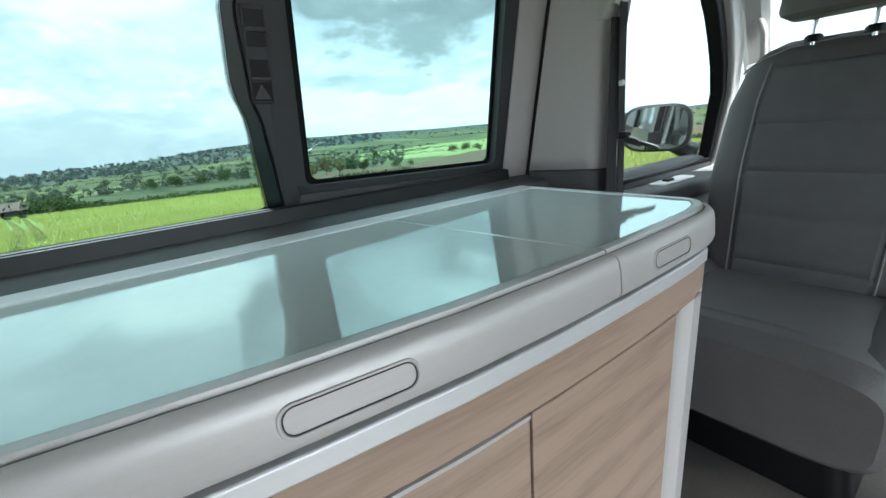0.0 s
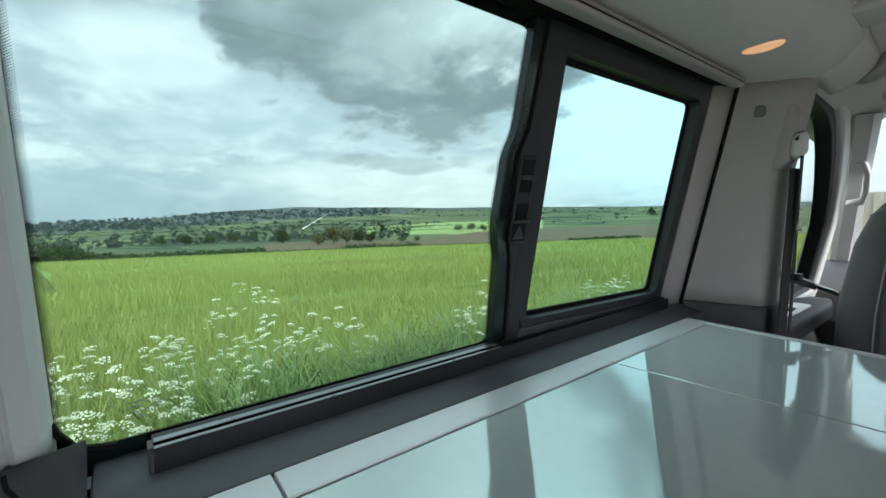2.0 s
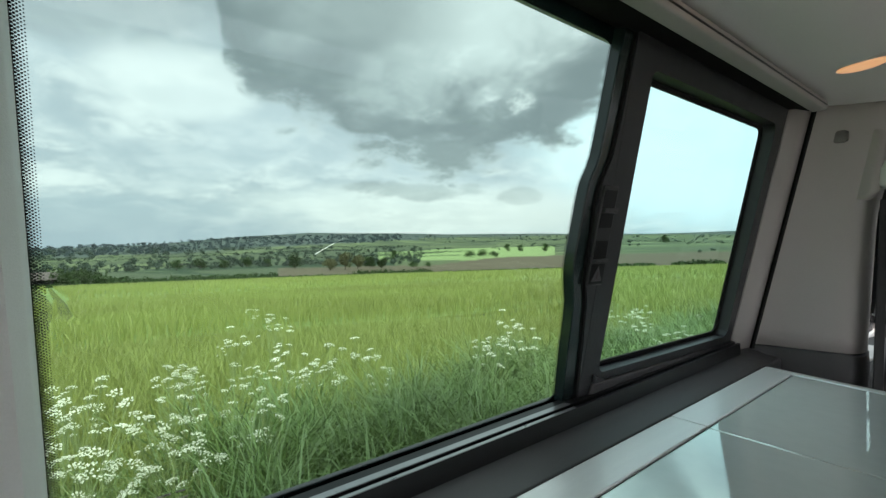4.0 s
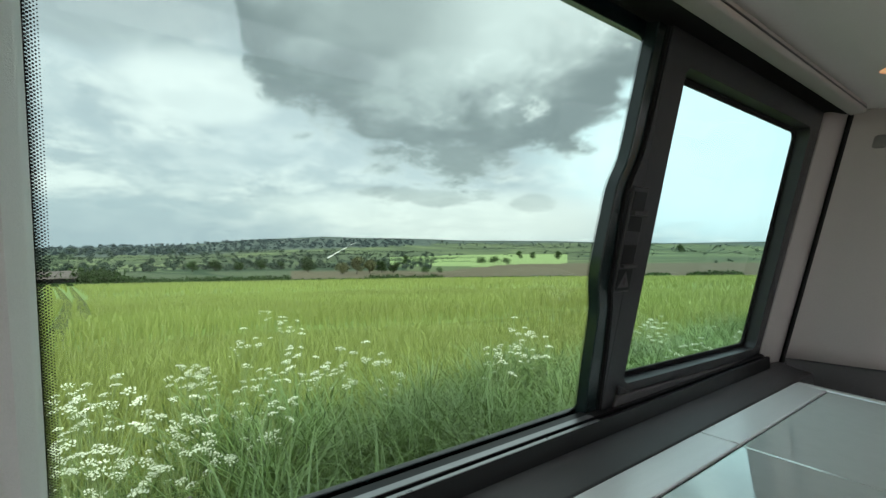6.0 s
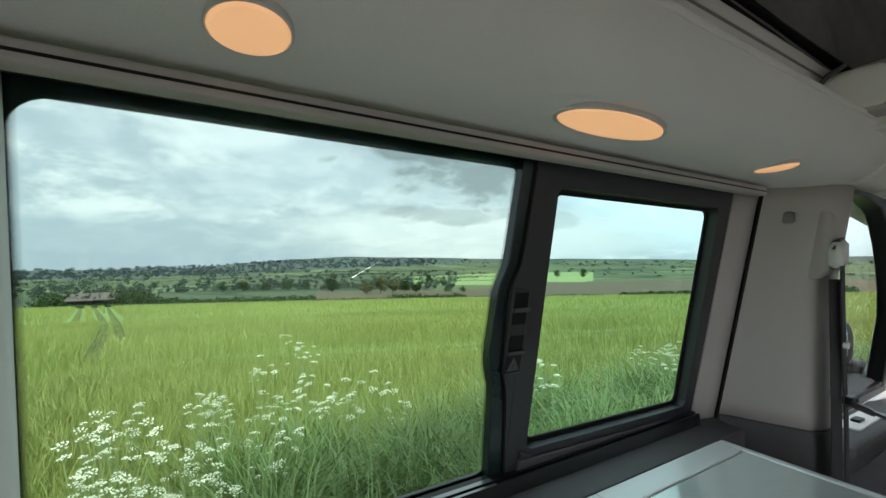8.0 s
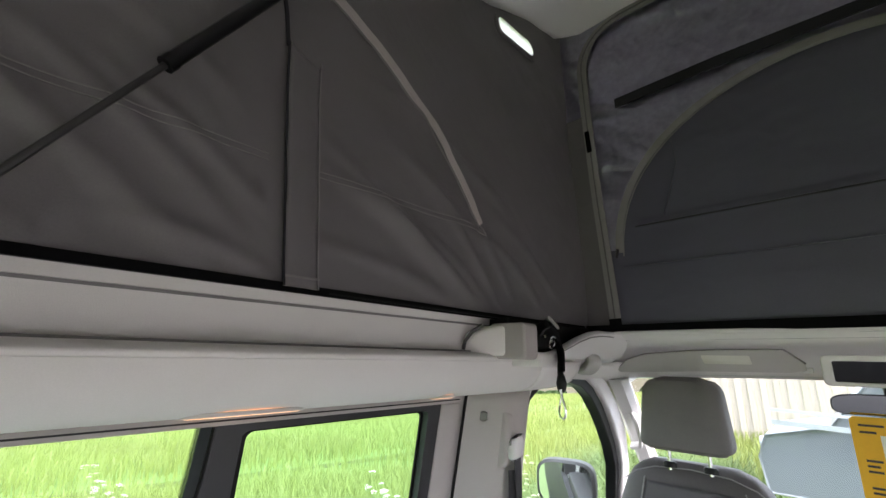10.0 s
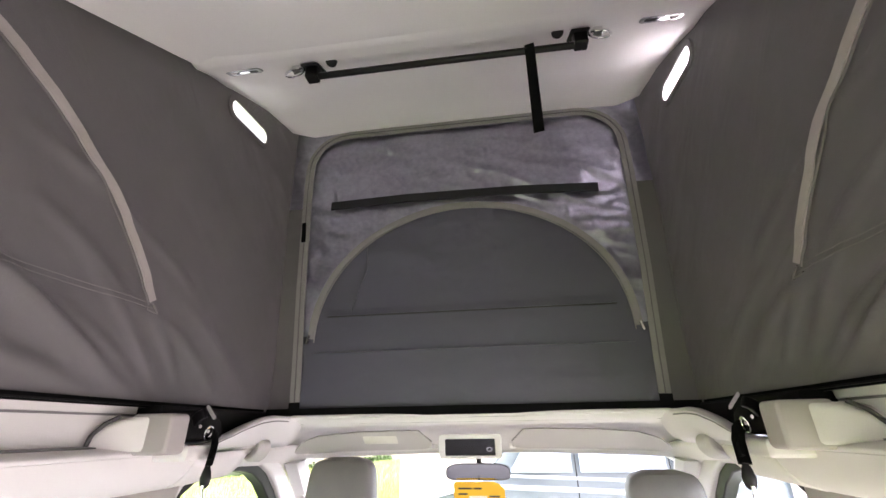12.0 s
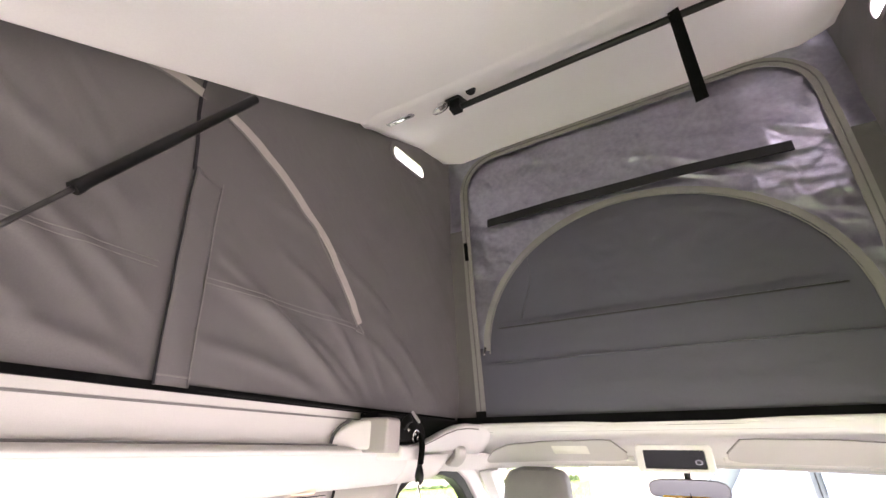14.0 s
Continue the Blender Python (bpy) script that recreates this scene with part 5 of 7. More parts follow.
def make_kitchen():
    top = thing("worktop", (-0.64, 0.4, 0.66), "worktop with three grey glass lids in a brushed aluminium rim", "worktop")
    for a, b in SEAMS:
        ys_ = [a + (b - a) * i / 14 for i in range(15)]
        line = [(glass_x(y), y) for y in ys_] + [(-0.8005, seam_y(-0.8005, y)) for y in (b, a)]
        lid = part("lid", Shape().prism(line, 0.694, 0.7045, "z"), "lid", top, "glossy grey glass lid", bevel=0.0012)
        back = [(-0.8475, seam_y(-0.8475, a)), (-0.8475, seam_y(-0.8475, b)), (-0.803, seam_y(-0.803, b)), (-0.803, seam_y(-0.803, a))]
        part("back_strip", Shape().prism(back, 0.692, 0.7062, "z"), "alu_light", top, "brushed aluminium back strip", bevel=0.0015)
        # rounded front rail of each lid
        rings = []
        for y in ys_:
            x = rim_x(y)
            rings.append([(x + dx, y, z) for dx, z in ((-0.0295, 0.690), (-0.0295, 0.7052), (-0.026, 0.7070), (-0.0160, 0.7062), (-0.0138, 0.7012), (-0.0118, 0.7012), (-0.0098, 0.7040),
                                                      (-0.0050, 0.7028), (0.000, 0.6975), (0.0030, 0.6860), (0.0050, 0.6620), (0.003, 0.6570), (-0.03, 0.6570))])
        part("front_rail", Shape().loft(rings), "alu", top, "rounded brushed aluminium front rail")
        part("rail_seal", Shape().tube([(rim_x(y) - 0.0128, y, 0.7018) for y in ys_], 0, flat=(0.0012, 0.0014, (0, 0, 1))), "groove", top, "grey line along the front rail")
        if a > -1:
            mid = 0.6145 if b < 1 else 1.035
            put = lambda u, v, d: (rim_x(u) + 0.0030 + (0.6860 - v) * 0.085 + d, u, v + d * 0.1)
            grip = part("grip", Shape().ring(rounded(mid - 0.050, 0.6655, mid + 0.050, 0.6905, 0.011, 5), rounded(mid - 0.0475, 0.6675, mid + 0.0475, 0.6885, 0.009, 5), put, -0.004, 0.0012), "alu", top, "rounded recessed lid grip", bevel=0.0006)
            part("grip_recess", Shape().slab(rounded(mid - 0.046, 0.669, mid + 0.046, 0.687, 0.008, 5), put, -0.002, 0.0003), "alu", grip)
            # no real recess: a dark outline paints the shade at its edge
            part("grip_shadow_gap", Shape().tube([Vector(put(u, v, 0.0006)) for u, v in rounded(mid - 0.0465, 0.6682, mid + 0.0465, 0.6878, 0.0085, 5)], 0.0006, 5, closed=True), "trim_dark", grip)
    end = Shape().prism([(-0.8475, 1.2225), (-0.490, 1.2225), (-0.470, 1.228), (-0.492, 1.2385), (-0.8475, 1.2385)], 0.657, 0.7066, "z")
    part("end_rail", end, "alu_light", top, "aluminium end rail", bevel=0.003)
    for y in (0.3542, 0.9152):
        line = [(-0.847, seam_y(-0.847, y) - 0.0012), (glass_x(y), y - 0.0012), (glass_x(y), y + 0.0012), (-0.847, seam_y(-0.847, y) + 0.0012)]
        part("lid_joint", Shape().prism(line, 0.690, 0.7022, "z"), "groove", top)
    for k, (x0, y0, y1) in enumerate(((-0.783, 0.258, 0.284), (-0.776, 0.256, 0.286), (-0.769, 0.260, 0.280), (-0.760, 0.256, 0.284), (-0.752, 0.258, 0.278), (-0.744, 0.256, 0.284))):
        part("etched_bar", Shape().box(x0, y0, 0.7044, x0 + 0.0009, y1, 0.7047), "lamp_body", top)
    hinge = Shape()
    hinge.tube([(-0.8018, -1.1, 0.7015), (-0.8018, 1.222, 0.7015)], 0.0016, 5)
    part("hinge_line", hinge, "black", top)
    cab = thing("kitchen_unit", (-0.64, 0.4, 0.0), "built-in kitchen unit with oak-look fronts and silver edge strips", "cabinet")

    def face(x_off, z0, z1, y0, y1, depth, n=20):
        yy = [y0 + (y1 - y0) * i / n for i in range(n + 1)]
        line = [(rim_x(y) + x_off, y) for y in yy] + [(rim_x(y) + x_off - depth, y) for y in reversed(yy)]
        return Shape().prism(line, z0, z1, "z")

    part("shadow_gap", face(-0.012, 0.648, 0.657, -1.1, 1.226, 0.05, 40), "black", cab)
    part("silver_strip", face(0.0, 0.628, 0.648, -1.1, 1.232, 0.02, 40), "alu_light", cab, "pale silver strip", bevel=0.002)
    part("carcass", Shape().prism([(-0.95, -1.1), (-0.585, -1.1), (-0.56, 0.0), (-0.51, 0.35), (-0.47, 0.62), (-0.47, 1.22), (-0.95, 1.22)], 0.0, 0.655, "z"), "wood", cab)
    part("upper_front", face(-0.005, 0.5775, 0.628, -1.1, 1.20, 0.016, 40), "wood", cab, "oak-look upper front")
    for y0, y1, z0 in ((-1.1, -0.16, 0.06), (-0.156, 0.35, 0.06), (0.354, 0.7815, 0.06), (0.7855, 1.083, 0.06)):
        door = part("front_panel", face(-0.005, z0, 0.5745, y0, y1, 0.016, 14), "wood", cab, "oak-look front panel", bevel=0.001)
        if 0.3 < y0 < 0.5:
            part("edge_strip", face(-0.0035, 0.5708, 0.5752, y0, y1, 0.004), "alu", door, "bright top edge")
        if y0 == -0.156:
            part("edge_strip", face(-0.0035, 0.5708, 0.5752, y0, y1, 0.004), "alu", door, "bright top edge")
    part("joint_line", face(-0.010, 0.5745, 0.5775, -1.1, 1.20, 0.01, 40), "chrome", cab)
    post = Shape()
    rings = []
    for z, k in ((0.0, 0), (0.54, 0), (0.562, 0.006), (0.5715, 0.016)):
        rings.append([(x, y, z) for x, y in ((-0.447, 1.088 + k), (-0.437, 1.09 + k), (-0.4365, 1.105), (-0.446, 1.113), (-0.452, 1.13), (-0.447, 1.145), (-0.438, 1.155), (-0.440, 1.186), (-0.452, 1.192), (-0.475, 1.192), (-0.475, 1.088))])
    part("post", post.loft(rings), "alu", cab, "grooved aluminium handle profile", bevel=0.001)
    part("end_panel", Shape().prism([(-0.95, 1.20), (-0.475, 1.194), (-0.455, 1.200), (-0.450, 1.215), (-0.462, 1.232), (-0.49, 1.236), (-0.95, 1.236)], 0.0, 0.650, "z"), "alu_light", cab, "rounded silver end panel", bevel=0.002)
    part("plinth", Shape().prism([(-0.95, -1.1), (-0.58, -1.1), (-0.555, 0.0), (-0.505, 0.35), (-0.466, 0.62), (-0.462, 1.09), (-0.95, 1.09)], 0.0, 0.058, "z"), "trim_dark", cab)


make_kitchen()


# ---------------------------------------------------------------- seats


def soft_block(rings, n=8, power=0.36):
    """Loft of superellipse sections: rows of (centre, half width along x, half depth along the second axis, axis vectors)."""
    out = []
    for c, hx, hy, ax, ay in rings:
        ring = []
        for i in range(4 * n):
            a = 2 * math.pi * i / (4 * n)
            ca, sa = math.cos(a), math.sin(a)
            ring.append(Vector(c) + Vector(ax) * (hx * math.copysign(abs(ca) ** power, ca)) + Vector(ay) * (hy * math.copysign(abs(sa) ** power, sa)))
        out.append(ring)
    return Shape().loft(out)


def make_seat(name, cx, facing, label, drop=0.0):
    """A cab seat: facing -1 looks to the back of the van. Its backrest stands at the far side."""
    e = thing(name, (cx, 1.72, 0.0), label, "seat", "cab seats")
    f = facing
    yb = 1.950 if f < 0 else 1.97                      # backrest middle

    def P(x, y, z):
        return (cx + x, y, z)
    rows = []
    for i in range(41):
        q = i / 40
        z = 0.30 + 0.690 * q
        hw = lerp(q, (0, 0.12, 0.5, 0.78, 0.90, 0.96, 0.99, 1.0), (0.235, 0.245, 0.25, 0.228, 0.200, 0.172, 0.140, 0.115))
        dep = lerp(q, (0, 0.1, 0.6, 0.9, 0.97, 1.0), (0.075, 0.085, 0.075, 0.055, 0.042, 0.018))
        lean = 0.07 * q
        rows.append((P(0, yb + lean, z), hw, dep, (1, 0, 0), (0, 1, 0)))
    back = part("backrest", soft_block(rows, 9, 0.5), "leather", e, "dark grey leatherette backrest")
    # padded middle panel with cross channels
    sh = Shape()
    grid_rows = []
    chan = (0.42, 0.545, 0.665, 0.785)
    for i in range(61):
        z = 0.315 + 0.615 * i / 60
        q = (z - 0.30) / 0.690
        hw = lerp(q, (0, 0.5, 0.8, 0.93, 1), (0.150, 0.158, 0.146, 0.130, 0.12))
        dep = lerp(q, (0, 0.1, 0.6, 0.9, 0.97, 1.0), (0.075, 0.085, 0.075, 0.055, 0.042, 0.018))
        row = []
        for j in range(25):
            u = -1 + 2 * j / 24
            bulge = 0.006 * (1 - u * u) - 0.012 * max(abs(u) - 0.93, 0) / 0.07
            g = sum(0.006 * math.exp(-((z - c) / 0.006) ** 2) for c in chan)
            row.append(P(hw * u, yb + 0.07 * q - (dep + 0.004 + bulge - g), z))
        grid_rows.append(row)
    part("middle_panel", sh.grid(grid_rows), "leather_mid", back, "channel-stitched middle panel", solid=0.003)
    for s in (-1, 1):
        line = []
        for i in range(22):
            z = 0.31 + 0.63 * i / 21
            q = (z - 0.30) / 0.690
            hw = lerp(q, (0, 0.5, 0.8, 0.93, 1), (0.150, 0.158, 0.146, 0.130, 0.12))
            dep = lerp(q, (0, 0.1, 0.6, 0.9, 0.97, 1.0), (0.075, 0.085, 0.075, 0.055, 0.042, 0.018))
            line.append(P(s * (hw + 0.003), yb + 0.07 * q - dep - 0.003, z))
        part("seam", Shape().tube(line, 0.0022, 5), "piping", back, "grey piped seam")
    topseam = [P(lerp(k, (0, 1), (-0.20, 0.20)), yb + 0.045 - 0.03, 0.30 + 0.690 * lerp(abs(2 * k - 1), (0, 0.5, 0.8, 1), (0.985, 0.975, 0.945, 0.90))) for k in [i / 20 for i in range(21)]]
    part("top_seam", Shape().tube(topseam, 0.002, 5), "piping", back)
    # cushion
    yf = 1.42 if f < 0 else 1.55
    rows = []
    y_back = yb + 0.03
    for i in range(17):
        q = i / 16
        y = yf + (y_back - yf) * q
        hz = lerp(q, (0, 0.02, 0.06, 0.4, 1), (0.09, 0.112, 0.122, 0.122, 0.11))
        zc = lerp(q, (0, 0.08, 0.2, 1), (0.285, 0.288, 0.290, 0.262))
        rows.append((P(0, y, zc), lerp(q, (0, 0.05, 0.15, 1), (0.235, 0.25, 0.258, 0.25)), hz, (1, 0, 0), (0, 0, 1)))
    cush = part("cushion", soft_block(rows, 9, 0.42), "leather", e, "dark grey leatherette seat cushion")
    g = []
    for i in range(25):
        q = i / 24
        y = yf + 0.07 + (y_back - yf - 0.12) * q
        g.append([P(0.155 * u, y, lerp(q, (0, 1), (0.4065, 0.3690)) + 0.004 * (1 - u * u) - 0.006 * math.exp(-((q - 0.35) / 0.02) ** 2) - 0.006 * math.exp(-((q - 0.65) / 0.02) ** 2)) for u in [-1 + j / 6 for j in range(13)]])
    part("cushion_panel", Shape().grid(g), "leather_mid", cush, "stitched seat panel", solid=0.004)
    for s in (-1, 1):
        part("bolster", soft_block([(P(s * 0.225, yf + 0.05 + 0.5 * k, 0.372 - 0.02 * k), 0.052 * w, 0.045 * w, (1, 0, 0), (0, 0, 1)) for k, w in ((0, 0.5), (0.06, 0.9), (0.3, 1), (0.8, 1), (1, 0.8))], 6, 0.7), "leather", cush)
    part("seat_base", Shape().loft([[P(x, y, z) for x, y in rounded(-0.20 - k, 1.55, 0.20 + k, 2.02, 0.04)] for z, k in ((0.0, 0.015), (0.10, 0.0), (0.18, -0.01))]), "black", e, "black swivel base", bevel=0.004)
    part("swivel_plate", Shape().tube([P(0, 1.78, 0.13), P(0, 1.78, 0.165)], 0.20, 24), "trim_dark", e)
    # headrest
    hx, hy = 0.0, yb + 0.005
    rows = []
    for i in range(19):
        q = i / 18
        z = 1.032 - drop + 0.215 * q
        k = lerp(q, (0, 0.03, 0.10, 0.80, 0.92, 0.98, 1), (0.80, 0.93, 1, 0.95, 0.86, 0.66, 0.45))
        rows.append((P(hx, hy + 0.02 * q, z), 0.124 * k * lerp(q, (0, 1), (1.03, 0.93)), 0.052 * lerp(q, (0, 0.06, 0.8, 0.95, 1), (0.7, 1, 0.95, 0.75, 0.35)), (1, 0, 0), (0, 1, 0)))
    hr = part("headrest", soft_block(rows, 9, 0.42), "headrest", e, "padded grey headrest")
    for s in (-1, 1):
        part("stalk", Shape().tube([P(s * 0.055, hy + 0.01, 0.97), P(s * 0.055, hy + 0.01, 1.06)], 0.0058, 10), "chrome", hr, "chrome stalk")
        part("stalk_collar", Shape().loft([[P(s * 0.055 + 0.019 * k * math.cos(a), hy + 0.01 + 0.012 * k * math.sin(a), z) for a in [i * math.pi / 8 for i in range(16)]] for z, k in ((0.978, 1), (0.990, 1), (0.995, 0.7))]), "black", hr)
    return e


make_seat("swivel_seat", -0.468, -1, "dark grey leatherette cab seat turned to face the living area")
make_seat("cab_seat", 0.585, 1, "dark grey leatherette cab seat with a padded headrest", 0.045)

# ---------------------------------------------------------------- cab: roof header, doors, windscreen
HEAD_X = (-0.80, -0.74, -0.70, -0.67, -0.645, -0.615, -0.56, -0.4, 0, 0.4, 0.56, 0.615, 0.645, 0.67, 0.70, 0.74, 0.80)
HEAD_Z = (1.286, 1.290, 1.302, 1.326, 1.346, 1.362, 1.370, 1.371, 1.371, 1.371, 1.370, 1.362, 1.346, 1.326, 1.302, 1.290, 1.286)


def head_z(x):
    return lerp(x, HEAD_X, HEAD_Z)


def head_y(x):
    return lerp(abs(x), (0, 0.55, 0.63, 0.70, 0.80), (1.750, 1.742, 1.72, 1.68, 1.62))


def make_header():
    xs = [-0.80 + 1.6 * i / 80 for i in range(81)]
    rows = []
    for k in range(17):
        q = k / 16
        row = []
        for x in xs:
            y0, z0 = head_y(x), head_z(x)
            y1, z1 = 2.18 - 0.06 * (x / 0.75) ** 2, 1.250 - 0.02 * (x / 0.75) ** 2
            y = y0 + (y1 - y0) * q
            z = lerp(q, (0, 0.015, 0.03, 0.05, 0.07, 0.10, 0.25, 0.6, 0.85, 1), (z0, z0 - 0.006, z0 - 0.015, z0 - 0.018, z0 - 0.023, z0 - 0.024, z0 - 0.026, z0 - 0.024, z0 - 0.040, z1))
            row.append((x, y, z))
        rows.append(row)
    setting("ceiling_header", Shape().grid(rows), "trim_pale", "pale moulded header above the windscreen", solid=0.006)
    bead = Shape().tube([(x, head_y(x) - 0.004, head_z(x) + 0.003) for x in xs[4:-4]], 0.006, 8)
    setting("trim_header_bead", bead, "trim_pale", "rounded bead along the header edge")
    step = Shape().tube([(x * 0.985, head_y(x) + 0.020, head_z(x) - 0.017) for x in xs[5:-5]], 0.0022, 6)
    setting("trim_header_line", step, "groove", "fine moulding line of the header")
    # cab roof lining beside the opening, from header to pillar on both sides
    for s in (-1, 1):
        g = []
        for i in range(13):
            y = 1.40 + 0.80 * i / 12
            g.append([(s * x, y, lerp(y, (1.40, 1.56, 1.7, 2.0, 2.2), (zz, zz + 0.004, zz + 0.002, zz - 0.012, zz - 0.04))) for x, zz in
                      ((0.845, 1.208), (0.80, 1.220), (0.76, 1.233), (0.72, 1.248), (0.69, 1.264), (0.665, 1.282), (0.645, 1.296))])
        setting("ceiling_cab", Shape().grid(g), "headliner", "pale lining of the cab roof edge", solid=0.006)
    setting("ceiling_cab_top", Shape().box(-0.86, 1.775, 1.392, 0.86, 2.20, 1.42), "paint", "sheet roof over the cab")


make_header()


def make_visors():
    for s, w0, w1 in ((-1, 0.154, 0.655), (1, 0.121, 0.625)):
        e = thing("sun_visor", (s * 0.38, 1.92, 1.33), "folded grey sun visor under the header", "sun visor", "sun visors")
        top, bot = [], []
        xs = [w0 + (w1 - w0) * i / 14 for i in range(15)]
        line = []
        for i, x in enumerate(xs):
            q = i / 14
            line.append((x, lerp(q, (0, 0.03, 0.08, 0.5, 0.78, 0.92, 1), (1.290, 1.314, 1.326, 1.322, 1.312, 1.294, 1.270))))
        for i, x in enumerate(reversed(xs)):
            q = 1 - i / 14
            line.append((x + (0.015 if q > 0.97 else 0), lerp(q, (0, 0.06, 0.5, 1), (1.278, 1.271, 1.268, 1.257))))
        put = lambda u, v, d: (s * u, 1.952 - (v - 1.292) * 1.5 + d, v - d * 0.35)
        body = part("visor_body", Shape().slab(line, put, -0.014, 0.008), "visor", e, bevel=0.006, segments=3)
        # dark tube drawn as the shadow line between visor and header
        edge_line = [put(u, v + 0.003, -0.004) for u, v in line[:15]]
        part("visor_gap", Shape().tube(edge_line, 0.0030, 6), "groove", e, "dark line drawn for the shade over the folded visor")
        if s < 0:
            part("visor_label", Shape().slab(rounded(0.27, 1.284, 0.39, 1.308, 0.003, 2), put, -0.0158, -0.0145), "sticker", body, "pale warning label")
        part("visor_clip", Shape().box(s * (w0 - 0.012), 1.985, 1.268, s * (w0 + 0.012), 2.015, 1.284), "trim_pale", e, bevel=0.003)


make_visors()


def make_console():
    e = thing("overhead_console", (-0.012, 1.86, 1.30), "pale overhead console with a dark display above the mirror", "console")
    put = lambda u, v, d: (u, 1.90 + d + (1.30 - v) * 0.25, v)
    part("housing", Shape().ring(rounded(-0.122, 1.242, 0.085, 1.316, 0.012, 4), rounded(-0.101, 1.252, 0.064, 1.302, 0.004, 4), put, -0.004, 0.05), "trim_pale", e, bevel=0.003)
    part("display", Shape().slab(rounded(-0.101, 1.252, 0.064, 1.302, 0.004, 4), put, 0.004, 0.02), "screen", e, "dark display panel")
    part("knob", Shape().ring([(0.045 + 0.010 * math.cos(a), 1.270 + 0.0075 * math.sin(a)) for a in [i * math.pi / 8 for i in range(16)]],
                             [(0.045 + 0.006 * math.cos(a), 1.270 + 0.0045 * math.sin(a)) for a in [i * math.pi / 8 for i in range(16)]], put, -0.002, 0.006), "chrome", e, "small chrome-ringed button")


make_console()


def make_mirror():
    e = thing("rear_view_mirror", (-0.008, 2.05, 1.225), "rear-view mirror on a short stalk below the console", "mirror")
    put = lambda u, v, d: (u, 2.090 + d - (v - 1.189) * 0.15, v)
    shape = [(-0.008 + 0.117 * math.copysign(abs(math.cos(a)) ** 0.35, math.cos(a)), 1.190 + 0.0275 * math.copysign(abs(math.sin(a)) ** 0.6, math.sin(a)) - 0.004 * abs(math.cos(a))) for a in [i * math.pi / 20 for i in range(40)]]
    small = [(-0.008 + (u + 0.008) * 0.97, 1.1895 + (v - 1.1895) * 0.90) for u, v in shape]
    part("housing", Shape().slab(shape, put, -0.002, 0.030), "trim_dark", e, bevel=0.006)
    part("mirror_glass", Shape().slab(small, put, -0.0035, -0.0022), "dim_mirror", e, "mirror glass")
    part("stalk", Shape().tube([(-0.005, 2.110, 1.199), (-0.004, 2.115, 1.226), (-0.002, 2.11, 1.256)], [0.011, 0.010, 0.013], 10), "black", e)


make_mirror()


def make_card():
    e = thing("hanging_card", (-0.005, 2.03, 1.19), "yellow printed cardboard tag hanging below the mirror", "tag")
    put = lambda u, v, d: (u, 2.078 + d - (v - 1.0) * 0.05, v - 0.035)
    line = [(-0.094, 0.955), (0.084, 0.955), (0.084, 1.172), (0.064, 1.190), (0.045, 1.196), (-0.086, 1.196), (-0.094, 1.188)]
    card = part("card", Shape().slab(line, put, -0.0006, 0.0006), "yellow", e)

    def bar(name, x0, z0, x1, z1, mat, k=0):
        part(name, Shape().slab([(x0, z0), (x1, z0), (x1, z1), (x0, z1)], put, -0.0016 - k * 0.0008, -0.0008 - k * 0.0008), mat, card, smooth=False)

    for x0, z, x1 in ((-0.078, 1.172, -0.030), (-0.024, 1.172, 0.004), (-0.078, 1.155, -0.046), (0.030, 1.148, 0.066), (-0.076, 1.085, -0.045), (-0.076, 1.072, -0.052), (-0.076, 1.059, -0.048), (-0.076, 1.02, -0.038), (-0.076, 1.008, -0.05)):
        bar("text_bar", x0, z, x1, z + 0.0055, "card_ink")
    bar("badge", -0.040, 1.088, 0.022, 1.152, "card_white")
    bar("badge_square", -0.030, 1.098, 0.012, 1.142, "card_red", 1)
    bar("badge_band", -0.030, 1.112, 0.012, 1.128, "card_white", 2)
    bar("picture_block", 0.012, 1.02, 0.084, 1.080, "card_ink")
    bar("picture_block", 0.008, 0.965, 0.084, 1.005, "card_ink")
    bar("picture_bar", 0.030, 1.036, 0.070, 1.046, "yellow", 1)
    bar("picture_bar", 0.024, 0.98, 0.066, 0.988, "card_white", 1)
    part("cord", Shape().tube([(-0.005, 2.072, 1.158), (-0.005, 2.09, 1.18)], 0.0012, 5), "band", e)


make_card()

# windscreen plane: z falls as y grows


def screen(u, v, d=0.0):
    """u across, v down from the top edge (metres along the glass)."""
    return (u, 2.165 - 0.05 * (u / 0.75) ** 2 + 0.83 * v + d * 0.55, 1.258 - 0.02 * (u / 0.75) ** 2 - 0.557 * v + d * 0.83)


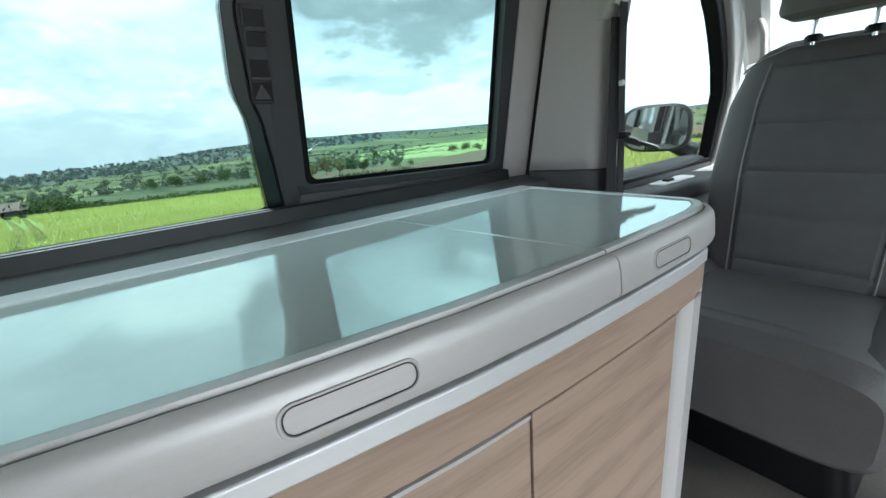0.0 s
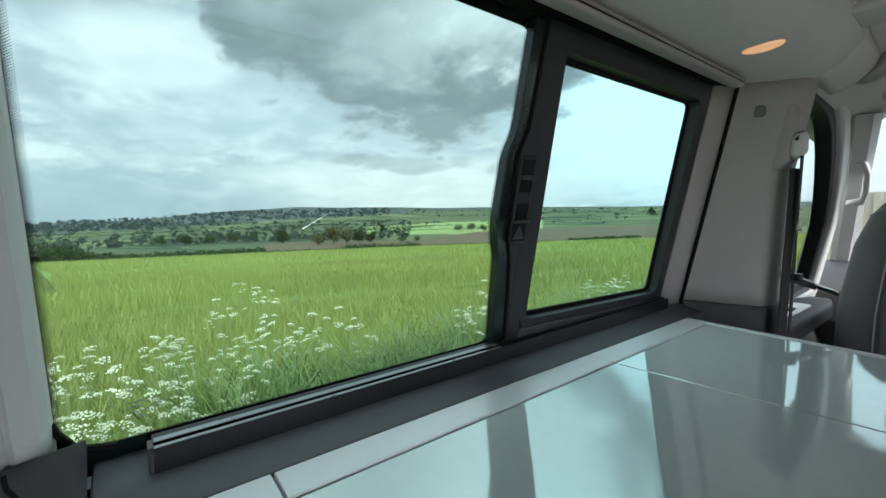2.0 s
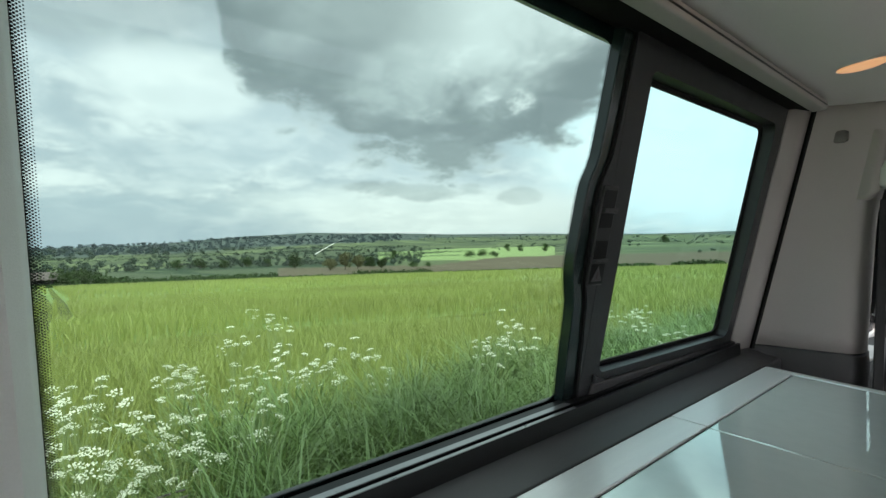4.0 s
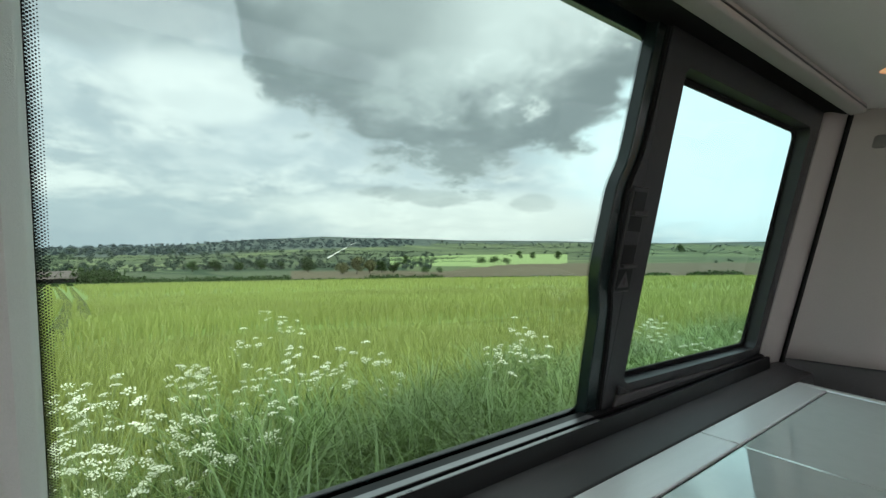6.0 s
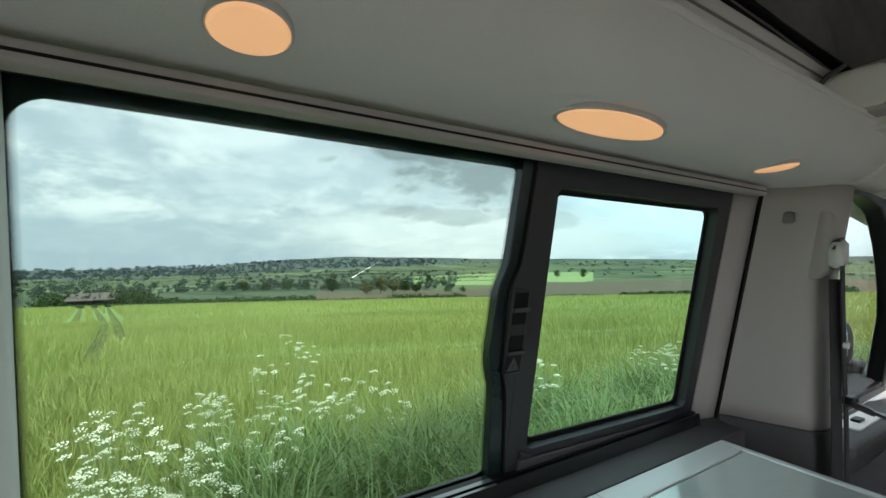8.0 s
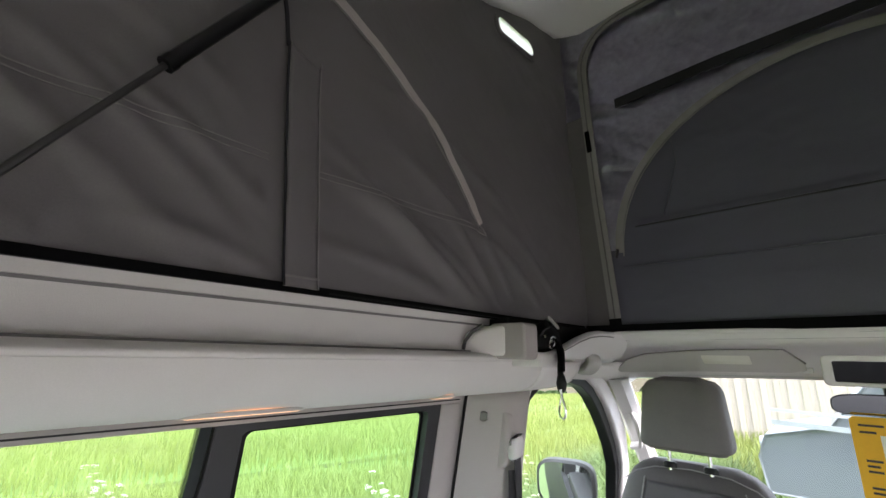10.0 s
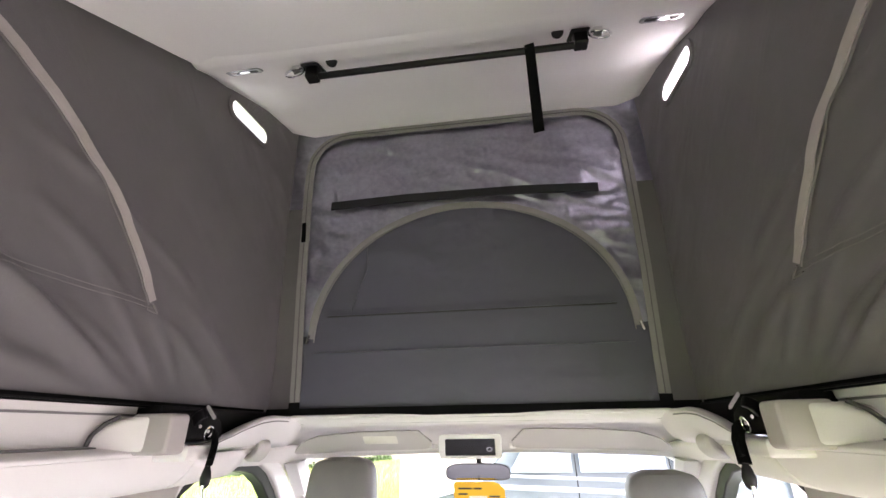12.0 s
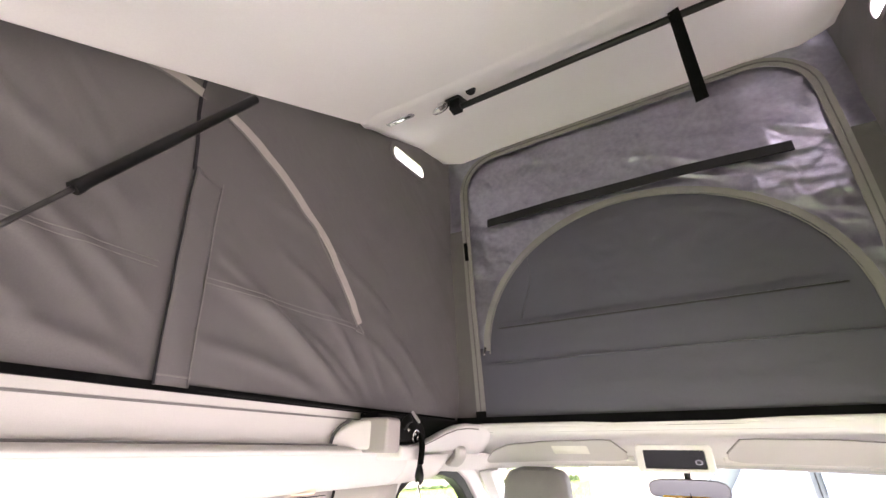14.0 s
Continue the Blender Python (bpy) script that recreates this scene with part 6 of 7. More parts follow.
def make_windscreen():
    w = thing("window_2", (0, 2.5, 1.0), "wide sloping windscreen", "window", kind="structure")
    line = []
    for u in [-1 + 2 * i / 12 for i in range(13)]:
        line.append((0.745 * u, 0.0))
    line += [(0.79, 0.3), (0.83, 0.62), (0.86, 0.95)] + [(0.86 - 1.72 * i / 10, 0.98) for i in range(11)] + [(-0.86, 0.95), (-0.83, 0.62), (-0.79, 0.3)]
    g = [[screen(lerp(v, (0, 1), (-0.720, -0.87)) + lerp(v, (0, 1), (1.44, 1.74)) * i / 16, v) for i in range(17)] for v in [k / 8 for k in range(9)]]
    ob = part("pane", Shape().grid(g), "glass_clear", w, "clear windscreen glass")
    ob.visible_shadow = False
    for s in (-1, 1):
        # pillar beside the windscreen, lined in pale grey
        rows = []
        for k in range(12):
            v = k / 11
            u = lerp(v, (0, 1), (0.692, 0.840))
            c = Vector(screen(u, v, -0.01))
            rows.append([(s * x, y, z) for x, y, z in [(c.x - 0.012, c.y + 0.004, c.z), (c.x - 0.020, c.y - 0.03, c.z - 0.004), (c.x - 0.006, c.y - 0.065, c.z - 0.01), (c.x + 0.030, c.y - 0.085, c.z - 0.01), (c.x + 0.055, c.y - 0.06, c.z), (c.x + 0.06, c.y, c.z)]])
        sh = Shape().loft(rows)
        part("pillar", sh, "trim_pale", w, "pale lined windscreen pillar")


make_windscreen()


def make_door(s, name, label):
    d = thing(name, (s * 0.88, 2.0, 0.0), label, "door", kind="structure")
    put = lambda u, v, dd: side(u, v, dd + 0.07, s)
    opening = [(1.52, 0.655), (1.52, 0.80), (1.522, 1.00), (1.53, 1.11), (1.555, 1.180), (1.61, 1.216), (1.72, 1.224), (1.80, 1.218), (1.88, 1.203), (1.96, 1.165), (2.045, 1.105), (2.12, 1.040), (2.19, 0.970), (2.255, 0.885), (2.315, 0.655), (2.1, 0.652), (1.8, 0.652)]
    frame = []
    for u, v in opening:
        du, dv = u - 1.88, v - 0.90
        k = 0.034 / max(math.hypot(du, dv), 0.01)
        frame.append((u + du * k * 1.15, v + dv * k if v > 0.66 else v - 0.03))
    part("window_frame", Shape().ring(frame, opening, put, -0.03, 0.012), "black", d, "black door window frame", bevel=0.004)
    pane("pane", opening, put, "glass_door", d, -0.02, "clear door glass")
    wide = [(u + (u - 1.88) * 0.16, v + (0.05 if v > 0.9 else (v - 0.9) * 0.12)) for u, v in frame]
    part("opening_lining", Shape().ring(wide, frame, put, -0.04, 0.03), "trim_pale", d, "pale lining round the door opening", bevel=0.008, segments=3)
    low = Shape().prism([(s * x, z) for x, z in ((0.965, 0.0), (0.965, 0.66), (0.93, 0.668), (0.885, 0.664), (0.862, 0.645), (0.852, 0.60), (0.85, 0.47), (0.83, 0.40), (0.84, 0.0))], 1.56, 2.66)
    part("door_panel", low, "trim_dark", d, "charcoal door panel", bevel=0.006, segments=3)
    arm = part("armrest", Shape().loft([[(s * x, y, z) for x, z in rounded(0.755 + k, 0.565, 0.86, 0.625 - 0.6 * k, 0.014, 3)] for y, k in ((1.62, 0.03), (1.66, 0.0), (2.15, 0.0), (2.32, 0.03))]), "trim_dark", d, "charcoal armrest", bevel=0.004)
    part("switch_plate", Shape().loft([[(s * x, y, z) for x, y in rounded(0.785, 1.80, 0.835, 2.02, 0.012, 3)] for z in (0.624, 0.630)]), "trim_pale", arm, "grey switch plate", bevel=0.002)
    part("window_switch", Shape().box(s * 0.800, 1.86, 0.629, s * 0.820, 1.90, 0.637), "black", arm, bevel=0.002)
    part("pull_recess", Shape().loft([[(s * x, y, z) for y, z in rounded(1.70 + k, 0.50 + k, 1.84 - k, 0.56 - k, 0.012, 3)] for x, k in ((0.856, 0), (0.846, 0.0), (0.842, 0.006))]), "black", d, bevel=0.002)


make_door(-1, "door_1", "cab door with a clear window and charcoal panel")
make_door(1, "door_2", "far cab door with a clear window")

g = thing("grab_handle", (-0.76, 2.42, 1.04), "pale grab handle on the windscreen pillar", "handle", "grab handles")
part("grip", Shape().tube([(-0.765, 2.235, 1.105), (-0.725, 2.240, 1.098), (-0.716, 2.262, 1.06), (-0.720, 2.300, 1.00), (-0.732, 2.325, 0.965), (-0.775, 2.335, 0.955)], 0.0, flat=(0.030, 0.016, (1, 0, 0))), "trim_pale", g, bevel=0.005, segments=3)

for s in (-1, 1):
    e = thing("roof_grab_handle", (s * 0.69, 1.78, 1.30), "moulded grab handle at the header corner", "handle", "grab handles")
    oval = [(math.cos(q), math.sin(q)) for q in [i * math.pi / 12 for i in range(24)]]
    base = Vector((s * 0.655, 1.700, 1.282))
    ax, ay = Vector((s * 0.80, 0.55, -0.22)).normalized(), Vector((s * 0.12, 0.20, 0.97)).normalized()
    az = ax.cross(ay).normalized() * (1 if s < 0 else -1)
    if az.y > 0:
        az = -az
    rings = [[base + ax * (u * w) + ay * (v * h) + az * d for u, v in oval] for w, h, d in ((0.058, 0.030, -0.02), (0.058, 0.030, 0.004), (0.050, 0.024, 0.013), (0.040, 0.016, 0.014), (0.034, 0.012, 0.009), (0.026, 0.008, 0.006))]
    part("grip", Shape().loft(rings), "visor", e, "pale moulded ring")


def make_wing_mirror(s):
    e = thing("wing_mirror", (s * 1.02, 2.30, 0.70), "dark wing mirror outside the cab door", "wing mirror", "wing mirrors")
    c = Vector((s * 1.045, 2.27, 0.775))
    ax, az = Vector((0.96, -s * 0.28, 0)), Vector((0, 0, 1))
    ay = az.cross(ax)
    rings = []
    for d, k in ((-0.008, 0.90), (0.0, 1.0), (0.05, 1.0), (0.09, 0.86), (0.115, 0.55)):
        ring = []
        for i in range(32):
            a = i * math.pi / 16
            ring.append(c + ax * (0.125 * k * math.copysign(abs(math.cos(a)) ** 0.55, math.cos(a))) + az * (0.092 * k * math.copysign(abs(math.sin(a)) ** 0.55, math.sin(a))) + ay * d)
        rings.append(ring)
    part("mirror_shell", Shape().loft(rings), "trim_dark", e, "charcoal mirror shell")
    rings = [[c + ax * (0.112 * math.copysign(abs(math.cos(a)) ** 0.55, math.cos(a))) + az * (0.082 * math.copysign(abs(math.sin(a)) ** 0.55, math.sin(a))) + ay * d for a in [i * math.pi / 16 for i in range(32)]] for d in (-0.012, -0.009)]
    part("mirror_glass", Shape().loft(rings), "mirror", e, "mirror glass")
    part("mirror_arm", Shape().tube([(s * 0.93, 2.38, 0.665), (s * 0.96, 2.37, 0.680), (s * 1.01, 2.335, 0.71)], [0.045, 0.036, 0.03], 10), "black", e)


make_wing_mirror(-1)
make_wing_mirror(1)

dash = Shape().prism([(2.46, 0.0), (2.46, 0.40), (2.40, 0.50), (2.42, 0.62), (2.50, 0.685), (2.70, 0.705), (2.95, 0.70), (3.02, 0.0)], -0.90, 0.90, "x")
setting("dashboard", dash, "trim_dark", "charcoal dashboard under the windscreen", bevel=0.01, segments=3)

# ---------------------------------------------------------------- right side: opening of the sliding door, rear pillar
right_post = Shape()
right_post.prism([(0.88, 1.28), (0.735, 1.42), (0.73, 1.52), (0.80, 1.60), (0.95, 1.60), (0.95, 1.28)], 0.0, 1.235, "z")
setting("trim_pillar_right", right_post, "trim", "grey middle pillar on the door side", bevel=0.008, segments=3)

# ---------------------------------------------------------------- lamps in the roof edge


def make_lamp(y, length, label):
    e = thing("ceiling_lamp", (-0.70, y, 1.21), label, "ceiling light", "lamps along the roof edge")
    put = lambda u, v, d: (-0.704 + v * 0.98, y + u, 1.2135 + abs(v) * 0.05 + v * 0.06 - d)
    k = length / 2
    oval = [(k * math.cos(a), 0.030 * math.sin(a)) for a in [i * math.pi / 14 for i in range(28)]]
    big = [(u * 1.09, v * 1.10) for u, v in oval]
    part("bezel", Shape().ring(big, oval, put, -0.004, 0.0018), "lamp_body", e, bevel=0.0012)
    part("lens", Shape().slab(oval, put, -0.004, 0.0030), "lamp", e, "glowing warm lens", bevel=0.002)


make_lamp(0.353, 0.050, "small oval warm lamp in the pale roof lining")
make_lamp(0.715, 0.16, "long oval warm lamp in the pale roof lining")
make_lamp(1.115, 0.042, "small oval warm lamp in the pale roof lining")

# ---------------------------------------------------------------- raised roof and tent canvas
ROOF_FRONT_Y, ROOF_FRONT_Z = 1.63, 2.447


def roof_z(y):
    """Underside of the raised roof: main board, then the steeper front lip."""
    return lerp(y, (-1.5, -0.47, 0.378, 0.55, 0.73, 1.11, 1.16, 1.30, 1.50, 1.63, 1.74), (1.39, 1.40, 1.836, 1.925, 2.018, 2.222, 2.262, 2.335, 2.415, 2.446, 2.456))


CREASES = ((0.79, 1.600, 1.20, 1.410, 0.011, 0.016), (0.80, 1.640, 1.06, 1.455, 0.009, 0.012), (0.86, 1.585, 1.14, 1.435, 0.007, 0.009), (0.93, 1.575, 1.22, 1.43, 0.007, 0.009),
           (1.02, 1.640, 1.26, 1.44, 0.006, 0.010), (0.92, 1.700, 1.18, 1.56, 0.007, 0.012), (1.10, 1.64, 1.30, 1.50, 0.005, 0.008), (1.14, 1.60, 1.33, 1.45, 0.005, 0.008),
           (0.85, 1.815, 1.10, 1.75, 0.006, 0.014), (1.05, 1.76, 1.30, 1.66, 0.006, 0.012), (1.22, 1.58, 1.45, 1.44, 0.006, 0.012), (1.30, 1.62, 1.55, 1.46, 0.005, 0.010),
           (0.79, 1.47, 1.08, 1.415, 0.007, 0.013), (0.22, 1.66, 0.60, 1.42, 0.009, 0.018), (0.36, 1.66, 0.64, 1.47, 0.007, 0.013), (0.12, 1.58, 0.44, 1.41, 0.007, 0.014),
           (0.45, 1.64, 0.69, 1.50, 0.006, 0.011), (0.50, 1.45, 0.70, 1.41, 0.006, 0.012), (0.30, 1.78, 0.62, 1.66, 0.006, 0.016), (-0.2, 1.55, 0.2, 1.42, 0.008, 0.02))


def fold(y, z):
    """Slack and creases of the side canvas."""
    w = 0.010 * math.sin(3.1 * y + 2.0 * z) * math.sin(2.2 * z + 0.7)
    for y0, z0, y1, z1, k, wd in CREASES:
        dy, dz = y1 - y0, z1 - z0
        n2 = dy * dy + dz * dz
        t = ((y - y0) * dy + (z - z0) * dz) / n2
        if -0.15 < t < 1.15:
            off = ((y - y0) * dz - (z - z0) * dy) / math.sqrt(n2) + 0.012 * math.sin(t * 3.1)
            if abs(off) < 4 * wd:
                env = max(0.0, 1 - (2 * t - 1) ** 2 / 1.5)
                w -= 1.15 * k * env * math.exp(-(off / wd) ** 2)
    w += 0.006 * noise.noise(Vector((y * 3.5, z * 3.5, 0.4)))
    w += 0.0025 * noise.noise(Vector((y * 11, z * 15, 2.4)))
    return w


def canvas_x(y, z):
    return 0.652 + 0.018 * min(max((y - 0.6) / 0.6, 0), 1) - 0.012 * max(0.0, y - 1.45) + fold(y, z) * min(1, (z - 1.375) / 0.05 + 0.15)


def front_y(z):
    return 1.752 - 0.052 * (z - 1.40)


def make_canvas(s):
    rows = []
    ny, nz = 300, 110
    for j in range(nz + 1):
        v = j / nz
        row = []
        for i in range(ny + 1):
            y = -1.45 + (1.79 + 1.45) * (i / ny) ** 0.6
            top = roof_z(y) + 0.05
            z = 1.384 + (top - 1.384) * v
            yy = min(y, front_y(z) + 0.004)
            row.append((s * canvas_x(y, z), yy, z))
        rows.append(row)
    name = "canvas_wall_left" if s < 0 else "canvas_wall_right"
    wall = setting(name, Shape().grid(rows), "canvas", "charcoal tent canvas under the raised roof", solid=0.002)
    wall.data.set_sharp_from_angle(angle=math.pi)
    bm = bmesh.new()
    bm.from_mesh(wall.data)
    gone = [f for f in bm.faces if abs(f.calc_center_median().y - 1.388) < 0.095 and abs(f.calc_center_median().z - 2.268 - 0.1 * (f.calc_center_median().y - 1.388)) < 0.024]
    bmesh.ops.delete(bm, geom=gone, context="FACES")
    bm.to_mesh(wall.data)
    bm.free()
    hem = Shape().tube([(s * (canvas_x(y, 1.396) - 0.004), y, 1.391) for y in [-1.4 + 3.12 * i / 60 for i in range(61)]], 0, flat=(0.013, 0.004, (s, 0, 0)))
    part("hem", hem, "band", wall, "black hem")

    def on(y, z, lift=0.004):
        return (s * (canvas_x(y, z) - lift), y, z)

    def tape(name_, pts, width, mat, lift=0.004, label="", thick=0.003):
        dense = []
        for (a, b), (c, d) in zip(pts, pts[1:]):
            m = max(2, int(math.hypot(c - a, d - b) / 0.015))
            dense += [(a + (c - a) * k / m, b + (d - b) * k / m) for k in range(m)]
        dense.append(pts[-1])
        return part(name_, Shape().tube([on(y, z, lift) for y, z in dense], 0, flat=(width, thick, (s, 0, 0))), mat, wall, label)

    # curved zip of the side window
    arc = [(0.722, 1.946), (0.76, 1.936), (0.797, 1.923), (0.860, 1.894), (0.926, 1.856), (0.994, 1.807), (1.064, 1.750), (1.116, 1.699), (1.158, 1.652), (1.191, 1.602)]
    tape("zip_tape", arc, 0.020, "zip_tape", 0.006, "pale zip tape")
    tape("zip_edge", [(y - 0.010, z - 0.010) for y, z in arc], 0.003, "thread", 0.0055)
    tape("zip_end", [(1.190, 1.598), (1.207, 1.578)], 0.003, "thread", 0.007)
    tape("zip_end", [(1.180, 1.582), (1.207, 1.578)], 0.003, "thread", 0.007)
    arc2 = [(0.656, 1.953), (0.613, 1.955), (0.571, 1.951), (0.53, 1.943), (0.49, 1.93)]
    tape("zip_tape", arc2, 0.020, "zip_tape", 0.006, "pale zip tape")
    tape("zip_edge", [(y + 0.010, z - 0.010) for y, z in arc2], 0.003, "thread", 0.0055)
    # seams
    for zz in (0.0, 0.010):
        tape("stitch_line", [(0.765, 1.580 + zz), (0.95, 1.583 + zz), (1.205, 1.588 + zz)], 0.0015, "thread", 0.003, thick=0.0014)
        tape("stitch_line", [(0.23, 1.577 + zz), (0.45, 1.579 + zz), (0.680, 1.579 + zz)], 0.0015, "thread", 0.003, thick=0.0014)
    # vertical flap with turned hems
    rows_ = []
    for k in range(25):
        z = 1.392 + (1.788 - 1.392) * k / 24
        y0, y1 = 0.722 - 0.035 * (k / 24), 0.779 - 0.033 * (k / 24)
        rows_.append([on(y0 + (y1 - y0) * j / 8, z - (0.004 * j if k == 24 else 0), 0.006 + 0.004 * math.sin(j / 8 * math.pi) + 0.0015 * math.sin(k * 0.9) + 0.009 * (1 - j / 8) ** 2 * min(1, k / 8)) for j in range(9)])
    part("flap", Shape().grid(rows_), "canvas", wall, "narrow canvas flap", solid=0.002)
    # dark strip paints the shade along the lifted edge; the thread line is the hem
    tape("flap_hem", [(0.721, 1.392), (0.702, 1.60), (0.685, 1.788)], 0.0028, "strip", 0.012)
    tape("flap_hem", [(0.779, 1.392), (0.762, 1.60), (0.747, 1.783)], 0.0018, "thread", 0.0088, thick=0.0012)
    # dark tape in place of the shadow in the fold above the flap
    tape("flap_seam", [(0.687, 1.785), (0.677, 1.84), (0.662, 1.90), (0.655, 1.95), (0.652, 2.00)], 0.006, "strip", 0.005)
    tape("slot", [(0.722, 1.407), (0.778, 1.408)], 0.003, "thread", 0.012)
    # pale oval mesh window near the roof
    oval = rounded(-0.098, -0.027, 0.098, 0.027, 0.0265, 6)
    ca, sa = math.cos(0.10), math.sin(0.10)

    def put(u, v, d):
        y, z = 1.388 + u * ca - v * sa, 2.268 + u * sa + v * ca
        return (s * (canvas_x(y, z) - d), y, z)
    part("mesh_window", Shape().add([put(u, v, 0.007) for u, v in oval], [tuple(range(len(oval)))]), "vent", wall, "bright white oval mesh window")
    part("mesh_rim", Shape().ring([(u * 1.17, v * 1.55) for u, v in oval], oval, put, 0.003, 0.009), "canvas", wall)
    return wall


make_canvas(-1)
make_canvas(1)
for s in (-1, 1):
    gutter = Shape().prism([(s * 0.654, 1.3875), (s * 0.654, 1.391), (s * 0.90, 1.391), (s * 0.90, 1.29), (s * 0.89, 1.29), (s * 0.89, 1.3875)], -1.5, 1.78)
    setting("roof_gutter", gutter, "rubber", "black sealed roof edge outside the tent canvas")


def crumple(x, z):
    p = Vector((x * 7, z * 9, 5.0))
    a = 1 - abs(noise.noise(p * 1.0)) * 2
    b = 1 - abs(noise.noise(p * 2.3 + Vector((3, 1, 0)))) * 2
    return (0.011 * a ** 3 if a > 0 else 0.0) + (0.006 * b ** 3 if b > 0 else 0.0)


def door_line(k=0.0):
    """Inverted U of the front door zip: k shrinks it."""
    pts = [(-0.567 + k, 1.418), (-0.575 + k, 1.60), (-0.585 + k, 1.80), (-0.591 + k, 2.00), (-0.592 + k, 2.20)]
    for i in range(9):
        a = math.pi - math.pi / 2 * i / 8
        pts.append((-0.442 + k + 0.15 * math.cos(a), 2.275 - k + 0.15 * math.sin(a)))
    return pts + [(-x, z) for x, z in reversed(pts)]


def make_front_canvas():
    rows = []
    for j in range(141):
        z = 1.365 + 1.12 * j / 140
        row = []
        for i in range(169):
            x = -0.700 + 1.400 * i / 168
            up = min(max((z - 1.66) / 0.42, 0.15), 1)
            soft = 0.004 * noise.noise(Vector((x * 3, z * 5, 1))) + 0.003 * math.exp(-((z - 1.70 - 0.01 * x) / 0.008) ** 2) * (abs(x) < 0.47)
            row.append((x, front_y(z) - soft - up * crumple(x, z) * 0.32, z))
        rows.append(row)
    me_shape = Shape().grid(rows)
    wall = setting("canvas_wall_front", me_shape, "canvas_front", "dark front tent wall with a zipped door and silver upper panel", solid=0.002)
    wall.data.set_sharp_from_angle(angle=math.pi)
    me = wall.data
    me.materials.append(MAT["silver"])
    me.materials.append(MAT["canvas"])
    for p in me.polygons:
        c = p.center
        arch = 2.085 - 0.46 * (1 - math.sqrt(max(0.0, 1 - (c.x / 0.53) ** 2)))
        inside = abs(c.x) < 0.580
        if inside and c.z > 1.63 and (abs(c.x) > 0.53 or c.z > arch) or not inside and c.z > 2.12:
            p.material_index = 1
        elif not inside:
            p.material_index = 2

    def on(x, z, lift=0.006):
        return (x, front_y(z) - lift - 0.006 * min(max((z - 2.02) / 0.12, 0), 1), z)

    def tape(name, pts, width, mat, lift=0.006, label="", thick=0.003):
        dense = []
        for (a, b), (c, d) in zip(pts, pts[1:]):
            m = max(1, int(math.hypot(c - a, d - b) / 0.02))
            dense += [(a + (c - a) * k / m, b + (d - b) * k / m) for k in range(m)]
        dense.append(pts[-1])
        return part(name, Shape().tube([on(x, z, lift) for x, z in dense], 0, flat=(width, thick, (0, -1, 0.07))), mat, wall, label)

    tape("door_zip_tape", door_line(), 0.034, "grey_tape", 0.008, "grey zip tape round the door")
    tape("door_zip_teeth", door_line(), 0.0028, "canvas", 0.011)
    for s in (-1, 1):
        tape("zip_foot", [(s * 0.566, 1.378), (s * 0.567, 1.418)], 0.036, "band", 0.012)
    arch = [(0.532 * math.cos(math.pi - math.pi * i / 28) + 0.012 * math.sin(math.pi * i / 28), 1.618 + 0.457 * math.sin(math.pi * i / 28) ** 0.95) for i in range(29)]
    tape("arch_zip_tape", arch, 0.022, "grey_tape", 0.010, "curved grey zip tape of the door window")
    tape("arch_zip_edge", [(x * 0.978, z - 0.012) for x, z in arch], 0.003, "grey_tape", 0.009)
    tape("fastening_strip", [(-0.490, 2.108), (-0.2, 2.116), (0.2, 2.112), (0.478, 2.098)], 0.034, "strip", 0.016, "dark fastening strip", thick=0.005)
    for x in (-0.535, 0.535):
        part("zip_pull", Shape().tube([on(x, 1.628, 0.016), on(x * 1.01, 1.600, 0.020)], 0.005, 6), "chrome", wall)
    tape("side_zip_pull", [(-0.592, 1.975), (-0.595, 2.05)], 0.014, "band", 0.014, thick=0.006)
    tape("panel_seam", [(-0.478, 1.692), (0.477, 1.690)], 0.005, "belt", 0.007)
    tape("panel_hem", [(-0.478, 1.700), (0.477, 1.698)], 0.012, "canvas_front", 0.008)
    tape("panel_seam", [(-0.52, 1.573), (0.514, 1.571)], 0.003, "canvas_front", 0.006)
    tape("fold_line", [(-0.40, 1.705), (-0.345, 1.86), (-0.352, 1.95)], 0.005, "canvas_front", 0.005)
    tape("bottom_band", [(-0.66, 1.386), (0.66, 1.386)], 0.026, "band", 0.010, "black bottom band", thick=0.008)


make_front_canvas()


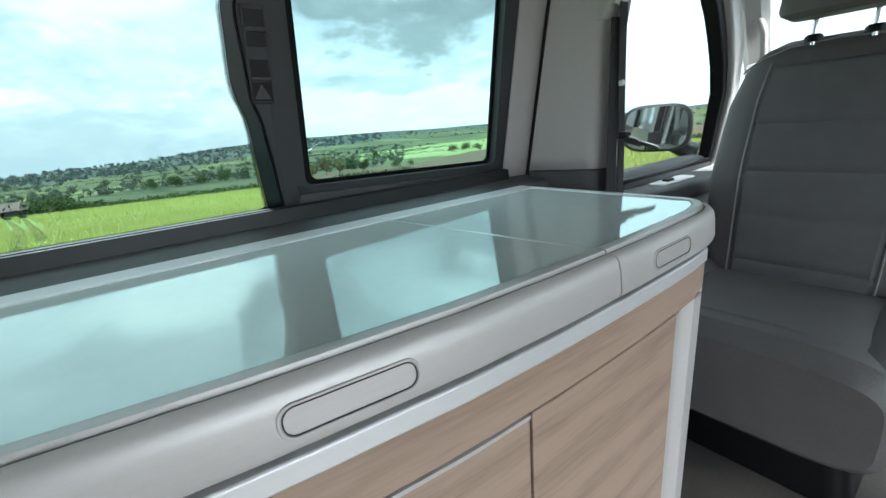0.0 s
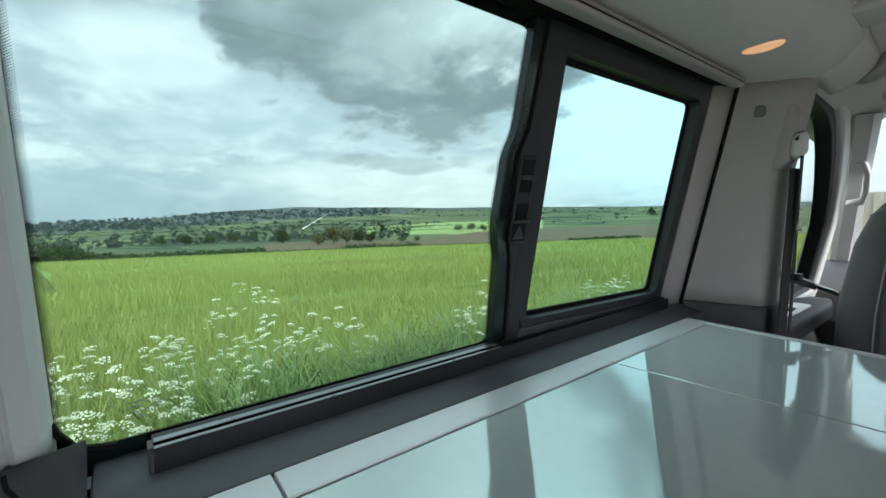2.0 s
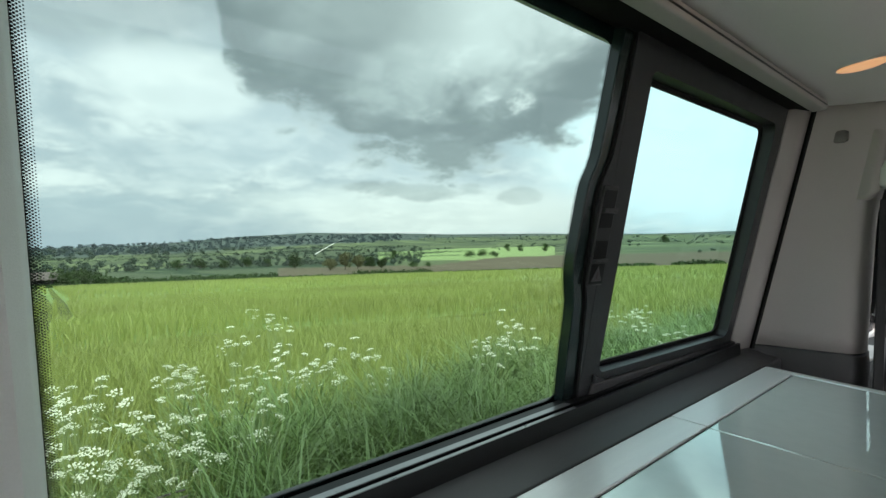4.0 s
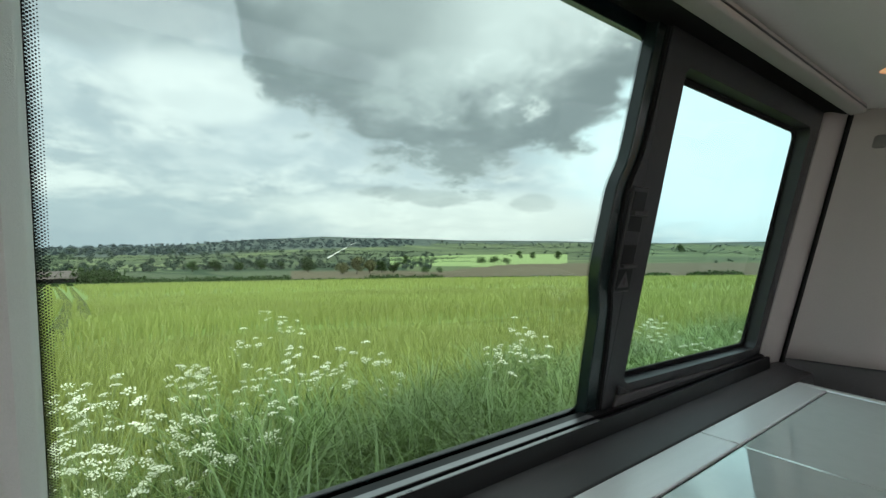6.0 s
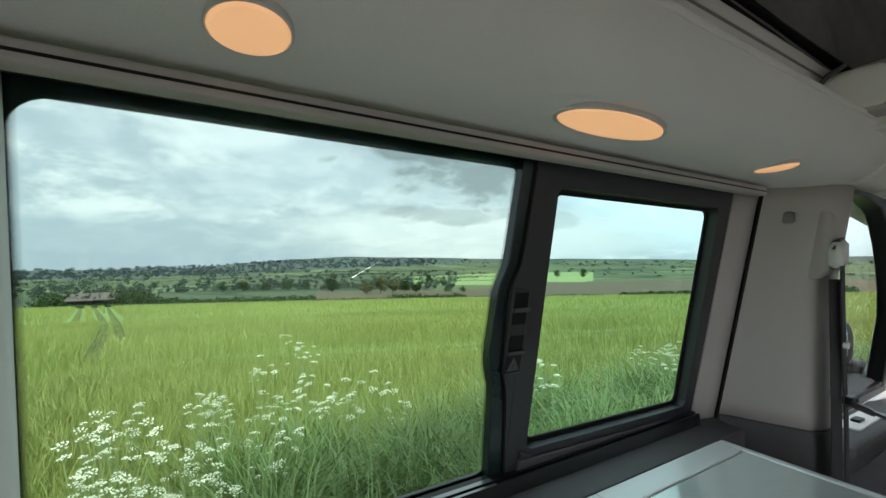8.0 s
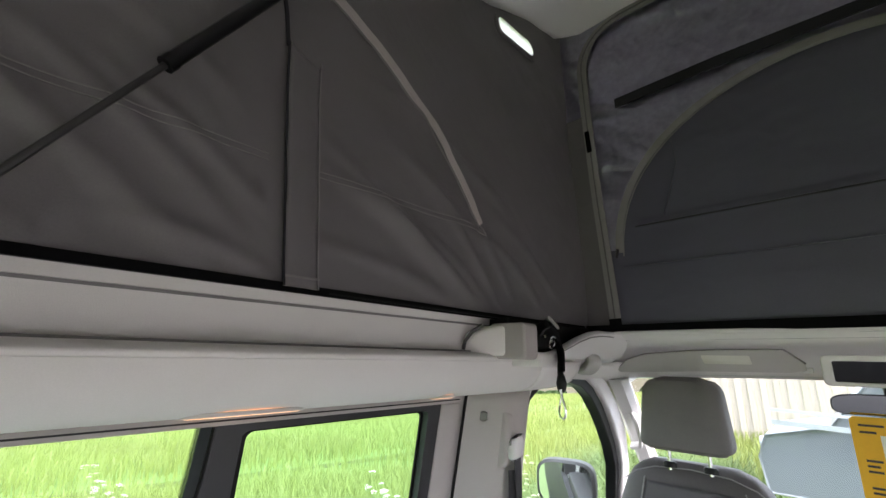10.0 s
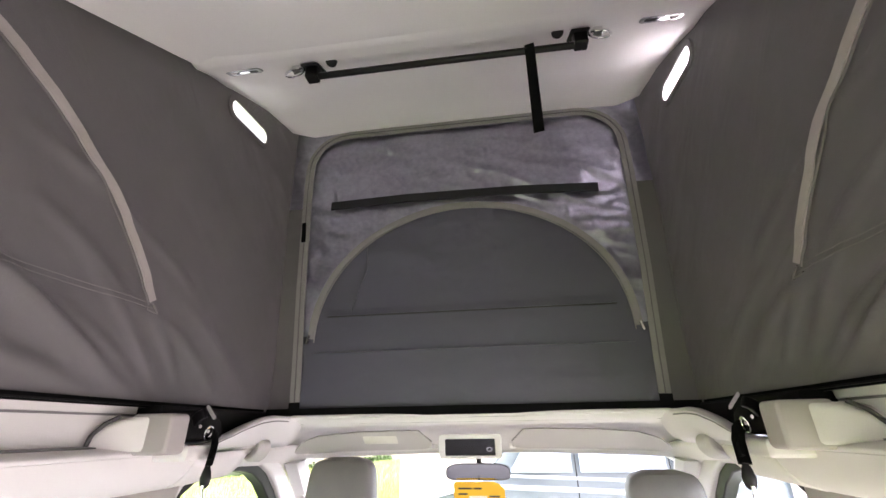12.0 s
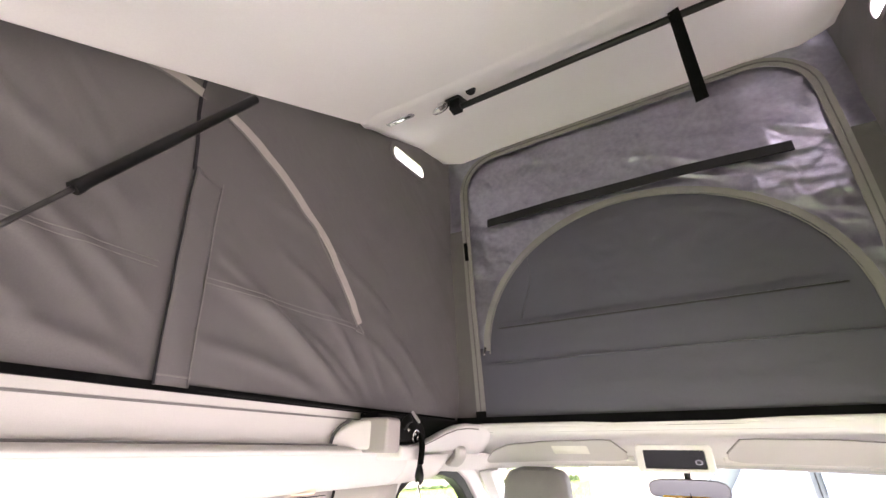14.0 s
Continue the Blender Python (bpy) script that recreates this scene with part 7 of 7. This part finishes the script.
def make_roof():
    """The raised roof: main board, front lip, corners rounded."""
    rows = []
    for i in range(41):
        y = -1.5 + (1.12 + 1.5) * i / 40
        drop = 0.035 * max(0.0, (y - 1.055) / 0.065) ** 2
        rows.append([(x, y - 0.012 * (abs(x) / 0.64) ** 8 * (i == 40), roof_z(y) + 0.018 - 0.018 * min(1, max(0, (abs(x) - 0.56) / 0.08)) ** 2 - drop * 0.2) for x in [-0.635 + 1.27 * k / 40 for k in range(41)]])
    setting("ceiling_roof", Shape().grid(rows), "roofshell", "white underside of the raised roof", solid=0.02, bevel=0.006, segments=3)
    rows = []
    rows.append([(0.63 * (-1 + 2 * k / 48), 1.00, 2.215) for k in range(49)])
    for i in range(25):
        q = i / 24
        row = []
        for k in range(49):
            u = -1 + 2 * k / 48
            hw = lerp(q, (0, 0.34, 0.75, 0.93, 1), (0.640, 0.678, 0.692, 0.668, 0.60))
            y = 1.11 + (1.725 - 1.11) * q - 0.035 * q * abs(u) ** 8
            z = lerp(q, (0, 0.10, 0.18, 0.30, 0.60, 0.85, 1.0), (2.228, 2.268, 2.293, 2.330, 2.408, 2.447, 2.456)) - 0.012 * abs(u) ** 6
            row.append((hw * u, y, z))
        rows.append(row)
    setting("ceiling_roof_front", Shape().grid(rows), "roofshell", "white moulded front lip of the raised roof", solid=0.012)
    setting("roof_shell", Shape().grid([[(x, y, roof_z(y) + 0.075) for x in (-0.70, -0.66, 0, 0.66, 0.70)] for y in [-1.55 + 3.42 * i / 20 for i in range(21)]]), "paint", "painted roof skin", solid=0.02)


make_roof()


def lip_z(y):
    q = (y - 1.11) / 0.615
    return lerp(q, (0, 0.10, 0.18, 0.30, 0.60, 0.85, 1.0), (2.228, 2.268, 2.293, 2.330, 2.408, 2.447, 2.456))


def make_roof_fittings():
    bar = thing("roof_pull_bar", (0, 1.195, 2.245), "black pull bar with a hanging strap under the raised roof", "grab bar")
    part("bar", Shape().tube([(-0.365, 1.210, 2.240), (0, 1.207, 2.236), (0.365, 1.210, 2.236)], 0.0095, 10), "black", bar, "black round bar")
    for s in (-1, 1):
        part("bracket", Shape().loft([[(s * 0.362 + x, y, z) for x, y in rounded(-0.017, 1.190, 0.017, 1.222, 0.004, 3)] for z in (2.226, 2.300)]), "black", bar, "black bracket", bevel=0.003)
        part("bracket_plate", Shape().slab(rounded(s * 0.362 - 0.026, 1.176, s * 0.362 + 0.022, 1.240, 0.005, 3), lambda u, v, d: (u, v, lip_z(v) - 0.014 - d), 0.0, 0.005), "black", bar, bevel=0.0015)
        part("bracket_screw", Shape().tube([(s * 0.362, 1.184, 2.285), (s * 0.362, 1.181, 2.285)], 0.004, 8), "sticker", bar)
    part("strap", Shape().tube([(0.232, 1.201, 2.25), (0.231, 1.195, 2.20), (0.229, 1.195, 2.08), (0.228, 1.199, 1.965)], 0, flat=(0.025, 0.003, (0.25, 1, 0))), "band", bar, "black hanging strap")
    for s in (-1, 1):
        p = thing("roof_ring", (s * 0.402, 1.190, 2.27), "chrome tie ring under the raised roof", "ring", "tie rings")
        ring = [(s * 0.408 + 0.026 * math.cos(a), 1.192 + 0.012 * math.sin(a), 2.246 + 0.028 * math.sin(a)) for a in [i * math.pi / 8 for i in range(16)]]
        part("ring", Shape().tube(ring, 0.0032, 8, closed=True), "chrome", p)
        part("ring_eye", Shape().box(s * 0.408 - 0.012, 1.190, 2.256, s * 0.408 + 0.010, 1.214, 2.30), "chrome", p, bevel=0.002)
        p = thing("latch_plate", (s * 0.575, 1.200, 2.285), "chrome latch plate set in the roof lip", "latch plate", "latch plates")
        put = lambda u, v, d: (s * 0.556 + u, 1.190 + v * 0.8 - d * 0.4, lip_z(1.190 + v * 0.8) - d)
        part("plate", Shape().ring(rounded(-0.050, -0.017, 0.050, 0.017, 0.010, 4), rounded(-0.040, -0.010, 0.040, 0.010, 0.007, 4), put, 0.002, 0.0185), "track", p, bevel=0.001)
        part("plate_slot", Shape().slab(rounded(-0.040, -0.010, 0.040, 0.010, 0.007, 4), put, 0.002, 0.0150), "black", p)
        part("plate_tab", Shape().slab(rounded(-0.012, -0.006, 0.018, 0.006, 0.003, 3), put, 0.0145, 0.0205), "chrome", p, bevel=0.001)
        p = thing("roof_plug", (s * 0.306, 1.195, 2.28), "round black plug in the roof lip", "plug", "roof plugs")
        part("plug", Shape().tube([(s * 0.306, 1.198, lip_z(1.198) + 0.004), (s * 0.306, 1.192, lip_z(1.198) - 0.015)], 0.0155, 20), "black", p, bevel=0.002)


make_roof_fittings()


def make_strut(s):
    e = thing("gas_strut", (s * 0.722, 0.334, 1.304), "black gas strut holding up the raised roof", "gas strut", "gas struts")
    a, b = Vector((s * 0.636, 0.342, 1.328)), Vector((s * 0.606, 0.738, 1.985))
    m = a + (b - a) * 0.48
    part("rod", Shape().tube([a, m], 0.0044, 10), "steel", e, "thin dark steel rod")
    part("cylinder", Shape().tube([m - (b - a) * 0.004, m, b], [0.007, 0.0100, 0.0100], 12), "black", e, "black cylinder")
    part("end_cap", Shape().tube([m - (b - a) * 0.012, m + (b - a) * 0.004], 0.0112, 12), "black", e)
    ax = (b - a).normalized()
    ay = Vector((1, 0, 0))
    az = ax.cross(ay)
    rings = []
    for d, w, h in ((-0.013, 0.004, 0.006), (-0.011, 0.0075, 0.0105), (-0.004, 0.0085, 0.0125), (0.006, 0.0085, 0.0120), (0.014, 0.0075, 0.0095), (0.024, 0.006, 0.0075), (0.026, 0.004, 0.005)):
        rings.append([a + ax * d + ay * (w * math.cos(q)) + az * (h * math.sin(q)) for q in [i * math.pi / 10 for i in range(20)]])
    part("foot", Shape().loft(rings), "black", e, "black ball-joint foot")
    part("foot_slot", Shape().loft([[a - ay * s * (0.0082 + k) + ax * (0.009 * math.cos(q)) + az * (0.003 * math.sin(q)) for q in [i * math.pi / 8 for i in range(16)]] for k in (-0.001, 0.0012)]), "steel", e)
    part("foot_stud", Shape().tube([a, a + Vector((s * 0.030, 0, 0))], 0.005, 10), "steel", e)


make_strut(-1)
make_strut(1)


def make_corner(s):
    """End block, roof catch and hanging strap at the front corner of the opening."""
    e = thing("rail_end_block", (s * 0.62, 1.23, 1.29), "pale padded end block of the roof rail", "end block", "rail end blocks")
    rings = []
    for y, x0, z1 in ((1.148, 0.662, 1.325), (1.160, 0.650, 1.345), (1.18, 0.628, 1.358), (1.205, 0.590, 1.364)):
        rings.append([(s * x, y, z) for x, z in rounded(x0, 1.300, 0.678, z1, 0.008, 3)])
    part("block_wedge", Shape().loft(rings), "headliner", e, bevel=0.003)
    part("block_pad", Shape().loft([[(s * x, y, z) for x, z in rounded(0.549 + k, 1.293 + k, 0.64 - k, 1.369 - k, 0.010, 4)] for y, k in ((1.200, 0.004), (1.204, 0), (1.250, 0.0), (1.257, 0.006))]), "trim", e, bevel=0.003)
    part("block_seam", Shape().tube([(s * 0.668, 1.145, 1.312), (s * 0.664, 1.146, 1.33), (s * 0.652, 1.156, 1.350), (s * 0.635, 1.17, 1.364)], 0.004, 6), "trim_dark", e)
    c = thing("roof_catch", (s * 0.60, 1.33, 1.33), "black and chrome roof catch at the opening corner", "catch", "roof catches")
    body = part("catch_body", Shape().loft([[(s * x, y, z) for x, y in rounded(0.566 + k, 1.268 + k, 0.640, 1.40 - k, 0.012, 3)] for z, k in ((1.318, 0.004), (1.326, 0.0), (1.355, 0.004), (1.374, 0.018))]), "rubber", c, "black catch body", bevel=0.004)
    part("catch_arm", Shape().tube([(s * 0.578, 1.300, 1.350), (s * 0.560, 1.292, 1.366), (s * 0.545, 1.290, 1.372)], 0, flat=(0.020, 0.012, (0, 1, 0))), "black", body, bevel=0.002)
    part("catch_lever", Shape().slab(rounded(-0.008, -0.022, 0.008, 0.022, 0.006, 4), lambda u, v, d: (s * (0.530 - v * 0.55 - d * 0.3), 1.291 + u * 0.5 - d, 1.373 - v * 0.62 * 1 + u * 0.4), 0.0, 0.006), "chrome", body, "chrome lever", bevel=0.0015)
    for k in range(2):
        part("catch_bolt", Shape().tube([(s * 0.566, 1.305 + 0.030 * k, 1.345 - 0.010 * k), (s * 0.560, 1.303 + 0.030 * k, 1.345 - 0.010 * k)], 0.004, 8), "chrome", body)
    part("catch_loop", Shape().tube([(s * (0.560 - 0.003 * math.sin(a)), 1.335 + 0.012 * math.cos(a), 1.332 + 0.013 * math.sin(a)) for a in [i * math.pi / 8 for i in range(16)]], 0.0022, 6, closed=True), "chrome", body)
    gap = Shape().prism([(s * 0.630, 1.262), (s * 0.70, 1.262), (s * 0.70, 1.70), (s * 0.634, 1.70)], 1.312, 1.389, "z")
    setting("trim_corner_boot", gap, "rubber", "black rubber boot at the corner of the roof opening", bevel=0.006)
    # moulding that runs down and back from the header corner
    rows = []
    for i in range(25):
        q = i / 24
        y = 1.345 + (1.752 - 1.345) * q
        xe = lerp(y, (1.345, 1.376, 1.50, 1.62, 1.674, 1.71, 1.735, 1.752), (0.566, 0.566, 0.578, 0.586, 0.583, 0.574, 0.56, 0.535))
        ze = lerp(y, (1.345, 1.376, 1.44, 1.52, 1.60, 1.674, 1.752), (1.309, 1.313, 1.328, 1.350, 1.367, 1.375, 1.372))
        lean = lerp(y, (1.345, 1.60, 1.752), (0.0, 0.02, 0.05))
        rows.append([(s * (xe + dx), y + lean * k, ze + (1.288 - ze) * k) for dx, k in ((0.022, 0.03), (0.012, -0.02), (0.004, 0.0), (0.0, 0.06), (0.004, 0.14), (0.007, 0.20), (0.010, 0.24), (0.022, 0.50), (0.045, 0.80), (0.085, 1.0))])
    setting("trim_corner_moulding", Shape().grid(rows), "trim_pale", "pale moulding curving down from the header corner", solid=0.004)
    line = [(r[4][0] - s * 0.003, r[4][1], r[4][2]) for r in rows[:-2]]
    setting("trim_corner_line", Shape().tube(line, 0.0020, 6), "groove", "fine dark line along the corner moulding")
    stub = Shape().loft([[(s * x, y, z) for x, z in rounded(0.552 + k, 1.278 + k, 0.64, 1.309 - k, 0.008, 3)] for y, k in ((1.262, 0.006), (1.268, 0.0), (1.36, 0.0), (1.372, 0.008))])
    setting("trim_ledge_end", stub, "headliner", "pale rounded end of the ledge", bevel=0.003)
    h = thing("hanging_strap", (s * 0.55, 1.33, 1.31), "black strap with a steel snap hook hanging at the corner", "strap", "hanging straps")
    part("webbing", Shape().tube([(s * 0.566, 1.352, 1.334), (s * 0.550, 1.345, 1.324), (s * 0.540, 1.335, 1.306), (s * 0.536, 1.326, 1.285), (s * 0.532, 1.316, 1.266)], 0, flat=(0.022, 0.006, (0.4, 1, 0.2))), "band", h)
    part("webbing_twist", Shape().tube([(s * 0.545, 1.338, 1.312), (s * 0.535, 1.330, 1.298), (s * 0.531, 1.318, 1.278)], 0, flat=(0.012, 0.006, (1, 0.3, 0))), "band", h)
    part("keeper", Shape().loft([[(s * 0.529 + 0.0125 * k * math.cos(a), 1.309 + 0.008 * k * math.sin(a), z) for a in [i * math.pi / 6 for i in range(12)]] for z, k in ((1.226, 0.45), (1.232, 0.85), (1.245, 1), (1.258, 0.75), (1.268, 0.4))]), "black", h)
    hook_pts = [(0.528, 1.232), (0.527, 1.219), (0.5215, 1.203), (0.519, 1.190), (0.520, 1.178), (0.5255, 1.173), (0.532, 1.176), (0.5345, 1.186), (0.532, 1.200)]
    part("snap_hook", Shape().tube([(s * x, 1.302, z) for x, z in hook_pts], [0.0032, 0.003, 0.0026, 0.0026, 0.0026, 0.0026, 0.0026, 0.0024, 0.002], 8), "chrome", h, "steel snap hook")
    part("hook_gate", Shape().tube([(s * 0.527, 1.302, 1.217), (s * 0.5315, 1.302, 1.202)], 0.0018, 6), "chrome", h)


make_corner(-1)
make_corner(1)

# ---------------------------------------------------------------- in front of the van


def make_fence():
    f = tagged(thing("fence", (-1, 16, -0.8), "weathered close-boarded wooden fence", "fence"), kind="structure")
    board = None
    for i in range(92):
        x = -3.5 + 0.155 * i
        z = near_ground(x, 16) - 0.05
        if board is None:
            board = part("board", Shape().box(-0.074, -0.011, 0, 0.074, 0.011, 2.30), "fence", f, smooth=False)
            board.matrix_parent_inverse = Matrix.Translation(-f.location)
            ob = board
        else:
            ob = board.copy()
            scene.collection.objects.link(ob)
        ob.location = (x, 16 + 0.02 * (i % 2), z + 0.03 * math.sin(i * 12.9))
    for k in range(6):
        x = -3.45 + 2.8 * k
        part("post", Shape().box(x - 0.05, 16.04, near_ground(x, 16) - 0.1, x + 0.05, 16.14, near_ground(x, 16) + 2.2), "fence", f, smooth=False)


make_fence()


def make_car():
    c = thing("parked_van", (2.0, 8.4, -0.6), "dark blue-grey van with pale wheel arches parked ahead", "van")
    z0 = near_ground(2.0, 8.4)
    y = 8.40
    prof = [(-1.05, 0.32), (-1.10, 0.75), (-1.00, 1.02), (-0.35, 1.18), (0.10, 1.78), (0.40, 2.00), (0.9, 2.08), (3.6, 2.10), (3.85, 1.98), (3.92, 1.2), (3.90, 0.32)]
    rings = []
    for dy, k in ((-0.84, 0.94), (-0.90, 0.985), (-0.80, 1.0), (0.80, 1.0), (0.90, 0.985), (0.84, 0.94)):
        rings.append([(x, y + dy * (0.88 if z > 1.5 else 1.0), z0 + 0.32 + (z - 0.32) * k) for x, z in prof])
    part("body", Shape().loft(rings), "car", c, "dark blue-grey painted body", bevel=0.02)

    def flank(u, v, d):
        return (u, y - 0.905 + max(v - 1.25, 0) * 0.13 - d, z0 + v)

    for line in ([(0.10, 1.34), (0.42, 1.80), (1.02, 1.86), (1.02, 1.34)], [(1.14, 1.34), (1.14, 1.86), (2.35, 1.88), (2.35, 1.34)], [(2.47, 1.34), (2.47, 1.88), (3.55, 1.88), (3.70, 1.34)]):
        part("side_window", Shape().slab(line, flank, 0.0, 0.012), "van_glass", c, "bluish side window")
    for lo, hi in ((1.25, 1.285), (1.09, 1.15)):
        part("side_strip", Shape().slab([(-0.9, lo + 0.06), (3.8, lo - 0.10), (3.8, hi - 0.10), (-0.9, hi + 0.06)], flank, 0.004, 0.022), "car_pale", c, "pale strip along the flank")
    for x in (1.02, 3.25):
        disc = [(x + 0.36 * math.cos(q), 0.36 + 0.36 * math.sin(q)) for q in [i * math.pi / 12 for i in range(24)]]
        w = part("wheel", Shape().slab(disc, flank, -0.05, 0.03), "rubber", c)
        part("rim", Shape().slab([(x + (u - x) * 0.62, 0.36 + (v - 0.36) * 0.62) for u, v in disc], flank, 0.028, 0.04), "car_pale", w)
        arch = [flank(x + 0.47 * math.cos(math.pi * i / 16), 0.40 + 0.52 * math.sin(math.pi * i / 16), 0.025) for i in range(17)]
        part("wheel_arch", Shape().tube(arch, 0, flat=(0.06, 0.10, (0, 1, 0))), "car_pale", c, "pale wheel arch")
    part("door_seam", Shape().slab([(1.075, 0.45), (1.09, 0.45), (1.09, 1.9), (1.075, 1.9)], flank, 0.0, 0.006), "rubber", c)
    part("door_seam", Shape().slab([(2.405, 0.45), (2.42, 0.45), (2.42, 1.9), (2.405, 1.9)], flank, 0.0, 0.006), "rubber", c)
    part("door_handle", Shape().slab(rounded(2.16, 0.98, 2.34, 1.02, 0.015, 3), flank, 0.0, 0.04), "black", c, bevel=0.006)
    part("headlight", Shape().loft([[(-1.02 + 0.02 * k, y - 0.62 + 0.16 * math.cos(q), z0 + 0.86 + 0.10 * math.sin(q)) for q in [i * math.pi / 8 for i in range(16)]] for k in (-3, 1)]), "car_pale", c)


make_car()
